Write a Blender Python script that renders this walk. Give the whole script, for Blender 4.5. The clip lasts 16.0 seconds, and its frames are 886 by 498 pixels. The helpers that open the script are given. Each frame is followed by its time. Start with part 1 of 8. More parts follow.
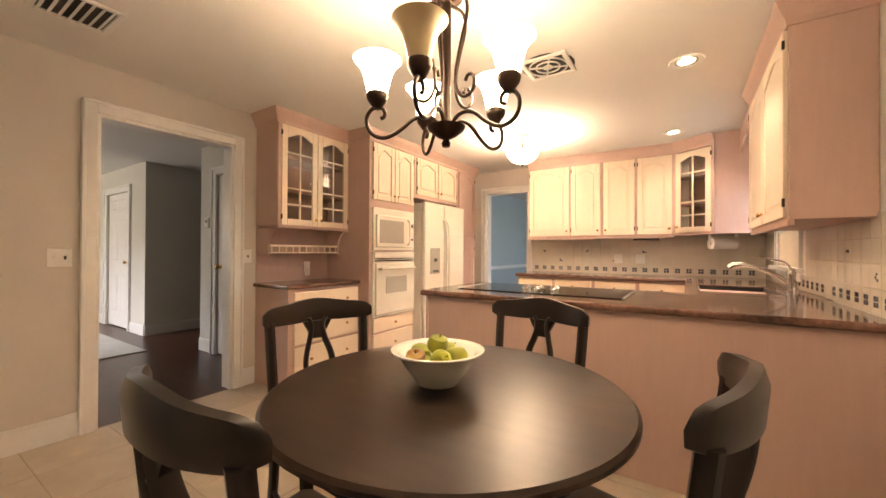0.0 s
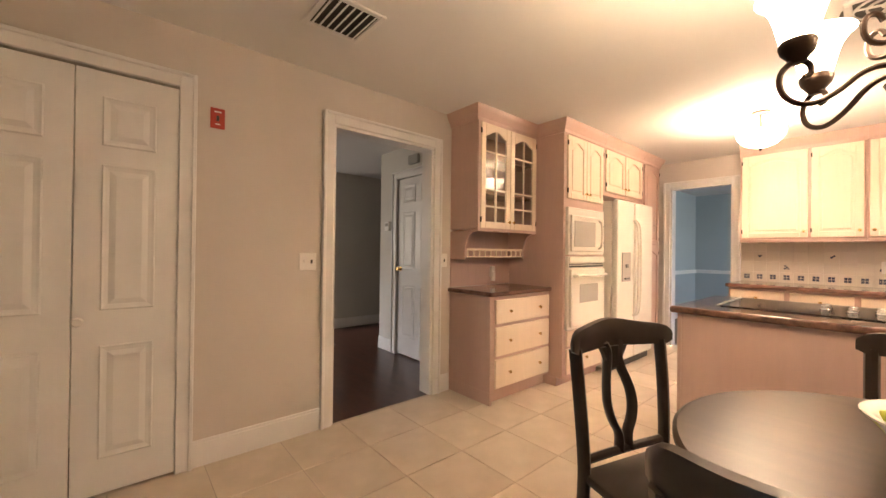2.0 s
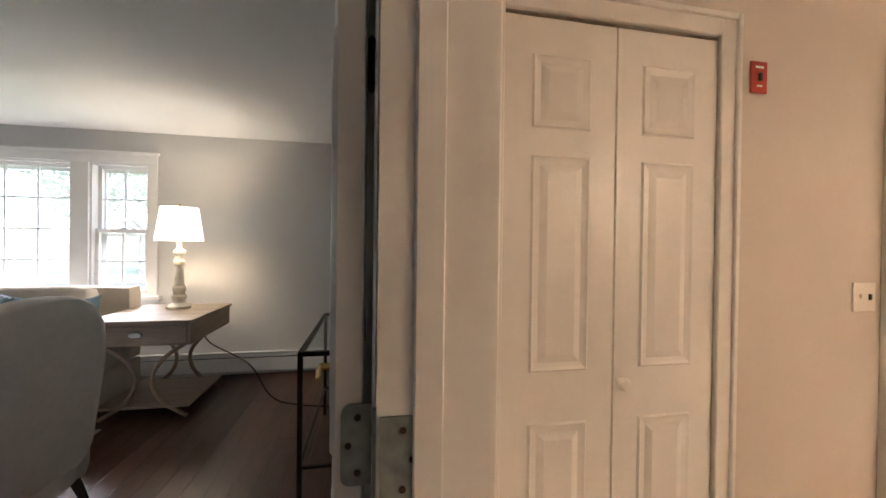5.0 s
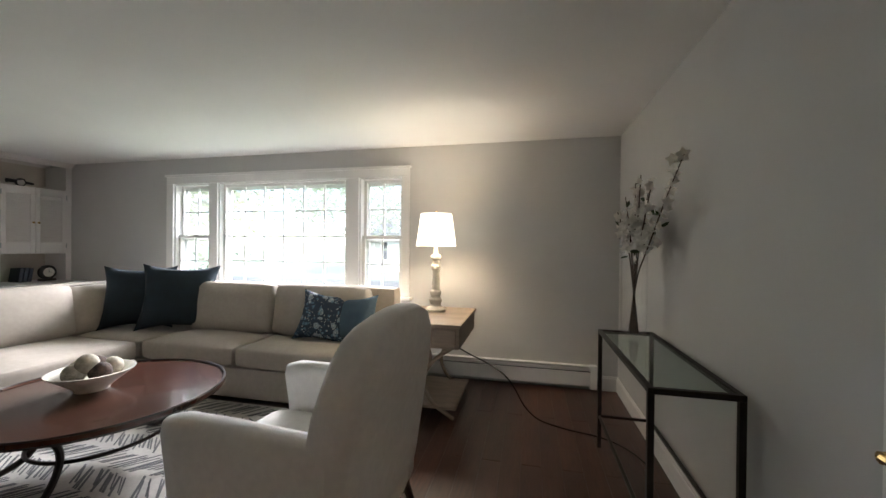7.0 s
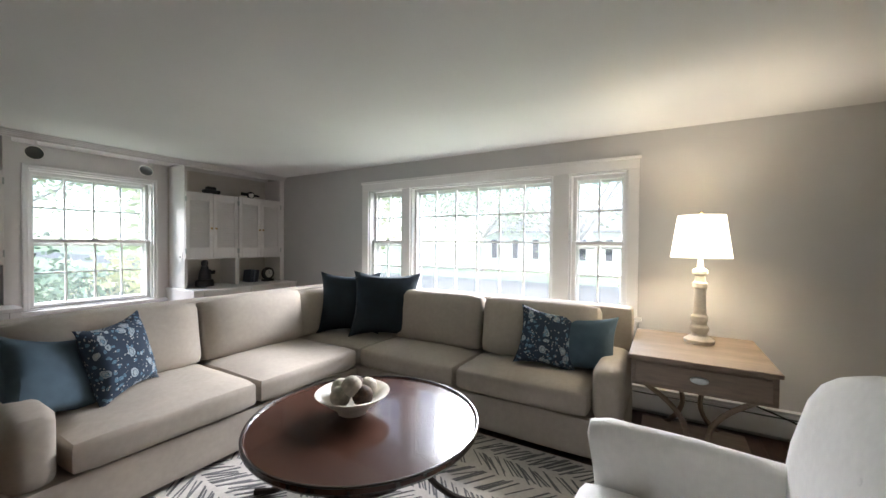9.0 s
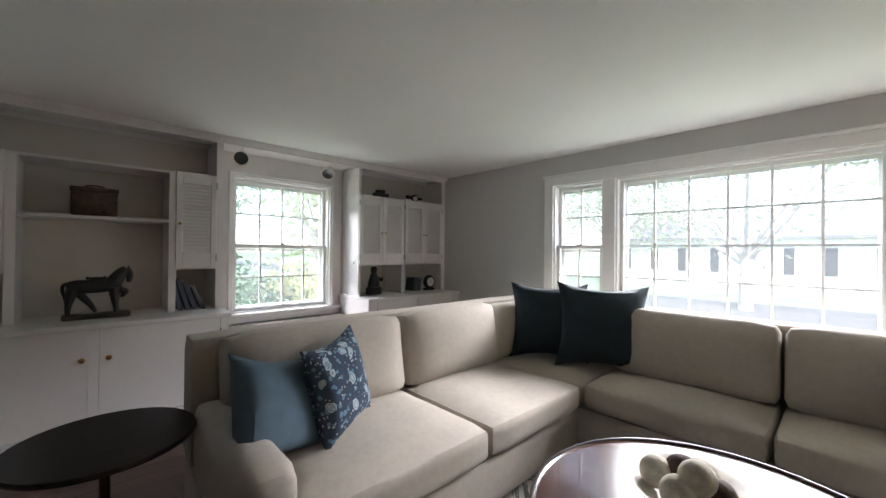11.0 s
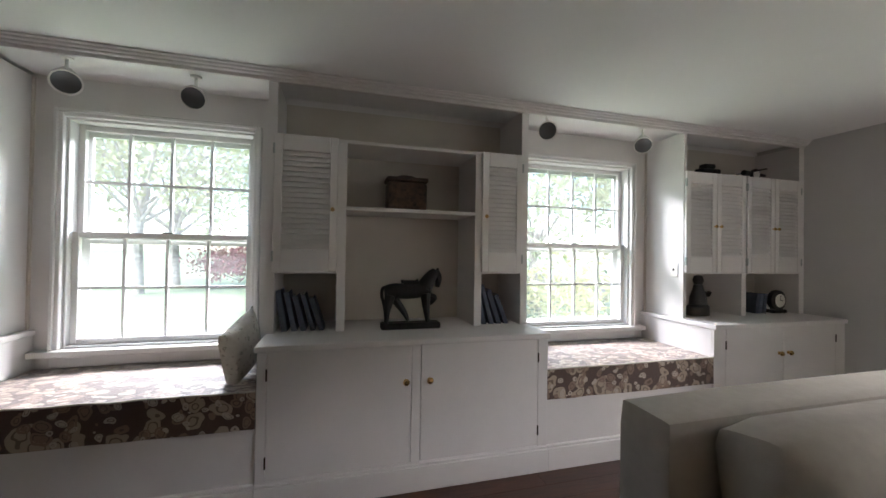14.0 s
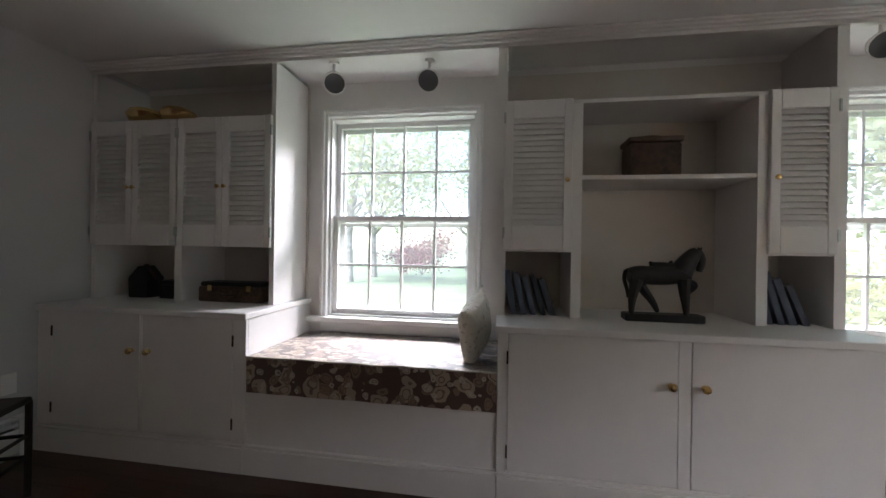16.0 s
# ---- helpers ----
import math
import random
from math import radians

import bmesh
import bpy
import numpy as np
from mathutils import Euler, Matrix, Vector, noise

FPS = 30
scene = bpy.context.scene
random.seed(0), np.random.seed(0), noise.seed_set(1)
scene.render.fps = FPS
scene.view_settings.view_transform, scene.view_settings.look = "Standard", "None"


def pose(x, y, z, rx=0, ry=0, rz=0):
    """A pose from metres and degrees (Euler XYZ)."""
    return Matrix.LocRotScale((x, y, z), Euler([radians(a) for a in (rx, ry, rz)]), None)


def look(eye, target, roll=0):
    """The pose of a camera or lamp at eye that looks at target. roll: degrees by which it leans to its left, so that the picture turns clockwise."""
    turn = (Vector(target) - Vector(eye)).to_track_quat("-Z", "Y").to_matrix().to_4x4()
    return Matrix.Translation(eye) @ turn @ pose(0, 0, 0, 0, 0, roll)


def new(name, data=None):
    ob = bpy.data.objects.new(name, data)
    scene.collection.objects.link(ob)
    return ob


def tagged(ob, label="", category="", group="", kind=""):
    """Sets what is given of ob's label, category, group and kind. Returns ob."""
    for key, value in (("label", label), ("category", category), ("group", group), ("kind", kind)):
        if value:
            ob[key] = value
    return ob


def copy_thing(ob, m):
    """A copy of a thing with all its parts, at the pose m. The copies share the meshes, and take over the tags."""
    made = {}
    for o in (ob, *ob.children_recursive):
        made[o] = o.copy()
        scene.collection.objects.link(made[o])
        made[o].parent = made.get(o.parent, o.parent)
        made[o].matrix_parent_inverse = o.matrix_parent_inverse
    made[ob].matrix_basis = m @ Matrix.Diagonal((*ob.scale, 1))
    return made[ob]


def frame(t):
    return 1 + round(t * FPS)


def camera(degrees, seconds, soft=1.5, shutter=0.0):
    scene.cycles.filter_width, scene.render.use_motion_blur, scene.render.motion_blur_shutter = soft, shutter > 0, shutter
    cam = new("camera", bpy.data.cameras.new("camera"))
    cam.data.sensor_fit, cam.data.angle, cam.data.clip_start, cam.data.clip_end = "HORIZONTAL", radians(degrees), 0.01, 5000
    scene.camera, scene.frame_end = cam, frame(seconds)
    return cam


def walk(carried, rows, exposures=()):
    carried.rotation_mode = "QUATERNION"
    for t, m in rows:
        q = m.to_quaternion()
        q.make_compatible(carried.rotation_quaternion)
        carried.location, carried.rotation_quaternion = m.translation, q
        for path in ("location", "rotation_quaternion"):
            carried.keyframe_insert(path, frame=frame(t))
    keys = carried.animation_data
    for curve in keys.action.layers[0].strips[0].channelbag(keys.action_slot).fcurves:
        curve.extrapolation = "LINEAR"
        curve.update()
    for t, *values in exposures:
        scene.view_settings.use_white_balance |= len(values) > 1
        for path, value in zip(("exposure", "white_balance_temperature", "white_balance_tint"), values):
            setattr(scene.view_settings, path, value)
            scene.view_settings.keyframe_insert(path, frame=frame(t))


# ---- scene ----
cam = camera(99.5, 16.0)
PATH = [
    (0, (-0.016, -0.136, 1.181), (-1.106, 1.54, 1.194), 0.3),
    (0.5, (-0.172, -0.192, 1.201), (-1.364, 1.414, 1.205), 0.5),
    (1, (-0.353, -0.271, 1.217), (-1.639, 1.261, 1.217), 0.6),
    (1.5, (-0.592, -0.335, 1.23), (-1.988, 1.097, 1.228), 0.6),
    (2, (-0.809, -0.419, 1.211), (-2.327, 0.883, 1.221), 0.7),
    (2.5, (-1.07, -0.57, 1.216), (-2.68, 0.616, 1.226), 0.6),
    (3, (-1.315, -0.714, 1.247), (-2.995, 0.37, 1.236), 0.9),
    (3.5, (-1.571, -0.855, 1.224), (-3.35, 0.058, 1.264), 0.1),
    (4, (-1.771, -1.051, 1.263), (-3.628, -0.306, 1.273), 0.8),
    (4.5, (-1.941, -1.222, 1.268), (-3.859, -0.656, 1.282), 0.9),
    (5, (-2.12, -1.409, 1.313), (-4.084, -1.032, 1.296), 0.7),
    (5.2, (-2.133, -1.495, 1.308), (-4.114, -1.226, 1.298), 0.4),
    (7.5, (-2.54, -2.422, 1.337), (-4.446, -3.027, 1.311), 0.7),
    (8, (-2.571, -2.667, 1.365), (-4.421, -3.425, 1.328), 0.6),
    (8.5, (-2.559, -2.974, 1.403), (-4.355, -3.853, 1.36), 0.5),
    (9, (-2.608, -3.221, 1.411), (-4.327, -4.245, 1.38), 0.5),
    (9.2, (-2.619, -3.292, 1.413), (-4.294, -4.385, 1.389), 0.6),
    (11.3, (-2.657, -4.529, 1.354), (-3.96, -6.047, 1.366), 0.5),
    (11.5, (-2.656, -4.638, 1.354), (-3.911, -6.194, 1.362), 0.5),
    (12, (-2.632, -4.905, 1.371), (-3.763, -6.555, 1.37), 0.8),
    (12.5, (-2.563, -5.148, 1.381), (-3.559, -6.883, 1.372), 1),
    (13, (-2.465, -5.357, 1.367), (-3.322, -7.165, 1.359), 1.1),
    (13.5, (-2.361, -5.581, 1.336), (-3.065, -7.453, 1.354), 0.8),
    (14, (-2.24, -5.765, 1.32), (-2.771, -7.693, 1.344), 0.9),
    (14.5, (-2.095, -5.889, 1.31), (-2.429, -7.861, 1.308), 1),
    (15, (-1.964, -5.986, 1.292), (-2.112, -7.981, 1.268), 0.9),
    (15.5, (-1.908, -6.03, 1.235), (-1.826, -8.028, 1.22), 0.7),
    (16, (-1.862, -6.038, 1.197), (-1.551, -8.014, 1.197), 0.9),
]
EXPOSURES = [(0.0, 2.3, 6500, 10), (2.0, 2.45, 6400, 12), (4.0, 2.85, 6200, 14), (5.2, 2.7, 6250, 13), (7.0, 2.7, 6400, 10), (8.8, 2.65, 6350, 10), (11.5, 2.6, 6400, 11), (13.0, 2.9, 6450, 12), (13.7, 2.8, 6450, 11), (15.0, 2.5, 6450, 11), (16.0, 2.65, 6400, 12)]
walk(cam, [(t, look(eye, target, roll)) for t, eye, target, roll in PATH], EXPOSURES)

# ---- world, sun and large lights ----
world = bpy.data.worlds.new("world")
scene.world = world
world.use_nodes = True
wnt = world.node_tree
sky = wnt.nodes.new("ShaderNodeTexSky")
sky.sky_type = "NISHITA"
sky.sun_disc = False
sky.sun_elevation = radians(54)
sky.sun_rotation = radians(51)
sky.air_density, sky.dust_density, sky.ozone_density = 1.0, 1.0, 2.0
wnt.links.new(sky.outputs[0], wnt.nodes["Background"].inputs[0])
wnt.nodes["Background"].inputs[1].default_value = 0.12


def lamp(name, kind, m, energy, colour, size=0.1, size_y=None, angle=None):
    data = bpy.data.lights.new(name, kind)
    data.energy, data.color = energy, colour
    if kind == "AREA":
        data.shape = "RECTANGLE" if size_y else "DISK"
        data.size = size
        if size_y:
            data.size_y = size_y
    elif kind == "SUN":
        data.angle = radians(angle)
    else:
        data.shadow_soft_size = size
    if kind == "SPOT":
        data.spot_size, data.spot_blend = radians(angle or 110), 0.6
    ob = new(name, data)
    ob.matrix_world = m
    return ob


WARM = (1.0, 0.70, 0.47)
lamp("sun", "SUN", look((0, 0, 20), (-5, -4, 11)), 2.2, (1.0, 0.96, 0.90), angle=12)
# area lamps in place of sky light, hung outside above what the windows show
SKYC = (0.99, 0.97, 1.02)
lamp("window_fill_west", "AREA", look((-10.0, -4.95, 3.9), (-4.2, -4.7, 0.8)), 440, SKYC, 5.0, 1.6)
lamp("window_fill_south", "AREA", look((-2.7, -12.6, 4.5), (-2.7, -7.2, 0.8)), 430, SKYC, 5.5, 1.6)
# added warm fill that brightens the hall from outside an unseen opening
lamp("hall_fill", "AREA", look((-8.05, -1.75, 1.5), (-7.2, 1.9, 1.0)), 15, (1.0, 0.80, 0.62), 1.6, 1.5)
# added fill lamp for the dining room, behind its invented side opening
lamp("dining_fill", "AREA", look((1.4, 6.9, 1.6), (-2.0, 7.0, 1.0)), 10, (1.0, 0.95, 0.92), 1.8, 1.2)
# area lamp in place of sky light at the sink window
lamp("window_fill_sink", "AREA", look((1.15, 4.04, 2.1), (0.4, 4.04, 0.9)), 12, SKYC, 0.7, 0.5)
# ---- building helpers ----


def bm_new():
    return bmesh.new()


def box(bm, x0, x1, y0, y1, z0, z1):
    r = bmesh.ops.create_cube(bm, size=1.0, matrix=Matrix.Translation(((x0 + x1) / 2, (y0 + y1) / 2, (z0 + z1) / 2)) @ Matrix.Diagonal((abs(x1 - x0), abs(y1 - y0), abs(z1 - z0), 1)))
    return r["verts"]


def bevel(bm, w, seg=1, ang=30):
    es = [e for e in bm.edges if len(e.link_faces) == 2 and e.calc_face_angle(0) > radians(ang)]
    if es:
        bmesh.ops.bevel(bm, geom=es, offset=w, segments=seg, affect="EDGES", profile=0.5, clamp_overlap=True)
    return bm


def boxes(specs, bev=0.0, seg=1):
    bm = bm_new()
    for s in specs:
        box(bm, *s)
    return bevel(bm, bev, seg) if bev else bm


def extrude_poly(pts, depth, plane="xz", at=0.0):
    """A prism from a 2D outline; plane xz is extruded along y, xy along z, yz along x."""
    bm = bm_new()

    def place(a, b, d):
        return {"xz": (a, d, b), "xy": (a, b, d), "yz": (d, a, b)}[plane]
    v0 = [bm.verts.new(place(a, b, at)) for a, b in pts]
    v1 = [bm.verts.new(place(a, b, at + depth)) for a, b in pts]
    n = len(pts)
    bm.faces.new(v0)
    bm.faces.new(v1[::-1])
    for i in range(n):
        bm.faces.new((v0[i], v1[i], v1[(i + 1) % n], v0[(i + 1) % n]))
    bmesh.ops.recalc_face_normals(bm, faces=bm.faces)
    return bm


def lathe(profile, seg=24, ox=0.0, oy=0.0, oz=0.0, sx=1.0, sy=1.0):
    """A turned shape round z from (radius, height) pairs."""
    bm = bm_new()
    rings = []
    for r, z in profile:
        if r < 1e-5:
            rings.append([bm.verts.new((ox, oy, oz + z))])
        else:
            rings.append([bm.verts.new((ox + sx * r * math.cos(2 * math.pi * i / seg), oy + sy * r * math.sin(2 * math.pi * i / seg), oz + z)) for i in range(seg)])
    for a, b in zip(rings, rings[1:]):
        for i in range(seg):
            j = (i + 1) % seg
            q = []
            for v in (a[i % len(a)], a[j % len(a)], b[j % len(b)], b[i % len(b)]):
                if v not in q:
                    q.append(v)
            if len(q) > 2:
                bm.faces.new(q)
    bmesh.ops.recalc_face_normals(bm, faces=bm.faces)
    return bm


def tube(points, radius, seg=8, smooth=0, bm=None, flat=1.0):
    """A bar swept along points; smooth: rounds of corner cutting; radius: a number or one for each end."""
    pts = [Vector(p) for p in points]
    for _ in range(smooth):
        out = [pts[0]]
        for a, b in zip(pts, pts[1:]):
            out += [a.lerp(b, 0.25), a.lerp(b, 0.75)]
        pts = out + [pts[-1]]
    bm = bm or bm_new()
    r0, r1 = radius if isinstance(radius, tuple) else (radius, radius)
    up = Vector((0, 0, 1))
    rings = []
    d0 = (pts[1] - pts[0]).normalized()
    side = d0.cross(up)
    if side.length < 0.05:
        side = d0.cross(Vector((1, 0, 0)))
    side.normalize()
    for i, p in enumerate(pts):
        d = (pts[min(i + 1, len(pts) - 1)] - pts[max(i - 1, 0)]).normalized()
        side = (side - d * side.dot(d)).normalized()
        n = d.cross(side)
        r = r0 + (r1 - r0) * i / max(1, len(pts) - 1)
        rings.append([bm.verts.new(p + side * (r * math.cos(2 * math.pi * k / seg)) + n * (r * flat * math.sin(2 * math.pi * k / seg))) for k in range(seg)])
    for a, b in zip(rings, rings[1:]):
        for k in range(seg):
            bm.faces.new((a[k], a[(k + 1) % seg], b[(k + 1) % seg], b[k]))
    bm.faces.new(rings[0][::-1])
    bm.faces.new(rings[-1])
    bmesh.ops.recalc_face_normals(bm, faces=bm.faces)
    return bm


def moved(bm, m):
    bmesh.ops.transform(bm, matrix=m, verts=bm.verts)
    return bm


def join(*bms):
    out = bms[0]
    for b in bms[1:]:
        me = bpy.data.meshes.new("tmp")
        b.to_mesh(me)
        b.free()
        out.from_mesh(me)
        bpy.data.meshes.remove(me)
    return out


def part(name, bm, material, parent=None, label="", smooth=False, m=None):
    me = bpy.data.meshes.new(name)
    bm.to_mesh(me)
    bm.free()
    me.materials.append(material)
    if smooth:
        for p in me.polygons:
            p.use_smooth = True
        me.set_sharp_from_angle(angle=radians(smooth if smooth is not True else 40))
    ob = new(name, me)
    if m is not None:
        ob.matrix_basis = m
    if parent is not None:
        ob.parent = parent
    if label:
        ob["label"] = label
    return ob


def thing(name, label, category, m=None, group=""):
    ob = new(name)
    ob.empty_display_size = 0.1
    if m is not None:
        ob.matrix_basis = m
    return tagged(ob, label, category, group)


def solid(name, bm, material, label, category, kind="", group="", smooth=False, m=None):
    return tagged(part(name, bm, material, None, "", smooth, m), label, category, group, kind)


def wall(name, axis, p0, p1, a0, a1, z0, z1, openings, material, label):
    """A wall that runs along axis from a0 to a1, p0 to p1 thick, with openings (a0, a1, z0, z1)."""
    bm = bm_new()

    def cell(u0, u1, w0, w1):
        if u1 - u0 > 1e-4 and w1 - w0 > 1e-4:
            if axis == "x":
                box(bm, u0, u1, p0, p1, w0, w1)
            else:
                box(bm, p0, p1, u0, u1, w0, w1)
    at = a0
    for o0, o1, w0, w1 in sorted(openings):
        cell(at, o0, z0, z1)
        cell(o0, o1, z0, w0)
        cell(o0, o1, w1, z1)
        at = o1
    cell(at, a1, z0, z1)
    return tagged(part(name, bm, material), label, "wall", kind="structure")
# ---- materials ----


def mat(name, colour, rough=0.5, metal=0.0, var=0.06, scale=6.0, bump=0.0, bscale=60.0, stretch=(1, 1, 1), second=None, spec=0.5, coat=0.0, piece=0.0):
    """A surface with broad and fine variation. second: a darker or other colour that shows in patches."""
    m = bpy.data.materials.new(name)
    m.use_nodes = True
    nt = m.node_tree
    b = nt.nodes["Principled BSDF"]
    tc = nt.nodes.new("ShaderNodeTexCoord")
    mp = nt.nodes.new("ShaderNodeMapping")
    mp.inputs["Scale"].default_value = stretch
    nt.links.new(tc.outputs["Object"], mp.inputs[0])
    n1 = nt.nodes.new("ShaderNodeTexNoise")
    n1.inputs["Scale"].default_value, n1.inputs["Detail"].default_value = scale, 6
    nt.links.new(mp.outputs[0], n1.inputs["Vector"])
    n2 = nt.nodes.new("ShaderNodeTexNoise")
    n2.inputs["Scale"].default_value, n2.inputs["Detail"].default_value = scale * 0.13 + 0.3, 3
    nt.links.new(mp.outputs[0], n2.inputs["Vector"])
    ramp = nt.nodes.new("ShaderNodeValToRGB")
    dark = second or tuple(c * (1 - 2.2 * var) for c in colour)
    ramp.color_ramp.elements[0].position, ramp.color_ramp.elements[1].position = 0.32, 0.68
    ramp.color_ramp.elements[0].color = (*dark, 1)
    ramp.color_ramp.elements[1].color = (*(min(1, c * (1 + var)) for c in colour), 1)
    add = nt.nodes.new("ShaderNodeMath")
    add.operation = "MULTIPLY_ADD"
    add.inputs[1].default_value = 0.5
    half = nt.nodes.new("ShaderNodeMath")
    half.operation = "MULTIPLY"
    half.inputs[1].default_value = 0.5
    nt.links.new(n2.outputs["Fac"], half.inputs[0])
    nt.links.new(n1.outputs["Fac"], add.inputs[0])
    nt.links.new(half.outputs[0], add.inputs[2])
    nt.links.new(add.outputs[0], ramp.inputs[0])
    out = ramp.outputs[0]
    if piece:
        info = nt.nodes.new("ShaderNodeObjectInfo")
        hsv = nt.nodes.new("ShaderNodeHueSaturation")
        mr = nt.nodes.new("ShaderNodeMapRange")
        mr.inputs["To Min"].default_value, mr.inputs["To Max"].default_value = 1 - piece, 1 + piece
        nt.links.new(info.outputs["Random"], mr.inputs[0])
        nt.links.new(mr.outputs[0], hsv.inputs["Value"])
        nt.links.new(out, hsv.inputs["Color"])
        out = hsv.outputs[0]
    nt.links.new(out, b.inputs["Base Color"])
    b.inputs["Roughness"].default_value, b.inputs["Metallic"].default_value = rough, metal
    b.inputs["Specular IOR Level"].default_value = spec
    b.inputs["Coat Weight"].default_value = coat
    if bump:
        n3 = nt.nodes.new("ShaderNodeTexNoise")
        n3.inputs["Scale"].default_value, n3.inputs["Detail"].default_value = bscale, 4
        nt.links.new(mp.outputs[0], n3.inputs["Vector"])
        bp = nt.nodes.new("ShaderNodeBump")
        bp.inputs["Strength"].default_value, bp.inputs["Distance"].default_value = bump, 0.004
        nt.links.new(n3.outputs["Fac"], bp.inputs["Height"])
        nt.links.new(bp.outputs[0], b.inputs["Normal"])
    return m


def glow(name, colour, strength, rough=0.5, base=(0.8, 0.8, 0.8)):
    m = mat(name, base, rough, var=0.02)
    b = m.node_tree.nodes["Principled BSDF"]
    b.inputs["Emission Color"].default_value = (*colour, 1)
    b.inputs["Emission Strength"].default_value = strength
    return m


def glass(name, colour=(1, 1, 1), rough=0.0, dust=0.0):
    """Thin clear panes: mostly clear, with a mirror sheen by angle; the last value mixes in a milky veil for
    overexposed haze.
    """
    m = bpy.data.materials.new(name)
    m.use_nodes = True
    nt = m.node_tree
    nt.nodes.remove(nt.nodes["Principled BSDF"])
    tr = nt.nodes.new("ShaderNodeBsdfTransparent")
    tr.inputs[0].default_value = (*colour, 1)
    gl = nt.nodes.new("ShaderNodeBsdfGlossy")
    gl.inputs["Roughness"].default_value = rough
    lw = nt.nodes.new("ShaderNodeLayerWeight")
    lw.inputs["Blend"].default_value = 0.35
    fr = nt.nodes.new("ShaderNodeMath")
    fr.operation = "POWER"
    fr.inputs[1].default_value = 3.0
    nt.links.new(lw.outputs["Facing"], fr.inputs[0])
    lo = nt.nodes.new("ShaderNodeMath")
    lo.operation = "MULTIPLY_ADD"
    lo.inputs[1].default_value, lo.inputs[2].default_value = 0.6, 0.04
    nt.links.new(fr.outputs[0], lo.inputs[0])
    fr = lo
    mix = nt.nodes.new("ShaderNodeMixShader")
    nt.links.new(fr.outputs[0], mix.inputs[0])
    nt.links.new(tr.outputs[0], mix.inputs[1])
    nt.links.new(gl.outputs[0], mix.inputs[2])
    last = mix
    if dust:
        # bluish-white translucent mix imitating the washed-out glare of the view outside
        film = nt.nodes.new("ShaderNodeBsdfTranslucent")
        film.inputs[0].default_value = (0.93, 0.96, 1.0, 1)
        blot = nt.nodes.new("ShaderNodeTexNoise")
        blot.inputs["Scale"].default_value = 3.0
        amount = nt.nodes.new("ShaderNodeMapRange")
        amount.inputs["To Min"].default_value, amount.inputs["To Max"].default_value = dust * 0.6, dust * 1.4
        nt.links.new(blot.outputs["Fac"], amount.inputs[0])
        last = nt.nodes.new("ShaderNodeMixShader")
        nt.links.new(amount.outputs[0], last.inputs[0])
        nt.links.new(mix.outputs[0], last.inputs[1])
        nt.links.new(film.outputs[0], last.inputs[2])
    nt.links.new(last.outputs[0], nt.nodes["Material Output"].inputs[0])
    return m


def grille(name):
    """White grille bars, with translucency added to brighten them against the daylight."""
    m = mat(name, (0.86, 0.86, 0.85), 0.4, var=0.01)
    nt = m.node_tree
    tl = nt.nodes.new("ShaderNodeBsdfTranslucent")
    tl.inputs[0].default_value = (0.86, 0.87, 0.88, 1)
    mix = nt.nodes.new("ShaderNodeMixShader")
    # share of see-through glow that lifts the backlit bars
    mix.inputs[0].default_value = 0.10
    nt.links.new(nt.nodes["Principled BSDF"].outputs[0], mix.inputs[1])
    nt.links.new(tl.outputs[0], mix.inputs[2])
    nt.links.new(mix.outputs[0], nt.nodes["Material Output"].inputs[0])
    return m


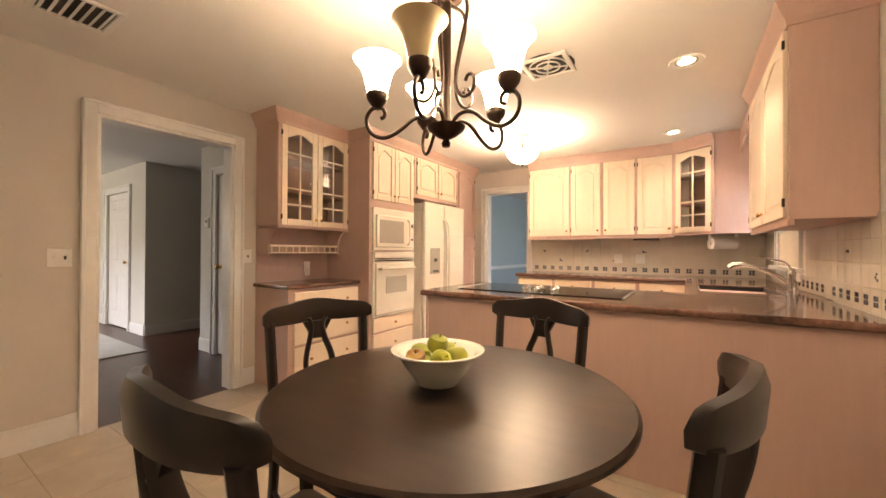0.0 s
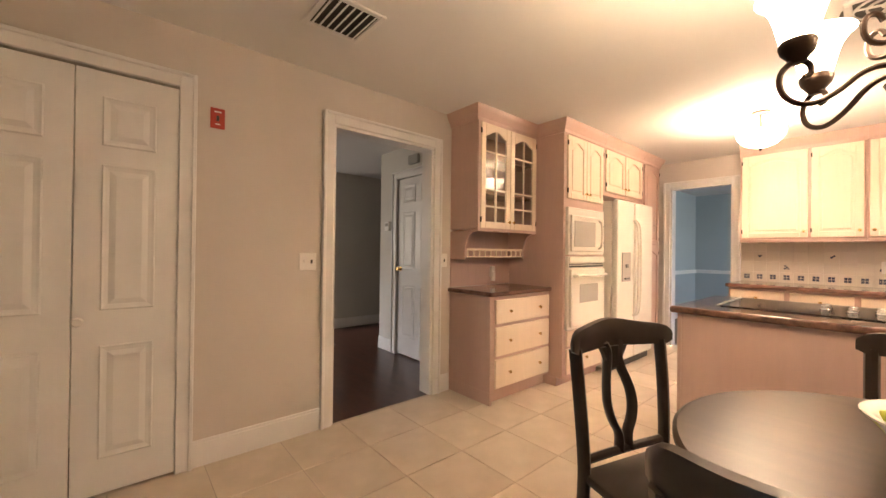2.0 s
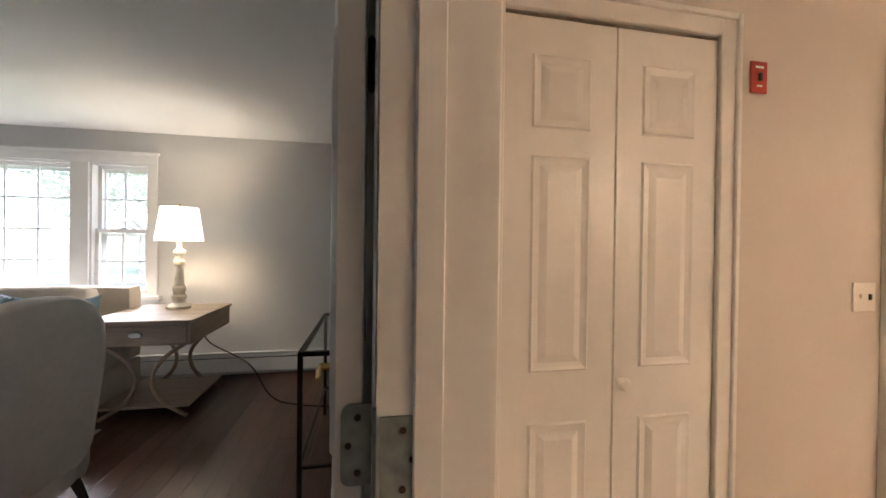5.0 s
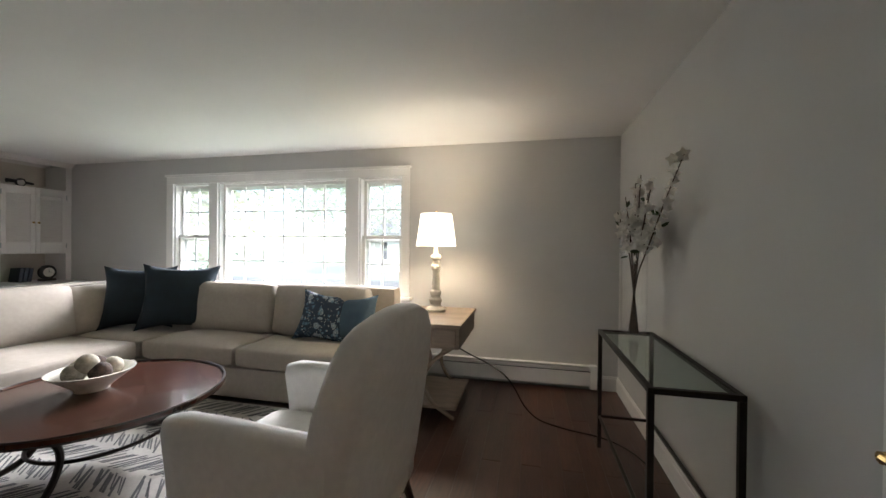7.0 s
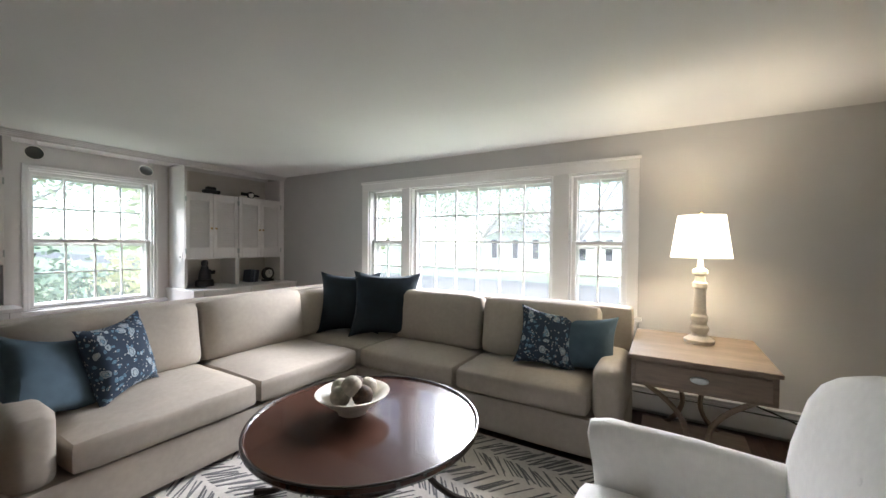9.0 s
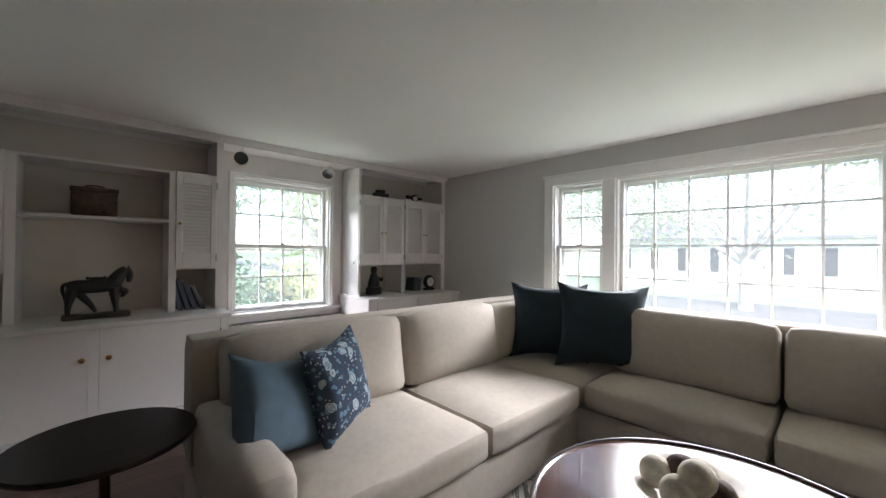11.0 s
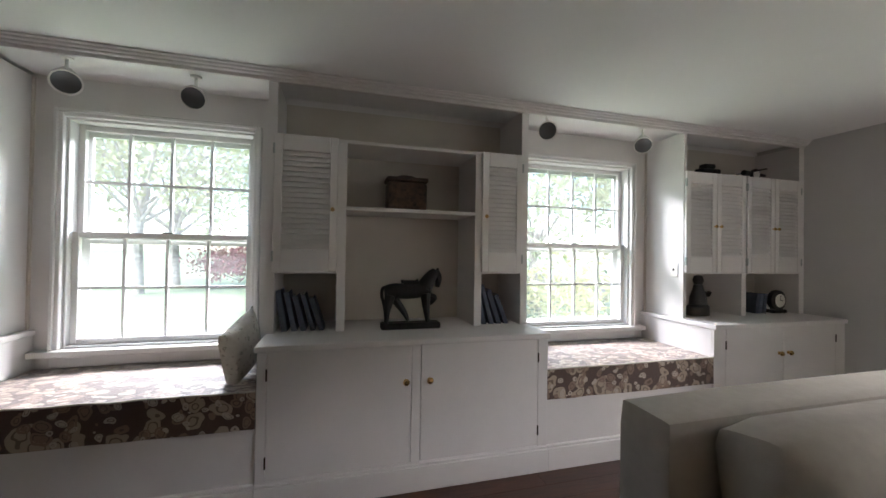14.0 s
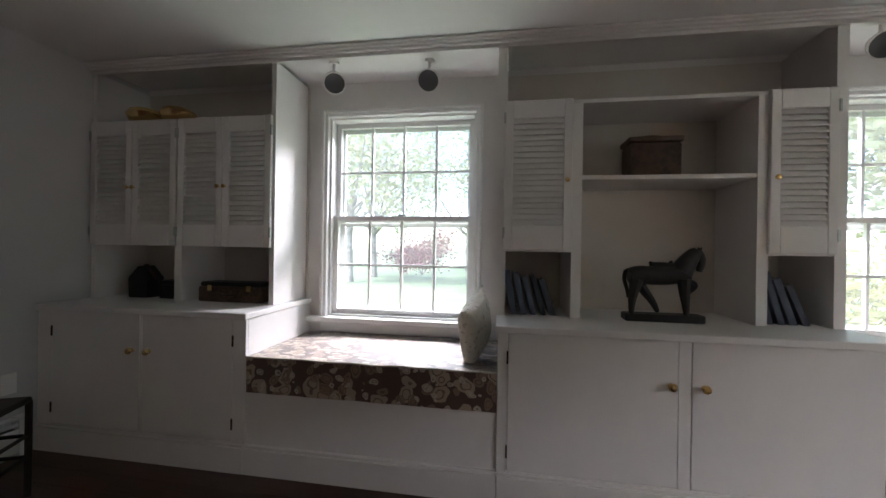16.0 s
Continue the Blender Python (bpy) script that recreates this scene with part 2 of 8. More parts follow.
def floral(name, ground, tints, scale, rough=0.9, leaf=1.0, sheen=0.0):
    """Printed cloth: blossoms and leaves of several tints on a plain ground."""
    m = mat(name, ground, rough, var=0.08, scale=40, bump=0.3, bscale=500)
    nt = m.node_tree
    b = nt.nodes["Principled BSDF"]
    base = b.inputs["Base Color"].links[0].from_socket
    tc = nt.nodes.new("ShaderNodeTexCoord")
    warp = nt.nodes.new("ShaderNodeTexNoise")
    warp.inputs["Scale"].default_value = scale * 0.8
    nt.links.new(tc.outputs["Object"], warp.inputs["Vector"])
    vadd = nt.nodes.new("ShaderNodeVectorMath")
    vadd.operation = "MULTIPLY_ADD"
    vadd.inputs[1].default_value = (0.9 / scale, 0.9 / scale, 0.9 / scale)
    nt.links.new(warp.outputs["Color"], vadd.inputs[0])
    nt.links.new(tc.outputs["Object"], vadd.inputs[2])
    for k, (tint, size, cover) in enumerate(tints):
        v = nt.nodes.new("ShaderNodeTexVoronoi")
        v.inputs["Scale"].default_value = scale * size
        off = nt.nodes.new("ShaderNodeVectorMath")
        off.inputs[1].default_value = (k * 3.7, k * 1.3, k * 5.1)
        nt.links.new(vadd.outputs[0], off.inputs[0])
        turn = nt.nodes.new("ShaderNodeMapping")
        turn.inputs["Rotation"].default_value = (0.3 * k, 0.2 * k, 0.7 + 1.1 * k)
        turn.inputs["Scale"].default_value = (1.0, leaf if k != 1 else 1.0, 1.0)
        nt.links.new(off.outputs[0], turn.inputs[0])
        nt.links.new(turn.outputs[0], v.inputs["Vector"])
        r = nt.nodes.new("ShaderNodeValToRGB")
        r.color_ramp.interpolation = "CONSTANT"
        r.color_ramp.elements[0].color = (1, 1, 1, 1)
        r.color_ramp.elements[1].position, r.color_ramp.elements[1].color = cover, (0, 0, 0, 1)
        e = r.color_ramp.elements.new(cover * 0.55)
        e.color = (0.25, 0.25, 0.25, 1)
        e = r.color_ramp.elements.new(cover * 0.68)
        e.color = (1, 1, 1, 1)
        nt.links.new(v.outputs["Distance"], r.inputs[0])
        mx = nt.nodes.new("ShaderNodeMix")
        mx.data_type = "RGBA"
        nt.links.new(r.outputs[0], mx.inputs["Factor"])
        nt.links.new(base, mx.inputs["A"])
        mx.inputs["B"].default_value = (*tint, 1)
        base = mx.outputs["Result"]
    nt.links.new(base, b.inputs["Base Color"])
    b.inputs["Sheen Weight"].default_value = sheen
    return m


M_WALL_K = mat("beige_paint", (0.625, 0.573, 0.522), 0.55, var=0.02, scale=3, bump=0.05, bscale=180)
M_WALL_L = mat("grey_paint", (0.55, 0.545, 0.535), 0.6, var=0.02, scale=3, bump=0.05, bscale=180)
M_WALL_H = mat("hall_paint", (0.62, 0.60, 0.55), 0.6, var=0.02, scale=3, bump=0.05, bscale=180)
M_WALL_B = mat("blue_paint", (0.42, 0.48, 0.51), 0.6, var=0.02, scale=3, bump=0.05, bscale=180)
M_CEIL = mat("ceiling_paint", (0.78, 0.775, 0.765), 0.8, var=0.015, scale=2, bump=0.04, bscale=220)
M_TRIM = mat("white_trim_paint", (0.80, 0.79, 0.775), 0.28, var=0.02, scale=8, bump=0.03, bscale=40)
M_BUILT = mat("white_cabinet_paint", (0.74, 0.715, 0.70), 0.4, var=0.02, scale=7, bump=0.04, bscale=60)
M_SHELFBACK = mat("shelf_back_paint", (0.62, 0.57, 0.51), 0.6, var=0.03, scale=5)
M_PICKLED = mat("pickled_wood", (0.55, 0.38, 0.32), 0.42, var=0.025, scale=9, bump=0.03, bscale=50, stretch=(6, 6, 0.6))
M_PICKLED_LT = mat("pickled_cream_wood", (0.82, 0.70, 0.56), 0.38, var=0.025, scale=9, bump=0.03, bscale=50, stretch=(6, 6, 0.6))
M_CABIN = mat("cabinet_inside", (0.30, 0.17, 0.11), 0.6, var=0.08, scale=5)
M_GRANITE = mat("brown_granite", (0.16, 0.085, 0.06), 0.12, var=0.5, scale=38, second=(0.045, 0.025, 0.02), coat=0.3)
M_APPL = mat("white_enamel", (0.80, 0.77, 0.69), 0.22, var=0.012, scale=3)
M_APPLGREY = mat("grey_oven_glass", (0.42, 0.40, 0.36), 0.1, var=0.03)
M_DARK = mat("dark_plastic", (0.02, 0.018, 0.016), 0.35, var=0.1)
M_COOK = mat("black_cooktop_glass", (0.012, 0.011, 0.011), 0.06, var=0.05)
M_TILEF = mat("floor_tile", (0.66, 0.57, 0.47), 0.33, var=0.10, scale=4, bump=0.05, bscale=25, piece=0.07, second=(0.49, 0.41, 0.31))
M_GROUT = mat("grout", (0.52, 0.44, 0.36), 0.9, var=0.12, scale=30, bump=0.2, bscale=120)
M_GROUTW = mat("pale_wall_grout", (0.66, 0.60, 0.51), 0.9, var=0.06, scale=30)
M_WOODF = mat("dark_oak_floor", (0.068, 0.024, 0.013), 0.32, var=0.28, scale=7, bump=0.08, bscale=60, stretch=(1, 9, 1), piece=0.2)
M_TILEW = mat("wall_tile", (0.72, 0.66, 0.56), 0.18, var=0.02, scale=5, piece=0.03)
M_TILEBLUE = mat("blue_tile_print", (0.10, 0.11, 0.16), 0.2, var=0.2, scale=60)
M_BLACKWOOD = mat("black_lacquer_wood", (0.022, 0.014, 0.010), 0.3, var=0.3, scale=8, bump=0.03, bscale=30, coat=0.15)
M_TABLETOP = mat("espresso_tabletop", (0.030, 0.016, 0.010), 0.30, var=0.3, scale=5, stretch=(1, 6, 1), bump=0.02, bscale=50, coat=0.0)
M_BRONZE = mat("oiled_bronze", (0.055, 0.035, 0.026), 0.38, 0.8, var=0.3, scale=14)
M_BRASS = mat("brass", (0.75, 0.52, 0.22), 0.25, 1.0, var=0.1, scale=20)
M_CHROME = mat("chrome", (0.72, 0.71, 0.69), 0.12, 1.0, var=0.03)
M_STEEL = mat("brushed_steel", (0.45, 0.48, 0.47), 0.35, 0.9, var=0.08, scale=30)
M_REFLECTOR = mat("grey_reflector", (0.10, 0.105, 0.11), 0.35, 0.3, var=0.08)
M_HINGE = mat("worn_hinge_steel", (0.30, 0.34, 0.33), 0.5, 0.35, var=0.2, scale=60, bump=0.1, bscale=200)
M_IRON = mat("dark_iron", (0.030, 0.024, 0.020), 0.45, 0.6, var=0.25, scale=25)
M_SHADE = glow("frosted_lamp_glass", (1.0, 0.74, 0.47), 4.0, 0.4, (0.85, 0.78, 0.62))
M_BELL = glow("frosted_bell_glass", (1.0, 0.74, 0.47), 10.0, 0.4, (0.85, 0.78, 0.62))
M_SHADE_OFF = mat("amber_lamp_glass", (0.80, 0.66, 0.42), 0.35, var=0.04)
M_LENS = glow("lamp_lens", (1.0, 0.80, 0.52), 9.0)
M_CLOTHSHADE = glow("lit_linen_shade", (1.0, 0.86, 0.66), 0.55, 0.9, (0.85, 0.8, 0.7))
M_LINEN = mat("cream_linen", (0.43, 0.385, 0.325), 0.9, var=0.05, scale=30, bump=0.25, bscale=420)
M_WHITECLOTH = mat("white_linen", (0.80, 0.785, 0.75), 0.9, var=0.04, scale=30, bump=0.25, bscale=420)
M_NAVY = mat("navy_velvet", (0.003, 0.016, 0.028), 0.75, var=0.3, scale=9, bump=0.2, bscale=200)
M_SLATE = mat("slate_blue_cloth", (0.08, 0.13, 0.17), 0.85, var=0.12, scale=12, bump=0.2, bscale=300)
M_FLORALBLUE = floral("blue_floral_cloth", (0.025, 0.045, 0.075), [((0.32, 0.38, 0.42), 1.0, 0.34), ((0.12, 0.22, 0.30), 1.9, 0.30), ((0.45, 0.47, 0.46), 3.1, 0.22)], 14)
M_FLORALBROWN = floral("brown_floral_cloth", (0.085, 0.048, 0.034), [((0.40, 0.32, 0.24), 1.0, 0.42), ((0.24, 0.16, 0.12), 1.5, 0.40), ((0.50, 0.43, 0.36), 1.7, 0.30)], 9.0, 0.45, 2.0, 0.35)
M_FLORALWHITE = floral("white_floral_cloth", (0.60, 0.57, 0.50), [((0.34, 0.34, 0.28), 1.6, 0.25), ((0.42, 0.36, 0.30), 2.6, 0.2)], 14)
M_GREYOAK = mat("weathered_oak", (0.25, 0.19, 0.14), 0.55, var=0.14, scale=9, stretch=(8, 1, 8), bump=0.12, bscale=40)
M_DARKTOP = mat("mahogany_top", (0.055, 0.022, 0.014), 0.22, var=0.25, scale=6, stretch=(1, 6, 1), coat=0.25)
M_RUGLIGHT = mat("rug_ivory_wool", (0.55, 0.53, 0.49), 0.95, var=0.08, scale=60, bump=0.5, bscale=300)
M_RUGDARK = mat("rug_charcoal_wool", (0.15, 0.15, 0.155), 0.95, var=0.15, scale=60, bump=0.5, bscale=300)
M_CERAMIC = mat("white_ceramic", (0.80, 0.78, 0.73), 0.15, var=0.02)
M_PEAR = mat("green_pear_skin", (0.42, 0.44, 0.04), 0.4, var=0.2, scale=12)
M_APPLE = mat("blushed_apple_skin", (0.45, 0.40, 0.05), 0.35, second=(0.36, 0.10, 0.05), scale=9)
M_TWIG = mat("bark_brown", (0.10, 0.07, 0.05), 0.8, var=0.3, scale=30)
M_LEAFG = mat("dark_green_leaf", (0.05, 0.08, 0.03), 0.5, var=0.2, scale=20)
M_PETAL = mat("blossom_petal", (0.85, 0.82, 0.77), 0.8, var=0.08, scale=20)
M_BALLW = mat("woven_ivory_ball", (0.62, 0.57, 0.47), 0.9, var=0.2, scale=40, bump=0.8, bscale=90)
M_BALLD = mat("woven_brown_ball", (0.10, 0.055, 0.035), 0.8, var=0.4, scale=40, bump=0.8, bscale=90)
M_LAMPBASE = mat("distressed_white_wood", (0.72, 0.68, 0.60), 0.6, var=0.14, scale=18, bump=0.1, bscale=60)
M_PLASTICW = mat("white_plastic", (0.80, 0.78, 0.74), 0.35, var=0.01)
M_RED = mat("red_plastic", (0.45, 0.035, 0.02), 0.4, var=0.05)
M_WICKER = mat("dark_wicker", (0.10, 0.055, 0.035), 0.75, var=0.4, scale=45, bump=0.8, bscale=120)
M_BOOK = mat("dark_book_cloth", (0.08, 0.095, 0.13), 0.7, var=0.2, scale=20, piece=0.5)
M_HORSE = mat("dark_carved_wood", (0.014, 0.012, 0.013), 0.5, var=0.3, scale=20, bump=0.1, bscale=60)
M_GLASS = glass("clear_glass")
M_WINGLASS = glass("window_glass", (0.97, 0.99, 0.98), 0.0, 0.022)
M_GRILLE = grille("white_grille_brightened")
M_TABLEGLASS = glass("green_tinted_glass", (0.88, 0.94, 0.91))
M_GRASS = mat("lawn_grass", (0.15, 0.19, 0.11), 0.95, var=0.3, scale=3, second=(0.11, 0.145, 0.085))
M_LEAF = mat("spring_leaves", (0.44, 0.46, 0.33), 0.8, var=0.3, scale=1.5, second=(0.32, 0.36, 0.22))
M_LEAFY = mat("yellow_green_leaves", (0.48, 0.48, 0.29), 0.8, var=0.3, scale=1.5)
M_LEAFR = mat("red_maple_leaves", (0.36, 0.15, 0.16), 0.8, var=0.3, scale=1.5)
M_LEAFD = mat("dark_evergreen_leaves", (0.10, 0.16, 0.11), 0.8, var=0.3, scale=1.5)
M_BARK = mat("tree_bark", (0.36, 0.33, 0.30), 0.9, var=0.3, scale=6, bump=0.5, bscale=20)
M_SIDING = mat("white_siding", (0.75, 0.75, 0.74), 0.6, var=0.03, scale=4)
M_ROOF = mat("grey_shingles", (0.16, 0.16, 0.17), 0.9, var=0.2, scale=8)
M_ROAD = mat("asphalt", (0.07, 0.07, 0.07), 0.9, var=0.15, scale=6)
M_SHUTTER = mat("black_shutter", (0.02, 0.02, 0.025), 0.6)
# ---- the setting ----
CEIL, CEIL_L = 2.40, 2.36
KX0, KX1, KY0, KY1 = -3.27, 0.70, -1.27, 5.10
LX0, LX1, LY0, LY1 = -6.19, 0.80, -8.50, -1.40
DOOR = (-2.57, -1.72)

# kitchen
wall("wall_kitchen_west", "y", KX0 - 0.065, KX0, KY0, KY1, 0, CEIL, [(-1.0, -0.19, 0, 2.075), (0.685, 1.575, 0, 2.08)], M_WALL_K, "beige painted kitchen wall with two doorways")
wall("wall_kitchen_south", "x", KY0 - 0.065, KY0, KX0 - 0.065, KX1, 0, CEIL, [(*DOOR, 0, 2.06)], M_WALL_K, "beige painted partition with an open doorway")
wall("wall_kitchen_north", "x", KY1, KY1 + 0.065, KX0 - 0.065, KX1 + 0.13, 0, CEIL, [(-2.62, -1.95, 0, 2.07)], M_WALL_K, "beige painted kitchen end wall")
wall("wall_kitchen_east", "y", KX1, KX1 + 0.13, KY0 - 0.065, KY1, 0, CEIL, [(3.66, 4.42, 1.07, 2.0)], M_WALL_K, "beige painted wall with sink window")
# hall
wall("wall_hall_east", "y", KX0 - 0.13, KX0 - 0.065, KY0 - 0.065, KY1, 0, CEIL, [(-1.0, -0.19, 0, 2.075), (0.685, 1.575, 0, 2.08)], M_WALL_H, "grey painted hall side of the kitchen wall")
wall("wall_closet_back", "y", -4.05, -3.98, -1.15, 0.0, 0, CEIL, [], M_WALL_H, "plain closet back wall")
wall("wall_hall_closet", "x", 2.04, 2.14, -4.88, KX0 - 0.13, 0, CEIL, [(-4.50, -3.73, 0, 2.04)], M_WALL_H, "grey painted hall wall with closet door")
wall("wall_hall_corner", "y", -6.35, -6.25, 1.95, 4.6, 0, CEIL, [], M_WALL_H, "grey painted hall wall")
wall("wall_hall_front", "x", 1.95, 2.05, -9.5, -6.35, 0, CEIL, [(-7.72, -6.84, 0, 2.04)], M_WALL_H, "grey painted wall with the front door")
wall("wall_hall_west", "y", -9.6, -9.5, KY0 - 0.2, 4.7, 0, CEIL, [], M_WALL_H, "plain hall end wall")
wall("wall_hall_north", "x", 4.6, 4.7, -9.6, KX0 - 0.13, 0, CEIL, [], M_WALL_H, "plain hall wall")
# this opening is made up and out of view; the hall fill shines through
wall("wall_hall_south", "x", LY1, LY1 + 0.13, -9.6, LX0, 0, CEIL, [(-8.9, -7.2, 0.5, 2.1)], M_WALL_H, "plain hall wall with an added opening for light")
# dining room beyond the kitchen
wall("wall_dining_north", "x", 8.6, 8.7, -4.6, 1.2, 0, CEIL, [], M_WALL_B, "pale blue dining room wall with white chair rail")
wall("wall_dining_west", "y", -3.40, -3.30, KY1 + 0.13, 8.6, 0, CEIL, [], M_WALL_B, "pale blue dining room wall")
# unseen side opening, added to let the fill lamp into the dining room
wall("wall_dining_east", "y", 1.1, 1.2, KY1 + 0.065, 8.6, 0, CEIL, [(5.9, 7.9, 0.8, 2.1)], M_WALL_B, "pale blue dining room wall with an added light opening")
wall("wall_dining_south", "x", KY1 + 0.065, KY1 + 0.13, -3.4, 1.1, 0, CEIL, [(-2.62, -1.95, 0, 2.07)], M_WALL_B, "pale blue dining side of the kitchen wall")
# living room
wall("wall_living_north", "x", LY1, LY1 + 0.065, LX0 - 0.16, LX1 + 0.16, 0, CEIL, [(*DOOR, 0, 2.06)], M_WALL_L, "light grey painted living room wall")
PW = [(-6.44, -5.92), (-5.80, -4.145), (-3.995, -3.51)]
wall("wall_living_west", "y", LX0 - 0.16, LX0, LY0, LY1, 0, CEIL, [(a, b, 0.80, 2.055) for a, b in PW], M_WALL_L, "light grey painted wall with triple window")
W1, W2 = (-4.685, -3.665), (-1.685, -0.665)
wall("wall_living_south", "x", LY0 - 0.16, LY0, LX0 - 0.16, LX1 + 0.16, 0, CEIL, [(*W1, 0.72, 2.095), (*W2, 0.72, 2.095)], M_BUILT, "white painted wall with two windows")
wall("wall_living_east", "y", LX1, LX1 + 0.16, LY0, LY1, 0, CEIL, [], M_WALL_L, "plain light grey painted wall")
# ceilings and floors
for nm, x0, x1, y0, y1 in (("ceiling_kitchen", KX0 - 0.065, KX1 + 0.1, KY0 - 0.065, KY1 + 0.065), ("ceiling_living", LX0 - 0.1, LX1 + 0.1, LY0 - 0.1, LY1 + 0.065), ("ceiling_hall", -9.55, KX0 - 0.065, LY1 + 0.065, 4.65), ("ceiling_dining", -3.335, 1.15, KY1 + 0.065, 8.65)):
    zc = CEIL_L if nm == "ceiling_living" else CEIL
    solid(nm, boxes([(x0, x1, y0, y1, zc, CEIL + 0.12)]), M_CEIL, "smooth white painted ceiling", "ceiling", "structure")
solid("roof_slab", boxes([(-6.62, 1.4, -8.95, 9, CEIL + 0.13, CEIL + 0.3), (-10, -6.62, -1.6, 9, CEIL + 0.13, CEIL + 0.3)]), M_ROOF, "flat roof slab above the rooms", "roof", "structure")
solid("floor_kitchen", boxes([(KX0 - 0.03, KX1, KY0 - 0.02, KY1 + 0.1, -0.12, -0.004)]), M_GROUT, "cream square floor tiles with tan grout", "floor", "structure")
solid("floor_living", boxes([(LX0 - 0.1, LX1 + 0.1, LY0 - 0.1, KY0 - 0.02, -0.12, -0.003)]), M_WOODF, "dark stained oak plank floor", "floor", "structure")
solid("floor_hall", boxes([(-9.55, KX0 - 0.03, LY1, 4.65, -0.12, -0.003)]), M_WOODF, "dark stained oak plank hall floor", "floor", "structure")
solid("floor_dining", boxes([(-3.4, 1.1, KY1 + 0.1, 8.6, -0.12, -0.003)]), M_WOODF, "dark stained oak dining floor", "floor", "structure")


def casing(name, axis, face, out, a0, a1, z1, w=0.085, depth=0.022, z0=0.0, sill=False, horn=0.03):
    """Door or window trim round an opening on a wall's face; out: +1 or -1, the way that the wall faces."""
    bm = bm_new()

    def b(u0, u1, w0, w1, d):
        p = sorted((face, face + out * d))
        if axis == "x":
            box(bm, u0, u1, p[0], p[1], w0, w1)
        else:
            box(bm, p[0], p[1], u0, u1, w0, w1)
    b(a0 - w, a0, z0, z1 + w, depth)
    b(a1, a1 + w, z0, z1 + w, depth)
    b(a0, a1, z1, z1 + w, depth)
    e = 0.018
    b(a0 - w - 0.003, a0 - w + e, z0, z1 + w + 0.003, depth + 0.012)
    b(a1 + w - e, a1 + w + 0.003, z0, z1 + w + 0.003, depth + 0.012)
    b(a0 - w + e, a1 + w - e, z1 + w - e, z1 + w + 0.003, depth + 0.012)
    if sill:
        b(a0 - w - horn, a1 + w + horn, z0 - 0.035, z0, 0.07)
        b(a0 - w, a1 + w, z0 - 0.10, z0 - 0.035, depth)
    bevel(bm, 0.004)
    return tagged(part(name, bm, M_TRIM), "white painted moulded trim", "trim", kind="structure")


def jamb(name, axis, p0, p1, a0, a1, z1, z0=0.0, t=0.02):
    bm = bm_new()
    for u0, u1, w0, w1 in ((a0 - 0.002, a0 + t, z0, z1), (a1 - t, a1 + 0.002, z0, z1), (a0 + t, a1 - t, z1 - t, z1 + 0.002)):
        if axis == "x":
            box(bm, u0, u1, p0, p1, w0, w1)
        else:
            box(bm, p0, p1, u0, u1, w0, w1)
    return tagged(part(name, bm, M_TRIM), "white painted door jamb", "trim", kind="structure")


casing("trim_hall_doorway", "y", KX0, 1, 0.685, 1.575, 2.08, 0.075)
casing("trim_hall_doorway_back", "y", KX0 - 0.13, -1, 0.685, 1.575, 2.08, 0.075)
jamb("trim_hall_doorway_jamb", "y", KX0 - 0.131, KX0 + 0.001, 0.685, 1.575, 2.08)
casing("trim_closet", "y", KX0, 1, -1.0, -0.19, 2.075, 0.075)
casing("trim_living_door", "x", KY0, 1, *DOOR, 2.06, 0.08)
casing("trim_living_door_back", "x", LY1, -1, *DOOR, 2.06, 0.08, 0.006)
jamb("trim_living_door_jamb", "x", LY1 - 0.001, KY0 + 0.001, *DOOR, 2.06)
solid("trim_living_door_stop", boxes([(DOOR[0] + 0.018, DOOR[0] + 0.03, LY1 + 0.04, LY1 + 0.075, 0, 2.04), (DOOR[1] - 0.03, DOOR[1] - 0.018, LY1 + 0.04, LY1 + 0.075, 0, 2.04)], 0.002), M_TRIM, "white painted door stop", "trim", "structure")
casing("trim_dining_doorway", "x", KY1, -1, -2.62, -1.95, 2.07, 0.075)
jamb("trim_dining_doorway_jamb", "x", KY1 - 0.001, KY1 + 0.131, -2.62, -1.95, 2.07)
casing("trim_hall_closet", "x", 2.04, -1, -4.50, -3.73, 2.04, 0.08)
casing("trim_front_door", "x", 1.95, -1, -7.72, -6.84, 2.04, 0.09)


def baseboard(name, runs, h=0.13, label="white painted baseboard"):
    bm = bm_new()
    for x0, x1, y0, y1 in runs:
        box(bm, x0, x1, y0, y1, 0, h)
        box(bm, x0 + 0.003 * (x1 - x0 < 0.1), x1 - 0.003 * (x1 - x0 < 0.1), y0 + 0.003 * (y1 - y0 < 0.1), y1 - 0.003 * (y1 - y0 < 0.1), h, h + 0.018)
    bevel(bm, 0.003)
    return tagged(part(name, bm, M_TRIM), label, "baseboard", kind="structure")


baseboard("baseboard_kitchen", [(KX0, KX0 + 0.016, -0.112, 0.605), (KX0, KX0 + 0.016, -1.27, -1.08), (KX0, KX0 + 0.016, 1.655, 1.765), (KX0 + 0.016, DOOR[0] - 0.085, KY0, KY0 + 0.016), (DOOR[1] + 0.085, KX1, KY0, KY0 + 0.016)])
baseboard("baseboard_living", [(LX0 + 0.016, DOOR[0] - 0.085, LY1 - 0.016, LY1), (DOOR[1] + 0.085, LX1, LY1 - 0.016, LY1), (LX0, LX0 + 0.016, -1.56, LY1), (LX1 - 0.016, LX1, -7.3, LY1)], 0.12)
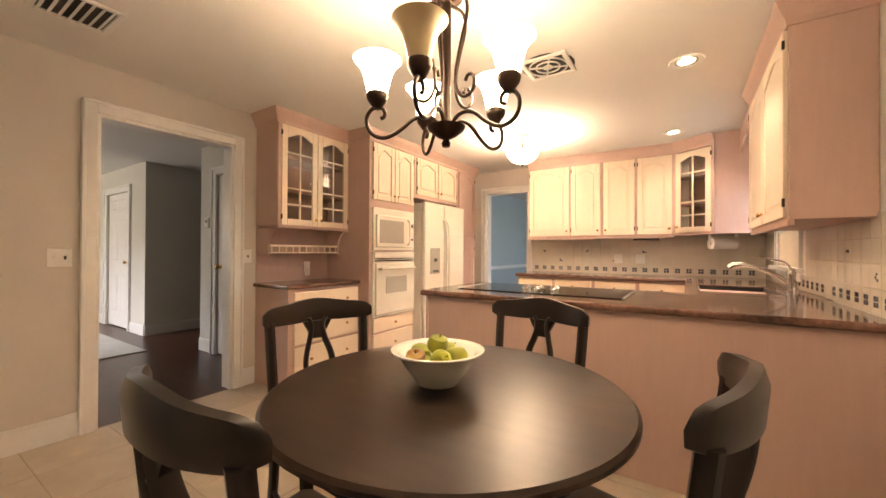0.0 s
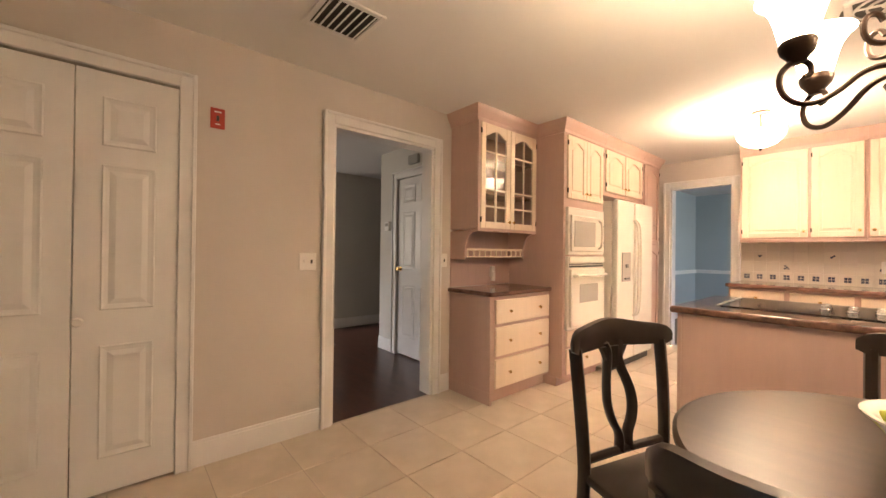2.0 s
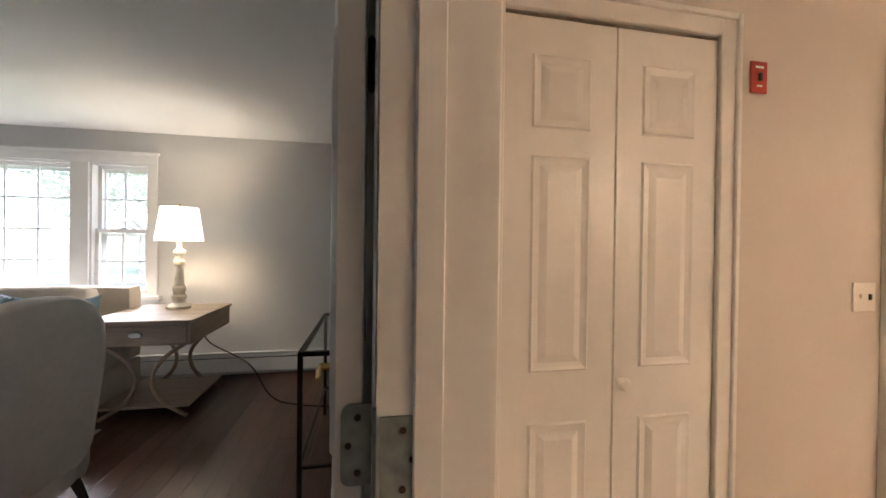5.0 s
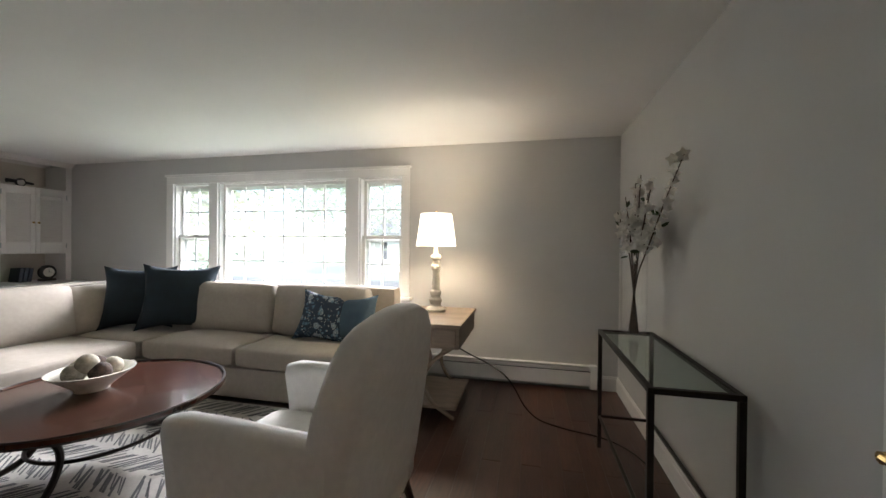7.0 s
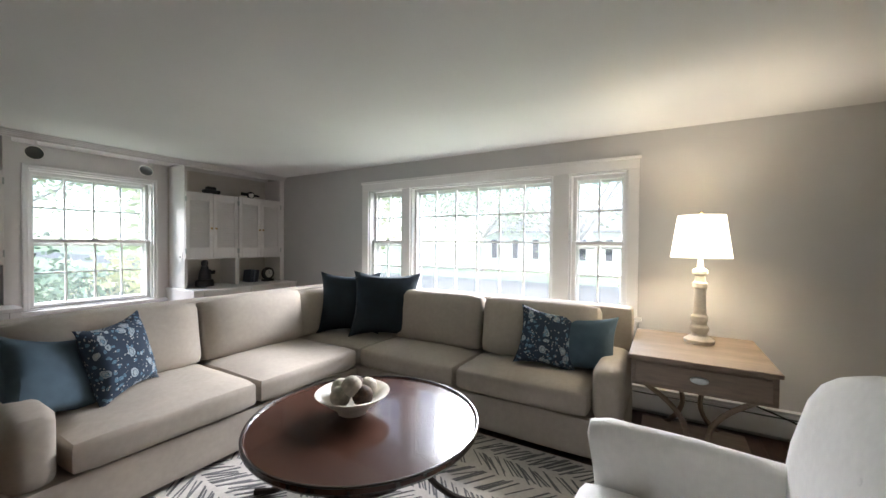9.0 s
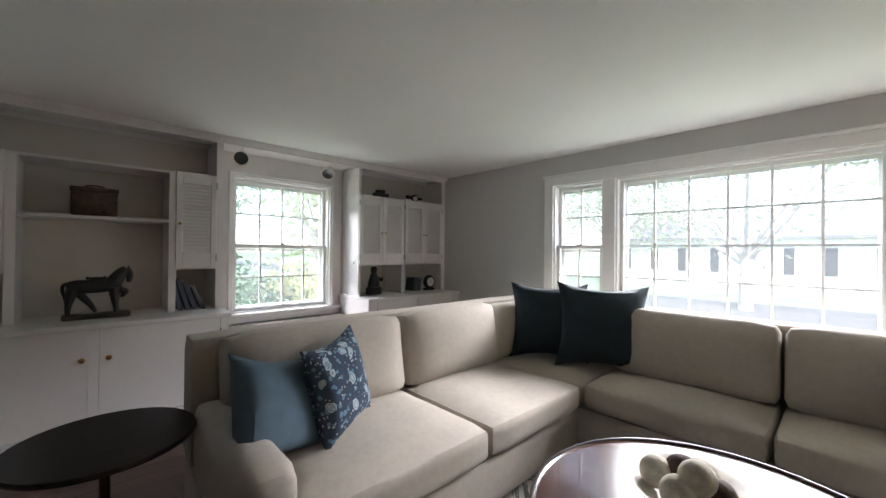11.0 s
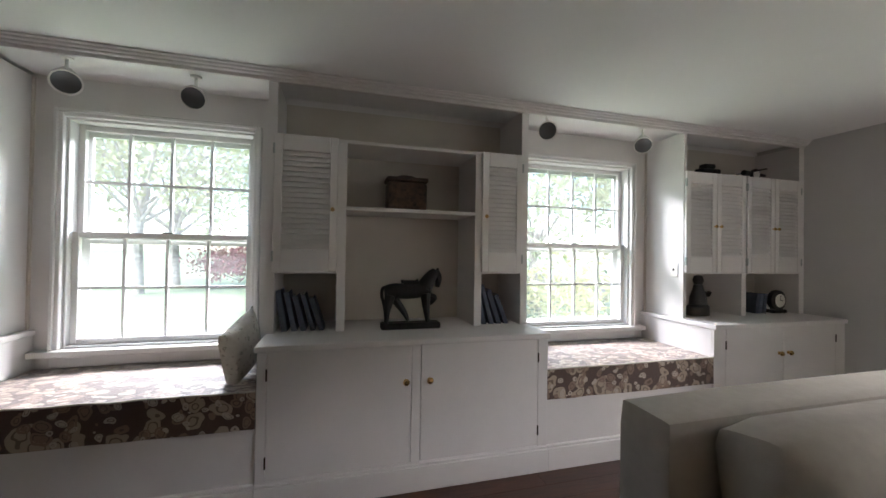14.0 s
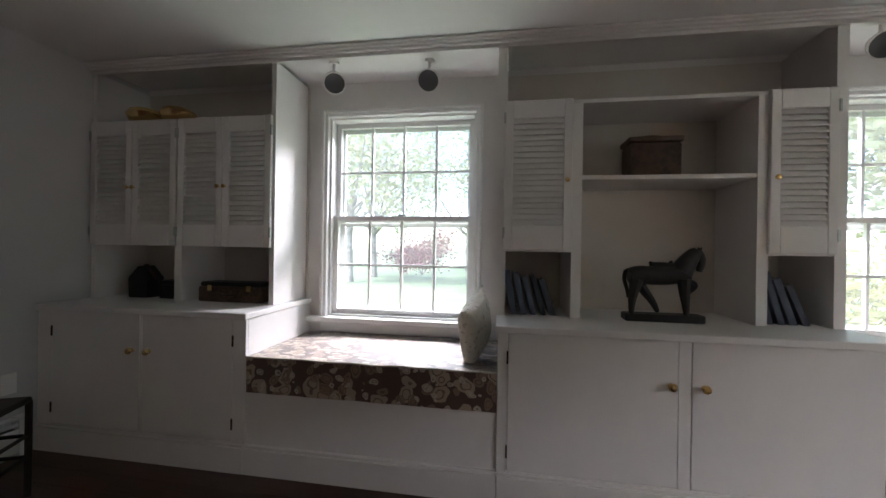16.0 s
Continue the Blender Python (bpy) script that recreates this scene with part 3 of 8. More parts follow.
baseboard("baseboard_hall", [(-6.25, -6.234, 1.95, 4.6), (-4.88, -4.59, 2.024, 2.04), (-4.896, -4.88, 2.04, 2.14), (-9.5, -7.82, 1.934, 1.95), (-6.75, -6.25, 1.934, 1.95)], 0.13)
baseboard("baseboard_dining", [(-3.3, 1.1, 8.584, 8.6), (-3.3, -3.284, 5.3, 8.58)], 0.14)
solid("trim_chair_rail", boxes([(-3.3, 1.1, 8.575, 8.6, 0.82, 0.89), (-3.3, -3.275, 5.3, 8.575, 0.82, 0.89)], 0.006), M_TRIM, "white painted chair rail", "trim", "structure")
solid("trim_threshold", boxes([(DOOR[0] + 0.02, DOOR[1] - 0.02, LY1, KY0, -0.01, 0.008)], 0.004), M_WOODF, "dark wood threshold strip", "trim", "structure")


# ---- windows ----
def sash(parent, axis, at, a0, a1, z0, z1, cols, rows, out, depth=0.035, rail=0.034, bar=0.016):
    """One sash with muntins and a pane; at: the wall depth of its inner face."""
    bm = bm_new()
    p0, p1 = sorted((at, at - out * depth))

    def b(u0, u1, w0, w1, q0=p0, q1=p1):
        if axis == "x":
            box(bm, u0, u1, q0, q1, w0, w1)
        else:
            box(bm, q0, q1, u0, u1, w0, w1)
    b(a0, a0 + rail, z0, z1)
    b(a1 - rail, a1, z0, z1)
    b(a0 + rail, a1 - rail, z0, z0 + rail)
    b(a0 + rail, a1 - rail, z1 - rail, z1)
    s = part("sash", bevel(bm, 0.003), M_TRIM, parent)
    m = (p0 + p1) / 2
    bm = bm_new()
    for i in range(1, cols):
        u = a0 + rail + (a1 - a0 - 2 * rail) * i / cols
        b(u - bar / 2, u + bar / 2, z0 + rail, z1 - rail, m - 0.012, m + 0.012)
    part("muntin", bm, M_GRILLE, s)
    bm = bm_new()
    for i in range(1, rows):
        w = z0 + rail + (z1 - z0 - 2 * rail) * i / rows
        b(a0 + rail, a1 - rail, w - bar / 2, w + bar / 2, m - 0.010, m + 0.010)
    part("muntin", bm, M_GRILLE, s)
    bm = bm_new()
    b(a0 + rail - 0.004, a1 - rail + 0.004, z0 + rail - 0.004, z1 - rail + 0.004, m - 0.002, m + 0.002)
    g = part("pane", bm, M_WINGLASS, s)
    g.visible_shadow = False
    return s


def window_unit(name, axis, face, out, a0, a1, z0, z1, cols, rows, double, label):
    """A window in an opening; face: the room face of the wall, out: the way that it faces."""
    w = thing(name, label, "window")
    w["kind"] = "structure"
    bm = bm_new()
    t = 0.014
    p0, p1 = sorted((face - out * 0.005, face - out * 0.15))

    def b(u0, u1, w0, w1, q0=p0, q1=p1):
        if axis == "x":
            box(bm, u0, u1, q0, q1, w0, w1)
        else:
            box(bm, q0, q1, u0, u1, w0, w1)
    b(a0, a0 + t, z0, z1)
    b(a1 - t, a1, z0, z1)
    b(a0 + t, a1 - t, z1 - t, z1)
    b(a0 + t, a1 - t, z0, z0 + t)
    part("window_frame", bevel(bm, 0.003), M_TRIM, w)
    bm = bm_new()
    q = sorted((face - out * 0.128, face - out * 0.146))
    for u0, u1, w0, w1 in ((a0 + t, a0 + t + 0.05, z0 + t, z1 - t), (a1 - t - 0.05, a1 - t, z0 + t, z1 - t), (a0 + t + 0.05, a1 - t - 0.05, z1 - t - 0.06, z1 - t), (a0 + t + 0.05, a1 - t - 0.05, z0 + t, z0 + t + 0.045)):
        b(u0, u1, w0, w1, *q)
    if double:
        b(a0 + t + 0.05, a1 - t - 0.05, (z0 + z1) / 2 - 0.06, (z0 + z1) / 2 - 0.025, *q)
    part("storm_frame", bm, M_TRIM, w, "white metal storm window frame")
    if double:
        zm = (z0 + z1) / 2 - 0.01
        sash(w, axis, face - out * 0.085, a0 + t, a1 - t, zm - 0.02, z1 - t, cols, rows, out)
        sash(w, axis, face - out * 0.045, a0 + t, a1 - t, z0 + t, zm + 0.02, cols, rows, out)
        bm = bm_new()
        um = (a0 + a1) / 2
        b(um - 0.03, um + 0.03, zm + 0.02, zm + 0.032, *sorted((face - out * 0.05, face - out * 0.075)))
        part("sash_lock", bevel(bm, 0.003), M_STEEL, w, "small metal sash lock")
    else:
        sash(w, axis, face - out * 0.06, a0 + t, a1 - t, z0 + t, z1 - t, cols, rows, out)
    return w


casing("trim_window_south_1", "x", LY0, 1, *W1, 2.095, 0.04, 0.03, 0.72, True, 0.085)
casing("trim_window_south_2", "x", LY0, 1, *W2, 2.095, 0.04, 0.03, 0.72, True, 0.085)
window_unit("window_1", "x", LY0, 1, *W1, 0.72, 2.095, 4, 2, True, "white double-hung window with grilles over the seat")
window_unit("window_2", "x", LY0, 1, *W2, 0.72, 2.095, 4, 2, True, "white double-hung window with grilles over the seat")
window_unit("window_3", "y", LX0, 1, *PW[0], 0.80, 2.055, 2, 2, True, "narrow white double-hung side window")
window_unit("window_4", "y", LX0, 1, *PW[1], 0.80, 2.055, 6, 4, False, "wide white picture window with grilles")
window_unit("window_5", "y", LX0, 1, *PW[2], 0.80, 2.055, 2, 2, True, "narrow white double-hung side window")
window_unit("window_6", "y", KX1, -1, 3.66, 4.42, 1.07, 2.0, 3, 2, True, "small white window over the sink")
casing("trim_window_sink", "y", KX1, -1, 3.66, 4.42, 2.0, 0.07, 0.02, 1.07, True)
solid("trim_window_west", bevel(boxes([(LX0, LX0 + 0.022, a, b, 0.80, 2.055) for a, b in ((-6.54, -6.44), (-5.92, -5.80), (-4.145, -3.995), (-3.51, -3.425))] + [(LX0, LX0 + 0.022, -6.54, -3.425, 2.055, 2.14), (LX0, LX0 + 0.034, -6.555, -3.41, 2.14, 2.165), (LX0, LX0 + 0.07, -6.58, -3.39, 0.765, 0.80), (LX0, LX0 + 0.02, -6.54, -3.42, 0.68, 0.765)]), 0.004), M_TRIM, "white painted triple window trim", "trim", "structure")
# ---- kitchen: doors and cabinets ----


def knob(parent, x, z, m_face=M_BRASS, r=0.014):
    """A small turned knob on a door front at local y = -0.02."""
    return part("knob", moved(lathe([(0.0, 0.026), (r * 0.8, 0.024), (r, 0.017), (r * 0.75, 0.010), (r * 0.4, 0.006), (r * 0.4, 0.0)], 10), pose(x, -0.021, z, 90, 0, 0)), m_face, parent, "small round knob", True)


def arch_pts(x0, x1, z0, rise, n=10):
    """A cathedral arch from left to right: low shoulders and a round crown."""
    out = []
    for i in range(n + 1):
        u = i / n
        s = 0.5 - 0.5 * math.cos(2 * math.pi * u)
        out.append((x0 + (x1 - x0) * u, z0 + rise * s ** 0.75))
    return out


def cab_door(parent, x, z, w, h, material, arch=0.05, lit=False, knob_side=1, knob_low=True, fw=0.055, hinge=True):
    """A cabinet door whose front faces local -y, its lower left corner at x, z."""
    bm = boxes([(x, x + fw, -0.02, 0, z, z + h), (x + w - fw, x + w, -0.02, 0, z, z + h), (x + fw, x + w - fw, -0.02, 0, z, z + fw)])
    top = z + h - fw - arch
    pts = [(x + fw, z + h), *arch_pts(x + fw, x + w - fw, top, arch), (x + w - fw, z + h)]
    d = part("door", bevel(join(bm, extrude_poly(pts, 0.02, "xz", -0.02)), 0.003), material, parent)
    if lit:
        part("glass_pane", boxes([(x + fw - 0.004, x + w - fw + 0.004, -0.011, -0.008, z + fw - 0.004, z + h - fw * 0.7)]), M_GLASS, d, "clear glass pane")
        zs = [0.18, 0.38, 0.82]
        for f in zs:
            zz = z + fw + (h - 2 * fw - arch) * f
            part("muntin", boxes([(x + fw, x + w - fw, -0.018, -0.004, zz - 0.007, zz + 0.007)]), material, d)
        part("muntin", boxes([(x + w / 2 - 0.007, x + w / 2 + 0.007, -0.0185, -0.0035, z + fw, z + h - fw * 0.8)]), material, d)
    else:
        part("panel_back", boxes([(x + fw - 0.004, x + w - fw + 0.004, -0.009, -0.001, z + fw - 0.004, z + h - fw * 0.7)]), material, d)
        g = 0.022
        pp = [(x + fw + g, z + fw + g), *arch_pts(x + fw + g, x + w - fw - g, top - g, arch), (x + w - fw - g, z + fw + g)]
        part("panel", bevel(extrude_poly(pp, 0.009, "xz", -0.0165), 0.006, 1, 50), material, d)
    kx = x + w - fw / 2 if knob_side > 0 else x + fw / 2
    knob(d, kx, z + (0.06 if knob_low else h - 0.06))
    if hinge:
        hx = x if knob_side > 0 else x + w
        for hz in (z + 0.07, z + h - 0.07):
            part("hinge", boxes([(hx - 0.006, hx + 0.006, -0.024, -0.012, hz - 0.022, hz + 0.022)], 0.002), M_BRONZE, d, "dark bronze hinge")
    return d


def drawer(parent, x, z, w, h, material, knobs=1):
    d = part("drawer_front", bevel(boxes([(x, x + w, -0.02, 0, z, z + h)]), 0.006, 2), material, parent)
    for i in range(knobs):
        knob(d, x + w * (i + 1) / (knobs + 1) if knobs == 1 else x + w * (0.22 + 0.56 * i), z + h / 2)
    return d


def crown(parent, pts, material=M_PICKLED):
    """A crown moulding that follows pts (x, y) at the ceiling, leaning out to the left of the way walked."""
    bm = bm_new()
    prof = [(0.0, 2.285), (0.012, 2.285), (0.016, 2.31), (0.045, 2.36), (0.052, 2.375), (0.06, 2.398), (0.0, 2.398)]
    rings = []
    n = len(pts)
    for i, p in enumerate(pts):
        p = Vector(p)
        dirs = []
        if i > 0:
            dirs.append((p - Vector(pts[i - 1])).normalized())
        if i < n - 1:
            dirs.append((Vector(pts[i + 1]) - p).normalized())
        nn = sum((Vector((d.y, -d.x)) for d in dirs), Vector((0, 0)))
        nn = nn / len(dirs)
        nn = nn / max(0.3, nn.length_squared)
        rings.append([bm.verts.new((p.x + nn.x * o, p.y + nn.y * o, z)) for o, z in prof])
    for a, b in zip(rings, rings[1:]):
        for k in range(len(prof)):
            bm.faces.new((a[k], a[(k + 1) % len(prof)], b[(k + 1) % len(prof)], b[k]))
    bm.faces.new(rings[0])
    bm.faces.new(rings[-1][::-1])
    bmesh.ops.recalc_face_normals(bm, faces=bm.faces)
    return part("crown_moulding", bm, material, parent)


def shell(parent, x0, x1, y0, y1, z0, z1, material, open_front=False, t=0.018):
    """A cabinet box with its front at local y0; open at the front where glass doors show the inside."""
    if not open_front:
        return part("body", bevel(boxes([(x0, x1, y0, y1, z0, z1)]), 0.002), material, parent)
    return part("body", boxes([(x0, x0 + t, y0, y1, z0, z1), (x1 - t, x1, y0, y1, z0, z1), (x0 + t, x1 - t, y0, y1, z0, z0 + t), (x0 + t, x1 - t, y0, y1, z1 - t, z1), (x0 + t, x1 - t, y1 - t, y1, z0 + t, z1 - t)]), material, parent)


# hutch: glass cupboard over a drawer base, on the west wall
HY0, HY1 = 1.775, 2.57
hm = pose(-2.95, HY0, 0, 0, 0, 90)
hw = HY1 - HY0
hutch = thing("glass_cupboard", "pickled pink wood wall cupboard with two arched glass doors", "cupboard", hm)
shell(hutch, 0, hw, 0, 0.32, 1.40, 2.30, M_PICKLED, True)
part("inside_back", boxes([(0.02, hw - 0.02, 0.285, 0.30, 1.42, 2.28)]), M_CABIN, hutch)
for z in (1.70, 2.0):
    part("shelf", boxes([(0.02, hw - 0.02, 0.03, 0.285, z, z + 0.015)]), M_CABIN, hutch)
part("face_frame", bevel(boxes([(0, 0.04, -0.012, 0, 1.38, 2.30), (hw - 0.02, hw, -0.012, 0, 1.38, 2.30), (0.04, hw - 0.02, -0.012, 0, 1.38, 1.42), (0.04, hw - 0.02, -0.012, 0, 2.27, 2.30)]), 0.002), M_PICKLED, hutch)
cab_door(hutch, 0.03, 1.405, 0.37, 0.87, M_PICKLED_LT, 0.05, True, 1)
cab_door(hutch, 0.405, 1.405, 0.37, 0.87, M_PICKLED_LT, 0.05, True, -1)
part("frieze", boxes([(0, hw, 0, 0.32, 2.30, 2.398)]), M_PICKLED, hutch)
for xx in (0.0, hw - 0.02):
    pts = [(0.319, 1.38), (0.0, 1.38)] + [(0.02 + 0.11 * math.sin(a * math.pi / 12) ** 1.4 + 0.02 * math.sin(a * math.pi / 6), 1.38 - 0.24 * (1 - math.cos(a * math.pi / 12))) for a in range(1, 7)] + [(0.319, 1.14)]
    part("bracket", extrude_poly(pts, 0.02, "yz", xx), M_PICKLED, hutch)
part("back_panel", boxes([(0.0, hw, 0.309, 0.319, 0.895, 1.14)]), M_PICKLED, hutch, "pickled wood panel above the worktop")
part("back_panel", boxes([(0.021, hw - 0.021, 0.309, 0.3185, 1.14, 1.40)]), M_PICKLED, hutch)
rail = part("gallery_rail", bevel(boxes([(0.02, hw - 0.02, 0.13, 0.15, 1.215, 1.235), (0.02, hw - 0.02, 0.13, 0.15, 1.155, 1.17), (0.022, hw - 0.022, 0.15, 0.308, 1.155, 1.165)]), 0.003), M_PICKLED_LT, hutch)
for i in range(11):
    part("spindle", lathe([(0.006, 0), (0.009, 0.015), (0.006, 0.03), (0.009, 0.04), (0.006, 0.045)], 8, 0.04 + i * 0.0715, 0.14, 1.17), M_PICKLED_LT, rail, "", True)
crown(hutch, [(0.0, 0.32), (0.0, 0.0), (hw, 0.0)], M_PICKLED)

bm_ = pose(-2.79, HY0, 0, 0, 0, 90)
base = thing("drawer_base", "pickled pink wood base cabinet with three drawers", "cabinet", bm_)
part("body", bevel(boxes([(0, hw, 0, 0.48, 0.10, 0.855), (0.0, hw, 0.05, 0.48, 0, 0.10), (0.0, 0.025, 0, 0.06, 0, 0.10)]), 0.002), M_PICKLED, base)
for z, h in ((0.635, 0.19), (0.38, 0.23), (0.125, 0.23)):
    drawer(base, 0.05, z, hw - 0.07, h, M_PICKLED_LT, 2)
solid("hutch_countertop", bevel(boxes([(-3.268, -2.755, HY0 - 0.03, HY1 - 0.002, 0.857, 0.892)]), 0.012, 3), M_GRANITE, "polished brown granite top on the drawer base", "countertop")
solid("cordless_phone_charger", bevel(boxes([(-3.268, -3.235, 2.28, 2.33, 0.97, 1.07), (-3.255, -3.225, 2.285, 2.325, 0.93, 1.02)], 0.0), 0.006, 2), M_PLASTICW, "small white plug-in device on the wall", "device")

# oven tower
TY0, TY1 = 2.572, 3.30
tw = TY1 - TY0
tower = thing("oven_cabinet", "tall pickled wood cabinet housing the wall ovens", "cabinet", pose(-2.65, TY0, 0, 0, 0, 90))
shell(tower, 0, tw, 0, 0.615, 0.08, 2.398, M_PICKLED)
part("toe_kick", boxes([(0.0, tw, 0.06, 0.6, 0, 0.08)]), M_PICKLED, tower)
cab_door(tower, 0.04, 1.70, 0.325, 0.57, M_PICKLED_LT, 0.045, False, 1)
cab_door(tower, 0.37, 1.70, 0.325, 0.57, M_PICKLED_LT, 0.045, False, -1)
drawer(tower, 0.05, 0.36, tw - 0.09, 0.14, M_PICKLED_LT)
drawer(tower, 0.05, 0.11, tw - 0.09, 0.23, M_PICKLED_LT)
crown(tower, [(0.0, 0.3), (0.0, 0.0), (tw, 0.0)])
ov = thing("microwave", "white built-in microwave oven above the wall oven", "microwave", pose(-2.65, TY0 + 0.03, 1.19, 0, 0, 90))
part("body", bevel(boxes([(0, 0.66, -0.03, -0.001, 0, 0.43)]), 0.004), M_APPL, ov)
mdoor = part("door", bevel(boxes([(0.03, 0.63, -0.05, -0.03, 0.03, 0.36)]), 0.008, 2), M_APPL, ov)
part("door_window", bevel(boxes([(0.07, 0.45, -0.053, -0.05, 0.075, 0.31)]), 0.002), M_APPLGREY, mdoor, "pale mesh door window")
part("handle", tube([(0.52, -0.05, 0.06), (0.52, -0.085, 0.08), (0.52, -0.085, 0.31), (0.52, -0.05, 0.33)], 0.011, 8, 1), M_APPL, mdoor, "", True)
part("display", boxes([(0.565, 0.61, -0.053, -0.05, 0.25, 0.29)]), M_DARK, mdoor, "small dark display")
part("button_strip", boxes([(0.565, 0.61, -0.053, -0.05, 0.11, 0.13)]), M_DARK, mdoor)
oven = thing("wall_oven", "white built-in wall oven with grey window", "oven", pose(-2.65, TY0 + 0.03, 0.51, 0, 0, 90))
part("body", bevel(boxes([(0, 0.66, -0.03, -0.001, 0, 0.665)]), 0.004), M_APPL, oven)
odoor = part("door", bevel(boxes([(0.02, 0.64, -0.055, -0.03, 0.03, 0.55)]), 0.008, 2), M_APPL, oven)
part("door_window", bevel(boxes([(0.16, 0.50, -0.058, -0.055, 0.24, 0.41)]), 0.002), M_APPLGREY, odoor, "grey oven window")
part("handle", tube([(0.06, -0.055, 0.49), (0.06, -0.10, 0.495), (0.60, -0.10, 0.495), (0.60, -0.055, 0.49)], 0.014, 8, 1), M_APPL, odoor, "", True)
part("vent_slot", boxes([(0.02, 0.64, -0.034, -0.03, 0.565, 0.58), (0.02, 0.64, -0.034, -0.03, 0.59, 0.597)]), M_DARK, oven)
part("control_panel", bevel(boxes([(0.01, 0.65, -0.045, -0.03, 0.605, 0.66)]), 0.003), M_APPL, oven)

# refrigerator, cupboard above it and pantry
fr = thing("refrigerator", "white side-by-side refrigerator with dispenser", "refrigerator", pose(-2.52, 3.335, 0, 0, 0, 90))
part("body", bevel(boxes([(0, 0.89, 0.055, 0.73, 0.03, 1.74)]), 0.006), M_APPL, fr)
part("toe_grille", boxes([(0.01, 0.88, 0.04, 0.055, 0.03, 0.11)]), M_DARK, fr)
d1 = part("freezer_door", bevel(boxes([(0, 0.40, -0.005, 0.05, 0.11, 1.755)]), 0.02, 3), M_APPL, fr)
d2 = part("fridge_door", bevel(boxes([(0.408, 0.89, -0.005, 0.05, 0.11, 1.755)]), 0.02, 3), M_APPL, fr)
part("handle", tube([(0.375, -0.005, 0.55), (0.375, -0.055, 0.60), (0.375, -0.06, 1.1), (0.375, -0.055, 1.5), (0.375, -0.005, 1.56)], 0.014, 8, 2), M_APPL, d1, "", True)
part("handle", tube([(0.435, -0.005, 0.55), (0.435, -0.055, 0.60), (0.435, -0.06, 1.1), (0.435, -0.055, 1.5), (0.435, -0.005, 1.56)], 0.014, 8, 2), M_APPL, d2, "", True)
part("dispenser", bevel(boxes([(0.10, 0.30, -0.012, -0.004, 0.92, 1.22)]), 0.004), M_APPLGREY, d1, "recessed grey water dispenser")
part("dispenser_spout", boxes([(0.17, 0.23, -0.02, -0.012, 1.06, 1.10)], 0.003), M_DARK, d1)
part("drip_tray", boxes([(0.15, 0.25, -0.024, -0.012, 0.94, 0.96)], 0.003), M_DARK, d1)
uf = thing("fridge_cupboard", "pickled wood cupboard above the refrigerator", "cupboard", pose(-2.65, 3.302, 0, 0, 0, 90))
shell(uf, 0, 0.945, 0, 0.615, 1.80, 2.398, M_PICKLED)
cab_door(uf, 0.03, 1.84, 0.43, 0.43, M_PICKLED_LT, 0.045, False, 1)
cab_door(uf, 0.48, 1.84, 0.43, 0.43, M_PICKLED_LT, 0.045, False, -1)
crown(uf, [(0.0, 0.0), (0.945, 0.0)])
pan = thing("pantry_cabinet", "tall narrow pickled wood pantry cabinet", "cabinet", pose(-2.65, 4.25, 0, 0, 0, 90))
shell(pan, 0, 0.52, 0, 0.615, 0.08, 2.398, M_PICKLED)
part("toe_kick", boxes([(0, 0.52, 0.06, 0.6, 0, 0.08)]), M_PICKLED, pan)
cab_door(pan, 0.04, 1.32, 0.44, 0.95, M_PICKLED, 0.05, False, -1)
cab_door(pan, 0.04, 0.12, 0.44, 1.17, M_PICKLED, 0.05, False, -1, False)
crown(pan, [(0.0, 0.0), (0.52, 0.0), (0.52, 0.4)])

# north wall uppers
def upper(name, x0, x1, doors, m, label, depth=0.32, z0=1.375, mcr=True):
    u = thing(name, label, "cupboard", m)
    shell(u, x0, x1, 0, depth, z0, 2.398, M_PICKLED)
    part("light_rail", boxes([(x0, x1, -0.004, 0.02, z0 - 0.03, z0)], 0.003), M_PICKLED, u)
    for a, b, side in doors:
        cab_door(u, a, z0 + 0.015, b - a, 0.885, M_PICKLED_LT, 0.05, False, side)
    if mcr:
        crown(u, [(x0, 0.0), (x1, 0.0)])
    return u


upper("wall_cupboard", -1.82, -0.885, [(-1.80, -1.28, 1), (-1.255, -0.905, 1)], pose(0, 4.775, 0), "cream pickled wood wall cupboard with arched panels")
upper("wall_cupboard", -0.884, -0.14, [(-0.87, -0.53, -1), (-0.50, -0.155, 1)], pose(0, 4.775, 0), "cream pickled wood wall cupboard with arched panels")
ang = math.degrees(math.atan2(-0.24, 0.36))
cc = thing("corner_cupboard", "diagonal corner cupboard with an arched glass door", "cupboard", pose(-0.138, 4.775, 0, 0, 0, ang))
cwid = math.hypot(0.36, 0.24)
part("body", boxes([(0.0, 0.03, -0.012, 0.02, 1.375, 2.398), (cwid - 0.03, cwid, -0.012, 0.02, 1.375, 2.398), (0.03, cwid - 0.03, -0.012, 0.02, 2.28, 2.398), (0.03, cwid - 0.03, -0.012, 0.02, 1.375, 1.40), (0.0, cwid, 0.02, 0.3, 1.375, 1.39), (0.0, cwid, 0.02, 0.3, 2.38, 2.397)]), M_PICKLED, cc)
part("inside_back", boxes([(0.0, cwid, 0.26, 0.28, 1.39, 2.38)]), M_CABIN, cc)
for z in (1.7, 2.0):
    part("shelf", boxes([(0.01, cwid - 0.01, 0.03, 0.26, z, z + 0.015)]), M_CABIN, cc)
cab_door(cc, 0.03, 1.40, cwid - 0.06, 0.87, M_PICKLED_LT, 0.05, True, -1)
crown(cc, [(0.0, 0.0), (cwid, 0.0)])
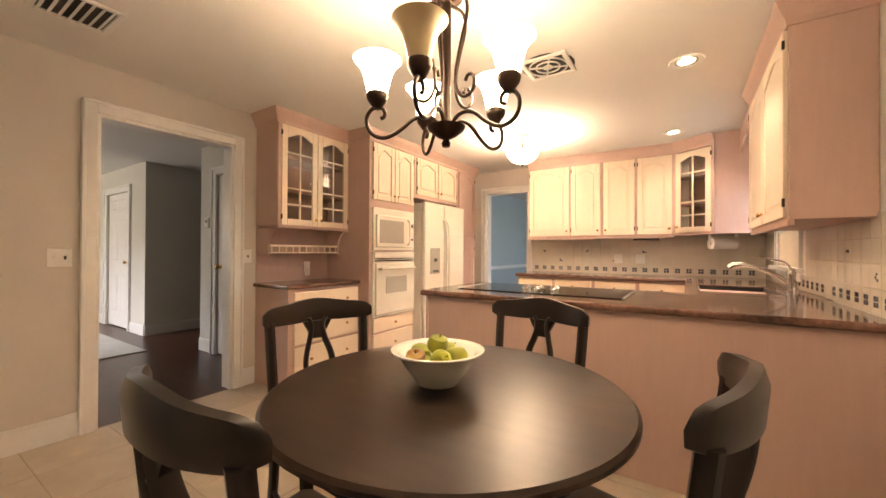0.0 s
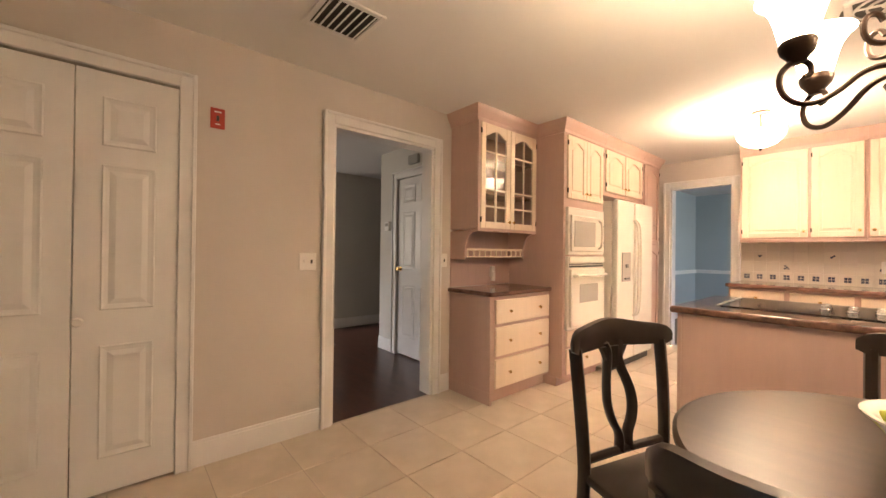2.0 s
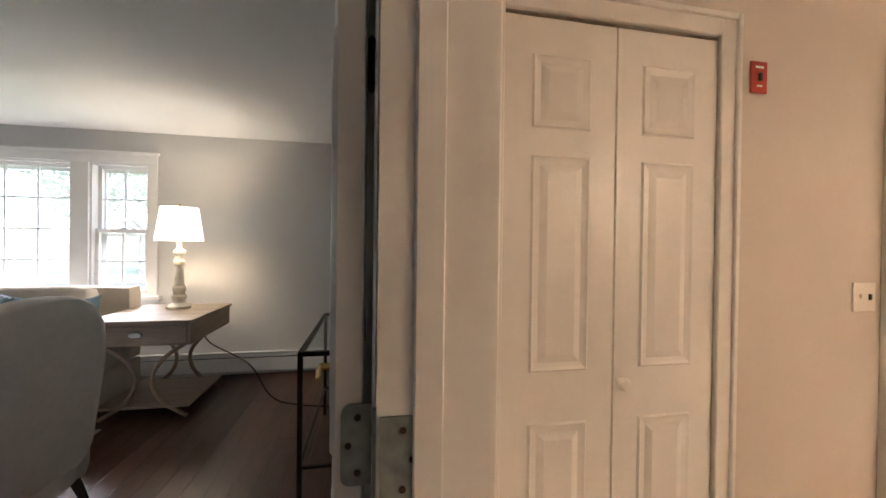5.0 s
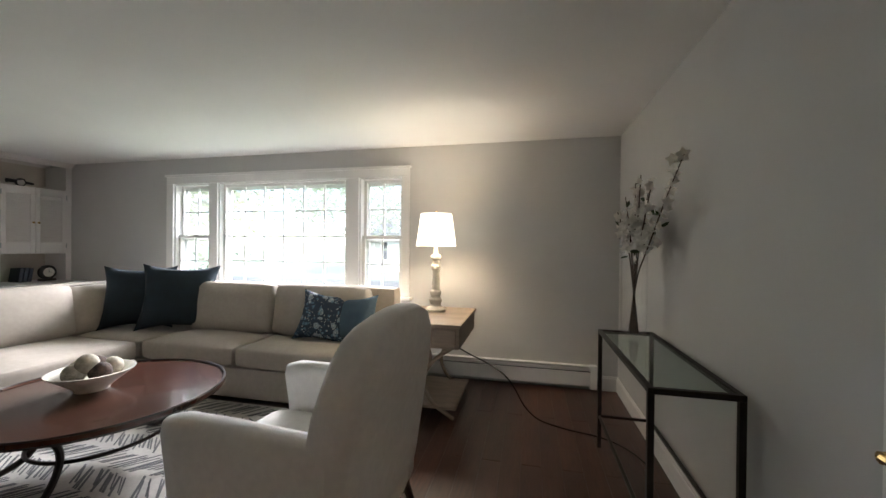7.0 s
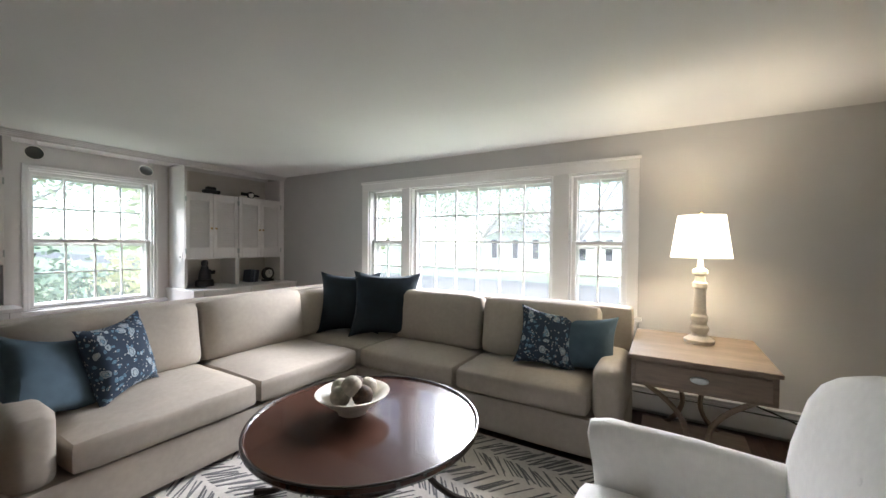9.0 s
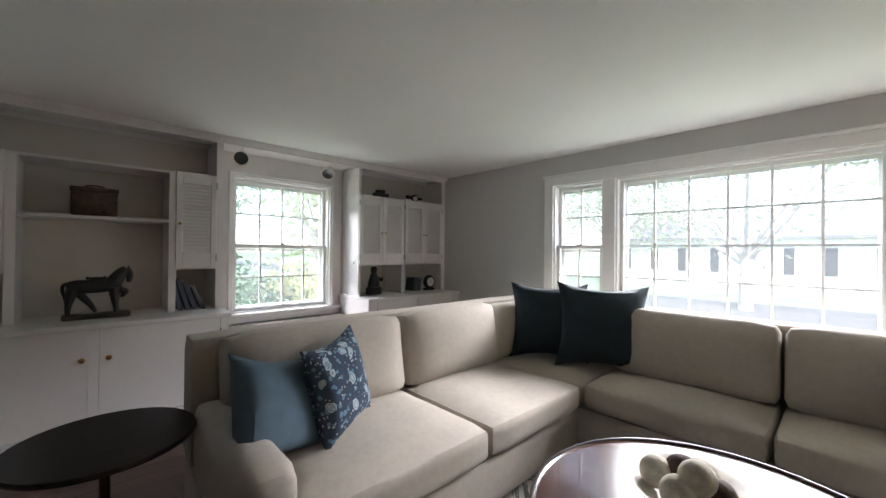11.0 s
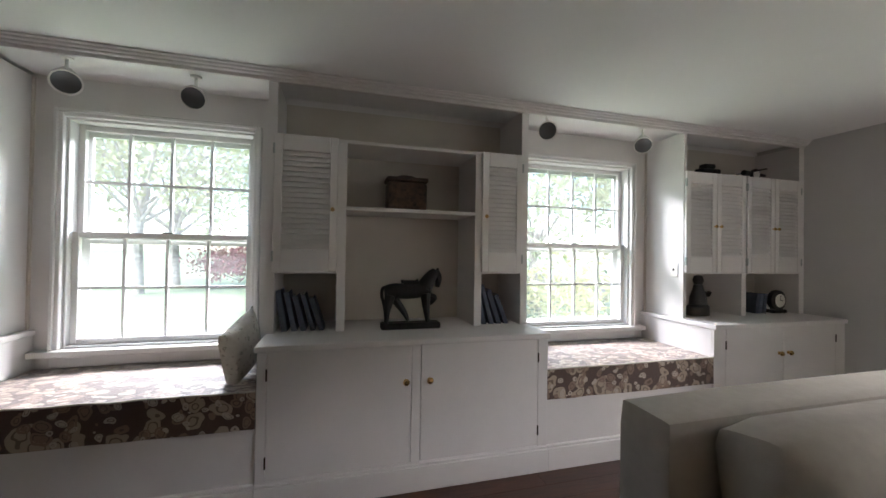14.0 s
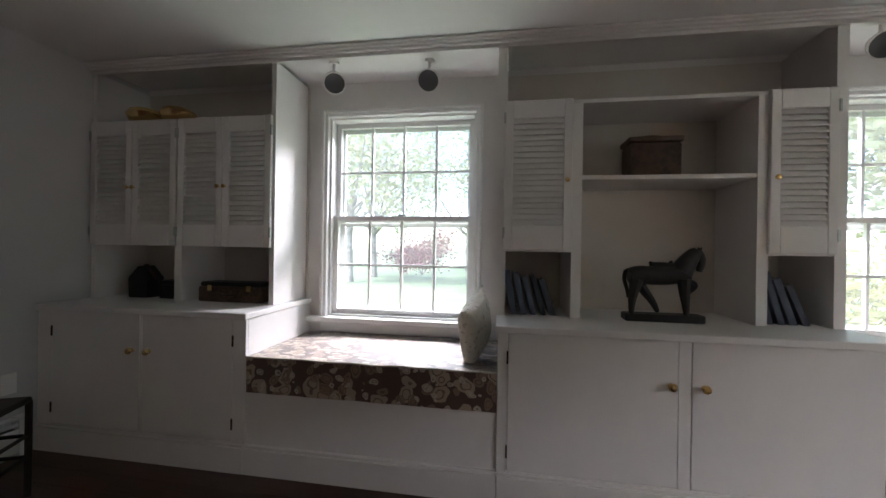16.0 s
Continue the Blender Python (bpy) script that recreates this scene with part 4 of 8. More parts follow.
solid("side_panel", boxes([(0.222, KX1 - 0.002, 4.535, 4.552, 1.375, 2.398)]), M_PICKLED, "pickled wood side panel beside the window", "panel")

# east wall uppers and valance
ue = thing("wall_cupboard", "cream pickled wood wall cupboard with a plain side", "cupboard", pose(0.40, 3.55, 0, 0, 0, -90))
shell(ue, 0, 1.25, 0, 0.298, 1.345, 2.398, M_PICKLED)
cab_door(ue, 0.03, 1.36, 0.585, 0.92, M_PICKLED_LT, 0.05, False, 1)
cab_door(ue, 0.635, 1.36, 0.585, 0.92, M_PICKLED_LT, 0.05, False, -1)
part("light_rail", boxes([(0, 1.25, -0.006, 0.02, 1.315, 1.345)], 0.003), M_PICKLED, ue)
crown(ue, [(0.0, 0.0), (1.25, 0.0), (1.25, 0.298)])
pts = [(3.552, 2.398), (4.533, 2.398)] + [(4.533 - 0.981 * i / 24, 2.19 + 0.05 * abs(math.sin(math.pi * 5 * i / 24)) - 0.03 * math.cos(2 * math.pi * i / 24)) for i in range(25)]
val = solid("window_valance", extrude_poly(pts, 0.02, "yz", 0.42), M_PICKLED, "scalloped pickled wood valance above the sink window", "valance")

# base cabinets and peninsula
def base_run(name, m, w, n, label, depth=0.58):
    b = thing(name, label, "cabinet", m)
    part("body", bevel(boxes([(0, w, 0, depth, 0.10, 0.868), (0, w, 0.06, depth, 0, 0.10)]), 0.002), M_PICKLED, b)
    for i in range(n):
        drawer(b, w * i / n + 0.02, 0.70, w / n - 0.04, 0.145, M_PICKLED_LT)
        cab_door(b, w * i / n + 0.02, 0.13, w / n - 0.04, 0.545, M_PICKLED_LT, 0.04, False, 1, False, hinge=False)
    return b


base_run("base_cabinet", pose(-1.86, 4.50, 0), 1.85, 4, "cream pickled wood base cabinets with drawers")
base_run("base_cabinet", pose(0.02, 4.48, 0, 0, 0, -90), 1.50, 3, "cream pickled wood base cabinets under the sink", 0.66)
pen = thing("peninsula", "pickled pink wood peninsula with plain back panel", "peninsula")
part("body", bevel(boxes([(-1.57, 0.69, 2.045, 2.86, 0.0, 0.868)]), 0.003), M_PICKLED, pen)
part("end_post", boxes([(-1.575, -1.555, 2.04, 2.10, 0, 0.868)], 0.002), M_PICKLED, pen)
ctop = thing("kitchen_countertop", "polished brown granite worktop with rounded edge", "countertop")
part("peninsula_top", bevel(boxes([(-1.61, KX1 - 0.002, 2.01, 2.92, 0.87, 0.908)]), 0.014, 3), M_GRANITE, ctop)
part("side_top", bevel(boxes([(-0.03, 0.06, 2.921, 4.44, 0.87, 0.908), (0.51, KX1 - 0.002, 2.921, 4.44, 0.87, 0.908), (0.06, 0.51, 2.921, 3.12, 0.87, 0.908), (0.06, 0.51, 3.80, 4.44, 0.87, 0.908)]), 0.004, 1), M_GRANITE, ctop)
part("back_top", bevel(boxes([(-1.88, KX1 - 0.002, 4.441, KY1 - 0.002, 0.87, 0.908)]), 0.012, 3), M_GRANITE, ctop)
sink = thing("kitchen_sink", "dark undermount sink set in the granite", "sink")
part("basin", boxes([(0.06, 0.51, 3.12, 3.80, 0.70, 0.71), (0.06, 0.07, 3.12, 3.80, 0.71, 0.90), (0.50, 0.51, 3.12, 3.80, 0.71, 0.90), (0.07, 0.50, 3.12, 3.13, 0.71, 0.90), (0.07, 0.50, 3.79, 3.80, 0.71, 0.90)]), M_DARK, sink)
part("drain", lathe([(0, 0.712), (0.04, 0.712), (0.04, 0.716), (0.0, 0.716)], 16, 0.28, 3.45), M_CHROME, sink, "", True)
fau = thing("kitchen_faucet", "chrome single-lever pull-out kitchen faucet", "faucet", pose(0.58, 3.30, 0.908))
part("base", lathe([(0, 0), (0.034, 0), (0.034, 0.012), (0.026, 0.02), (0.024, 0.12), (0.028, 0.14), (0.02, 0.17), (0, 0.175)], 18), M_CHROME, fau, "", True)
part("spout", tube([(0, 0, 0.06), (-0.07, 0.02, 0.12), (-0.17, 0.04, 0.17), (-0.26, 0.06, 0.19)], (0.016, 0.014), 10, 2), M_CHROME, fau, "", True)
part("spray_head", tube([(-0.25, 0.058, 0.19), (-0.31, 0.07, 0.185), (-0.33, 0.075, 0.165)], (0.020, 0.024), 10, 1), M_CHROME, fau, "", True)
part("lever", tube([(0, 0, 0.16), (-0.02, 0.0, 0.21), (-0.12, 0.02, 0.235), (-0.17, 0.03, 0.25)], (0.009, 0.006), 8, 2), M_CHROME, fau, "", True)
part("soap_dispenser", lathe([(0, 0), (0.016, 0), (0.014, 0.05), (0.007, 0.055), (0.007, 0.08), (0, 0.08)], 12, 0.0, -0.12), M_CHROME, fau, "", True)
cook = thing("cooktop", "black glass cooktop with chrome trim and knobs", "cooktop", pose(-1.42, 2.24, 0.908))
part("glass_top", bevel(boxes([(0, 1.09, 0, 0.56, 0.0, 0.006)]), 0.002), M_COOK, cook)
for q in (-0.015, 1.09):
    part("trim", boxes([(q, q + 0.015, 0, 0.56, 0, 0.010)], 0.002), M_STEEL, cook, "steel end trim")
for i, (kx, ky) in enumerate(((0.42, 0.23), (0.52, 0.20), (0.62, 0.23), (0.42, 0.33), (0.52, 0.30), (0.62, 0.33))):
    part("knob", lathe([(0, 0.034), (0.014, 0.034), (0.017, 0.03), (0.017, 0.02), (0.024, 0.012), (0.024, 0.006), (0, 0.006)], 14, kx, ky), M_CHROME, cook, "chrome control knob", True)

# things on and in the cabinets
solid("under_cabinet_lamp", bevel(boxes([(-0.55, -0.28, 4.80, 4.90, 1.325, 1.345)]), 0.004), M_DARK, "slim dark lamp under the wall cupboard", "lamp")
pt = thing("paper_towel_holder", "white paper towel roll on the wall", "paper towel", pose(0.30, 4.78, 1.28, 0, 90, 30))
part("roll", lathe([(0.02, -0.12), (0.06, -0.12), (0.06, 0.12), (0.02, 0.12), (0.02, -0.12)], 20), M_PLASTICW, pt, "", True)
part("end_disc", lathe([(0, 0.125), (0.066, 0.125), (0.066, 0.135), (0, 0.135)], 20), M_APPL, pt, "", True)
part("bracket", boxes([(-0.11, 0.0, -0.015, 0.015, -0.14, -0.125), (-0.11, 0.0, -0.015, 0.015, 0.136, 0.15), (-0.115, -0.1, -0.015, 0.015, -0.14, 0.15)], 0.002), M_PLASTICW, pt)

# ---- west wall: bifold closet door, switches ----
def raised_door(parent, w, h, t, cols, rows, stile, material, face_y=(0,), name="leaf"):
    """A panelled slab: lower left at the origin, front at y = 0, back at y = t. rows: (z0, z1) of panels."""
    leaf = part(name, bevel(boxes([(0, w, 0, t, 0, h)]), 0.002), material, parent)
    pw = (w - stile * (cols + 1)) / cols
    for c in range(cols):
        x0 = stile + c * (pw + stile)
        for z0, z1 in rows:
            for front in (True, False):
                ys, s = (0.0, -1) if front else (t, 1)
                bm = bm_new()
                steps = [(0.0, 0.0005), (0.006, 0.007), (0.016, 0.004), (0.03, 0.0015), (0.055, 0.009)]
                prev = None
                for ins, off in steps:
                    ring = [bm.verts.new((xx, ys + s * off, zz)) for xx, zz in ((x0 + ins, z0 + ins), (x0 + pw - ins, z0 + ins), (x0 + pw - ins, z1 - ins), (x0 + ins, z1 - ins))]
                    if prev:
                        for k in range(4):
                            bm.faces.new((prev[k], prev[(k + 1) % 4], ring[(k + 1) % 4], ring[k]))
                    prev = ring
                bm.faces.new(prev)
                bmesh.ops.recalc_face_normals(bm, faces=bm.faces)
                part("panel", bm, material, leaf)
    return leaf


ROWS6 = [(0.20, 0.80), (0.98, 1.63), (1.74, 1.94)]
bf = thing("bifold_closet_door", "white six-panel bifold closet door, closed", "door", pose(KX0 + 0.004, -0.996, 0.012, 0, 0, 90))
l1 = raised_door(bf, 0.40, 2.05, 0.03, 1, [(0.17, 0.72), (0.89, 1.60), (1.69, 1.93)], 0.095, M_TRIM)
l2 = raised_door(bf, 0.40, 2.05, 0.03, 1, [(0.17, 0.72), (0.89, 1.60), (1.69, 1.93)], 0.095, M_TRIM)
l2.location.x = 0.405
part("knob", moved(lathe([(0, 0.045), (0.017, 0.043), (0.023, 0.031), (0.015, 0.016), (0.011, 0.0)], 14), pose(0.425, -0.001, 0.845, 90, 0, 0)), M_PLASTICW, bf, "white porcelain knob", True)

sw = thing("light_switch", "white double toggle switch plate on beige wall", "switch", pose(KX0, 0.515, 1.13, 0, 0, 90))
part("plate", bevel(boxes([(-0.057, 0.057, -0.007, 0, -0.058, 0.058)]), 0.003, 2), M_PLASTICW, sw)
part("toggle", boxes([(-0.029, -0.019, -0.016, -0.006, -0.004, 0.014)], 0.002), M_PLASTICW, sw)
part("toggle", boxes([(0.018, 0.030, -0.014, -0.006, -0.012, 0.012)], 0.002), M_DARK, sw, "dark toggle")
sw2 = thing("light_switch", "narrow white single switch plate beside the cupboard", "switch", pose(KX0, 1.70, 1.13, 0, 0, 90))
part("plate", bevel(boxes([(-0.035, 0.035, -0.007, 0, -0.058, 0.058)]), 0.003, 2), M_PLASTICW, sw2)
part("toggle", boxes([(-0.005, 0.005, -0.014, -0.006, -0.012, 0.012)], 0.002), M_DARK, sw2)
rb = thing("fire_alarm_pull", "small red emergency switch plate on the wall", "switch", pose(KX0, -0.012, 1.948, 0, 0, 90))
part("plate", bevel(boxes([(-0.036, 0.036, -0.008, 0, -0.058, 0.058)]), 0.003, 2), M_RED, rb)
part("toggle", boxes([(-0.007, 0.007, -0.016, -0.007, -0.016, 0.014)], 0.002), M_DARK, rb)
part("lettering", boxes([(-0.018, 0.018, -0.0092, -0.008, 0.032, 0.04), (-0.012, 0.012, -0.0092, -0.008, -0.036, -0.03)]), M_PLASTICW, rb, "small pale lettering bars")

# ---- ceiling fittings ----
def vent(name, x, y, label, n=7):
    v = thing(name, label, "vent", pose(x, y, CEIL))
    part("frame", bevel(boxes([(-0.16, 0.16, -0.16, -0.13, -0.012, 0), (-0.16, 0.16, 0.13, 0.16, -0.012, 0), (-0.16, -0.13, -0.13, 0.13, -0.012, 0), (0.13, 0.16, -0.13, 0.13, -0.012, 0)]), 0.003), M_TRIM, v)
    part("backing", boxes([(-0.13, 0.13, -0.13, 0.13, -0.003, -0.001)]), M_DARK, v)
    for i in range(n):
        yy = -0.115 + 0.23 * i / (n - 1)
        part("slat", moved(boxes([(-0.13, 0.13, -0.013, 0.013, -0.001, 0.001)]), pose(0, yy, -0.009, 38, 0, 0)), M_TRIM, v)
    return v


vent("ceiling_vent", -2.61, 0.435, "white louvered ceiling vent")
fan = thing("exhaust_fan_grille", "white square ceiling exhaust fan grille", "vent", pose(-0.78, 2.29, CEIL))
part("plate", bevel(boxes([(-0.15, 0.15, -0.15, -0.12, -0.014, 0), (-0.15, 0.15, 0.12, 0.15, -0.014, 0), (-0.15, -0.12, -0.12, 0.12, -0.014, 0), (0.12, 0.15, -0.12, 0.12, -0.014, 0)]), 0.004), M_TRIM, fan)
part("backing", lathe([(0, -0.002), (0.168, -0.002), (0.168, -0.001), (0, -0.001)], 24), M_DARK, fan)
for r in (0.125, 0.08, 0.03):
    part("ring", lathe([(r - 0.008, -0.014), (r, -0.014), (r, -0.006), (r - 0.008, -0.006), (r - 0.008, -0.014)], 28), M_TRIM, fan)
for k in range(4):
    part("spoke", moved(boxes([(0.0, 0.125, -0.006, 0.006, -0.013, -0.007)]), pose(0, 0, 0, 0, 0, 90 * k + 20)), M_TRIM, fan)


def recessed(x, y):
    r = thing("recessed_light", "white recessed ceiling downlight, lit", "ceiling light", pose(x, y, CEIL), "recessed kitchen lights")
    part("trim_ring", lathe([(0.065, -0.002), (0.095, -0.008), (0.10, -0.001), (0.065, -0.0005)], 28), M_TRIM, r, "", True)
    part("lens", lathe([(0, -0.006), (0.032, -0.006), (0.046, -0.004), (0.046, -0.002), (0, -0.002)], 24), M_LENS, r, "glowing lamp lens", True)
    part("reflector", lathe([(0.046, -0.003), (0.0655, -0.004), (0.0655, -0.0015), (0.046, -0.0015)], 28), M_STEEL, r, "grey metal reflector", True)
    lamp("downlight", "SPOT", look((x, y, CEIL - 0.03), (x, y, 0)), 7.0, WARM, 0.05, angle=125)


for x, y in ((-0.02, 2.695), (-0.13, 4.3), (-1.42, 4.2)):
    recessed(x, y)

dome = thing("dome_ceiling_light", "frosted glass bowl ceiling light, lit", "ceiling light", pose(-1.46, 3.60, CEIL - 0.10))
part("canopy", lathe([(0, 0.10), (0.07, 0.10), (0.065, 0.08), (0.012, 0.07), (0.012, -0.06), (0, -0.06)], 20), M_BRONZE, dome, "", True)
part("bowl", lathe([(0.0, -0.20), (0.04, -0.198), (0.11, -0.17), (0.155, -0.115), (0.165, -0.075), (0.158, -0.075), (0.10, -0.15), (0.0, -0.185)], 32), M_SHADE, dome, "glowing frosted bowl", True)
part("finial", lathe([(0, -0.23), (0.008, -0.225), (0.014, -0.205), (0.0, -0.199)], 12), M_BRONZE, dome, "", True)
for k in range(3):
    a = math.radians(120 * k + 20)
    part("strap", tube([(0.02 * math.cos(a), 0.02 * math.sin(a), -0.03), (0.13 * math.cos(a), 0.13 * math.sin(a), -0.045), (0.168 * math.cos(a), 0.168 * math.sin(a), -0.08)], 0.005, 6, 1), M_BRONZE, dome, "", True)
lamp("dome_bulb", "POINT", pose(-1.46, 3.60, CEIL - 0.20), 30, WARM, 0.07)

# ---- chandelier over the table ----
TX, TY = -0.65, 0.87
CX, CY, CS = -0.738, 0.991, 1.15
chd = thing("chandelier", "bronze scroll-arm chandelier with frosted bell shades, lit", "chandelier", Matrix.Translation((CX, CY, 1.551 - 1.5 * CS)) @ Matrix.Scale(CS, 4))
part("stem", lathe([(0, 1.50), (0.012, 1.503), (0.014, 1.515), (0.009, 1.525), (0.03, 1.535), (0.056, 1.555), (0.06, 1.565), (0.02, 1.575), (0.014, 1.60), (0.014, 1.95), (0.02, 1.955), (0.05, 1.965), (0.058, 2.0), (0.05, 2.03), (0.02, 2.045), (0.008, 2.06), (0, 2.06)], 20), M_BRONZE, chd, "", True)
part("chain", tube([(0, 0, 2.06), (0, 0, 2.215)], 0.007, 8), M_BRONZE, chd)
part("ceiling_canopy", lathe([(0, 2.198), (0.03, 2.203), (0.065, 2.223), (0.07, 2.237), (0, 2.237)], 24), M_BRONZE, chd, "", True)
SHADE = [(r, 1.665 + 0.70 * (z - 1.665)) for r, z in ((0.030, 1.665), (0.034, 1.69), (0.040, 1.73), (0.048, 1.77), (0.064, 1.808), (0.074, 1.818), (0.071, 1.820), (0.061, 1.811), (0.044, 1.77), (0.036, 1.73), (0.030, 1.69), (0.026, 1.668))]
for k, deg in enumerate((213, 143, 70, -4, -76)):
    a = math.radians(deg)
    ca, sa = math.cos(a), math.sin(a)

    def rz(r, z):
        return (r * ca, r * sa, z)
    curve = [rz(0.02, 1.57), rz(0.05, 1.60), rz(0.10, 1.595), rz(0.145, 1.55), rz(0.195, 1.525), rz(0.24, 1.545), rz(0.252, 1.595), rz(0.222, 1.63), rz(0.192, 1.62), rz(0.19, 1.595), rz(0.205, 1.59)]
    arm = part("arm", tube(curve, 0.0062, 8, 2), M_BRONZE, chd, "", True)
    part("upper_scroll", tube([rz(0.02, 1.95), rz(0.07, 1.95), rz(0.08, 1.90), rz(0.05, 1.80), rz(0.03, 1.70), rz(0.055, 1.64), rz(0.10, 1.65), rz(0.105, 1.70), rz(0.08, 1.71), rz(0.07, 1.69)], 0.0055, 6, 2), M_BRONZE, chd, "", True)
    part("socket_cup", lathe([(0, 1.618), (0.012, 1.62), (0.020, 1.632), (0.030, 1.645), (0.034, 1.66), (0.032, 1.668), (0, 1.668)], 16, *rz(0.215, 0)[:2]), M_BRONZE, arm, "", True)
    part("shade", lathe(SHADE, 26, *rz(0.215, 0)[:2]), M_SHADE_OFF if k == 4 else M_BELL, arm, "amber glass bell shade, unlit" if k == 4 else "glowing frosted glass bell shade", True)
    if k != 4:
        bx, by = rz(0.215, 0)[:2]
        lamp("chandelier_bulb", "POINT", pose(CX + CS * bx, CY + CS * by, 1.83), 2.2, WARM, 0.03)

# ---- breakfast table ----
tb = thing("breakfast_table", "round espresso-stained pedestal table", "table", pose(TX, TY, 0))
part("tabletop", lathe([(0, 0.715), (0.50, 0.715), (0.525, 0.722), (0.535, 0.735), (0.545, 0.74), (0.545, 0.752), (0.535, 0.76), (0.0, 0.76)], 72), M_TABLETOP, tb, "", 30)
part("apron", lathe([(0, 0.64), (0.44, 0.64), (0.45, 0.65), (0.45, 0.7145), (0, 0.7145)], 48), M_BLACKWOOD, tb, "", 30)
part("pedestal", lathe([(0, 0.10), (0.10, 0.10), (0.11, 0.16), (0.07, 0.22), (0.055, 0.3), (0.085, 0.42), (0.07, 0.52), (0.10, 0.58), (0.12, 0.64), (0, 0.64)], 24), M_BLACKWOOD, tb, "", True)
for k in range(4):
    a = math.radians(90 * k + 45)
    part("foot", tube([(0.07 * math.cos(a), 0.07 * math.sin(a), 0.17), (0.2 * math.cos(a), 0.2 * math.sin(a), 0.12), (0.3 * math.cos(a), 0.3 * math.sin(a), 0.05), (0.36 * math.cos(a), 0.36 * math.sin(a), 0.028)], (0.045, 0.028), 8, 2), M_BLACKWOOD, tb, "", True)
fb = solid("fruit_bowl", lathe([(0, 0), (0.06, 0), (0.065, 0.012), (0.095, 0.05), (0.118, 0.085), (0.135, 0.093), (0.137, 0.098), (0.128, 0.099), (0.112, 0.09), (0.085, 0.05), (0.05, 0.02), (0, 0.018)], 40), M_CERAMIC, "white ceramic bowl of pears and apples", "bowl", "", "", True, pose(-0.69, 0.872, 0.76) @ Matrix.Scale(1.10, 4))


def pear(name, x, y, z, s, material, label, tilt):
    f = thing(name, label, "fruit", pose(-0.69 + 1.15 * (x + 0.70), 0.872 + 1.15 * (y - 0.90), z - 0.004, tilt[0], tilt[1], tilt[2]), "fruit in the bowl")
    pr = [(0, -0.036), (0.02, -0.034), (0.034, -0.018), (0.036, 0.0), (0.030, 0.018), (0.020, 0.034), (0.013, 0.046), (0.0, 0.05)] if name == "pear" else [(0, -0.028), (0.014, -0.032), (0.032, -0.018), (0.037, 0.002), (0.030, 0.024), (0.014, 0.032), (0.005, 0.026), (0, 0.024)]
    part("flesh", lathe([(r * s, q * s) for r, q in pr], 18), material, f, "", True)
    part("stalk", tube([(0, 0, pr[-1][1] * s - 0.002), (0.003, 0, pr[-1][1] * s + 0.014)], 0.0016, 5), M_TWIG, f)


for nm, x, y, z, ma, lb, ti in (("apple", -0.735, 0.845, 0.845, M_APPLE, "green apple with a red blush", (20, 10, 0)), ("pear", -0.665, 0.865, 0.85, M_PEAR, "yellow-green pear in the bowl", (60, 20, 40)), ("pear", -0.71, 0.945, 0.85, M_PEAR, "yellow-green pear in the bowl", (70, 0, 160)), ("pear", -0.775, 0.92, 0.84, M_PEAR, "yellow-green pear in the bowl", (80, 10, 250)), ("apple", -0.70, 0.90, 0.885, M_PEAR, "yellow-green apple in the bowl", (0, 15, 0)), ("pear", -0.655, 0.93, 0.845, M_PEAR, "yellow-green pear in the bowl", (75, 0, -60)), ("apple", -0.70, 0.87, 0.825, M_PEAR, "small green apple in the bowl", (0, 0, 0))):
    pear(nm, x, y, z, 0.95, ma, lb, ti)

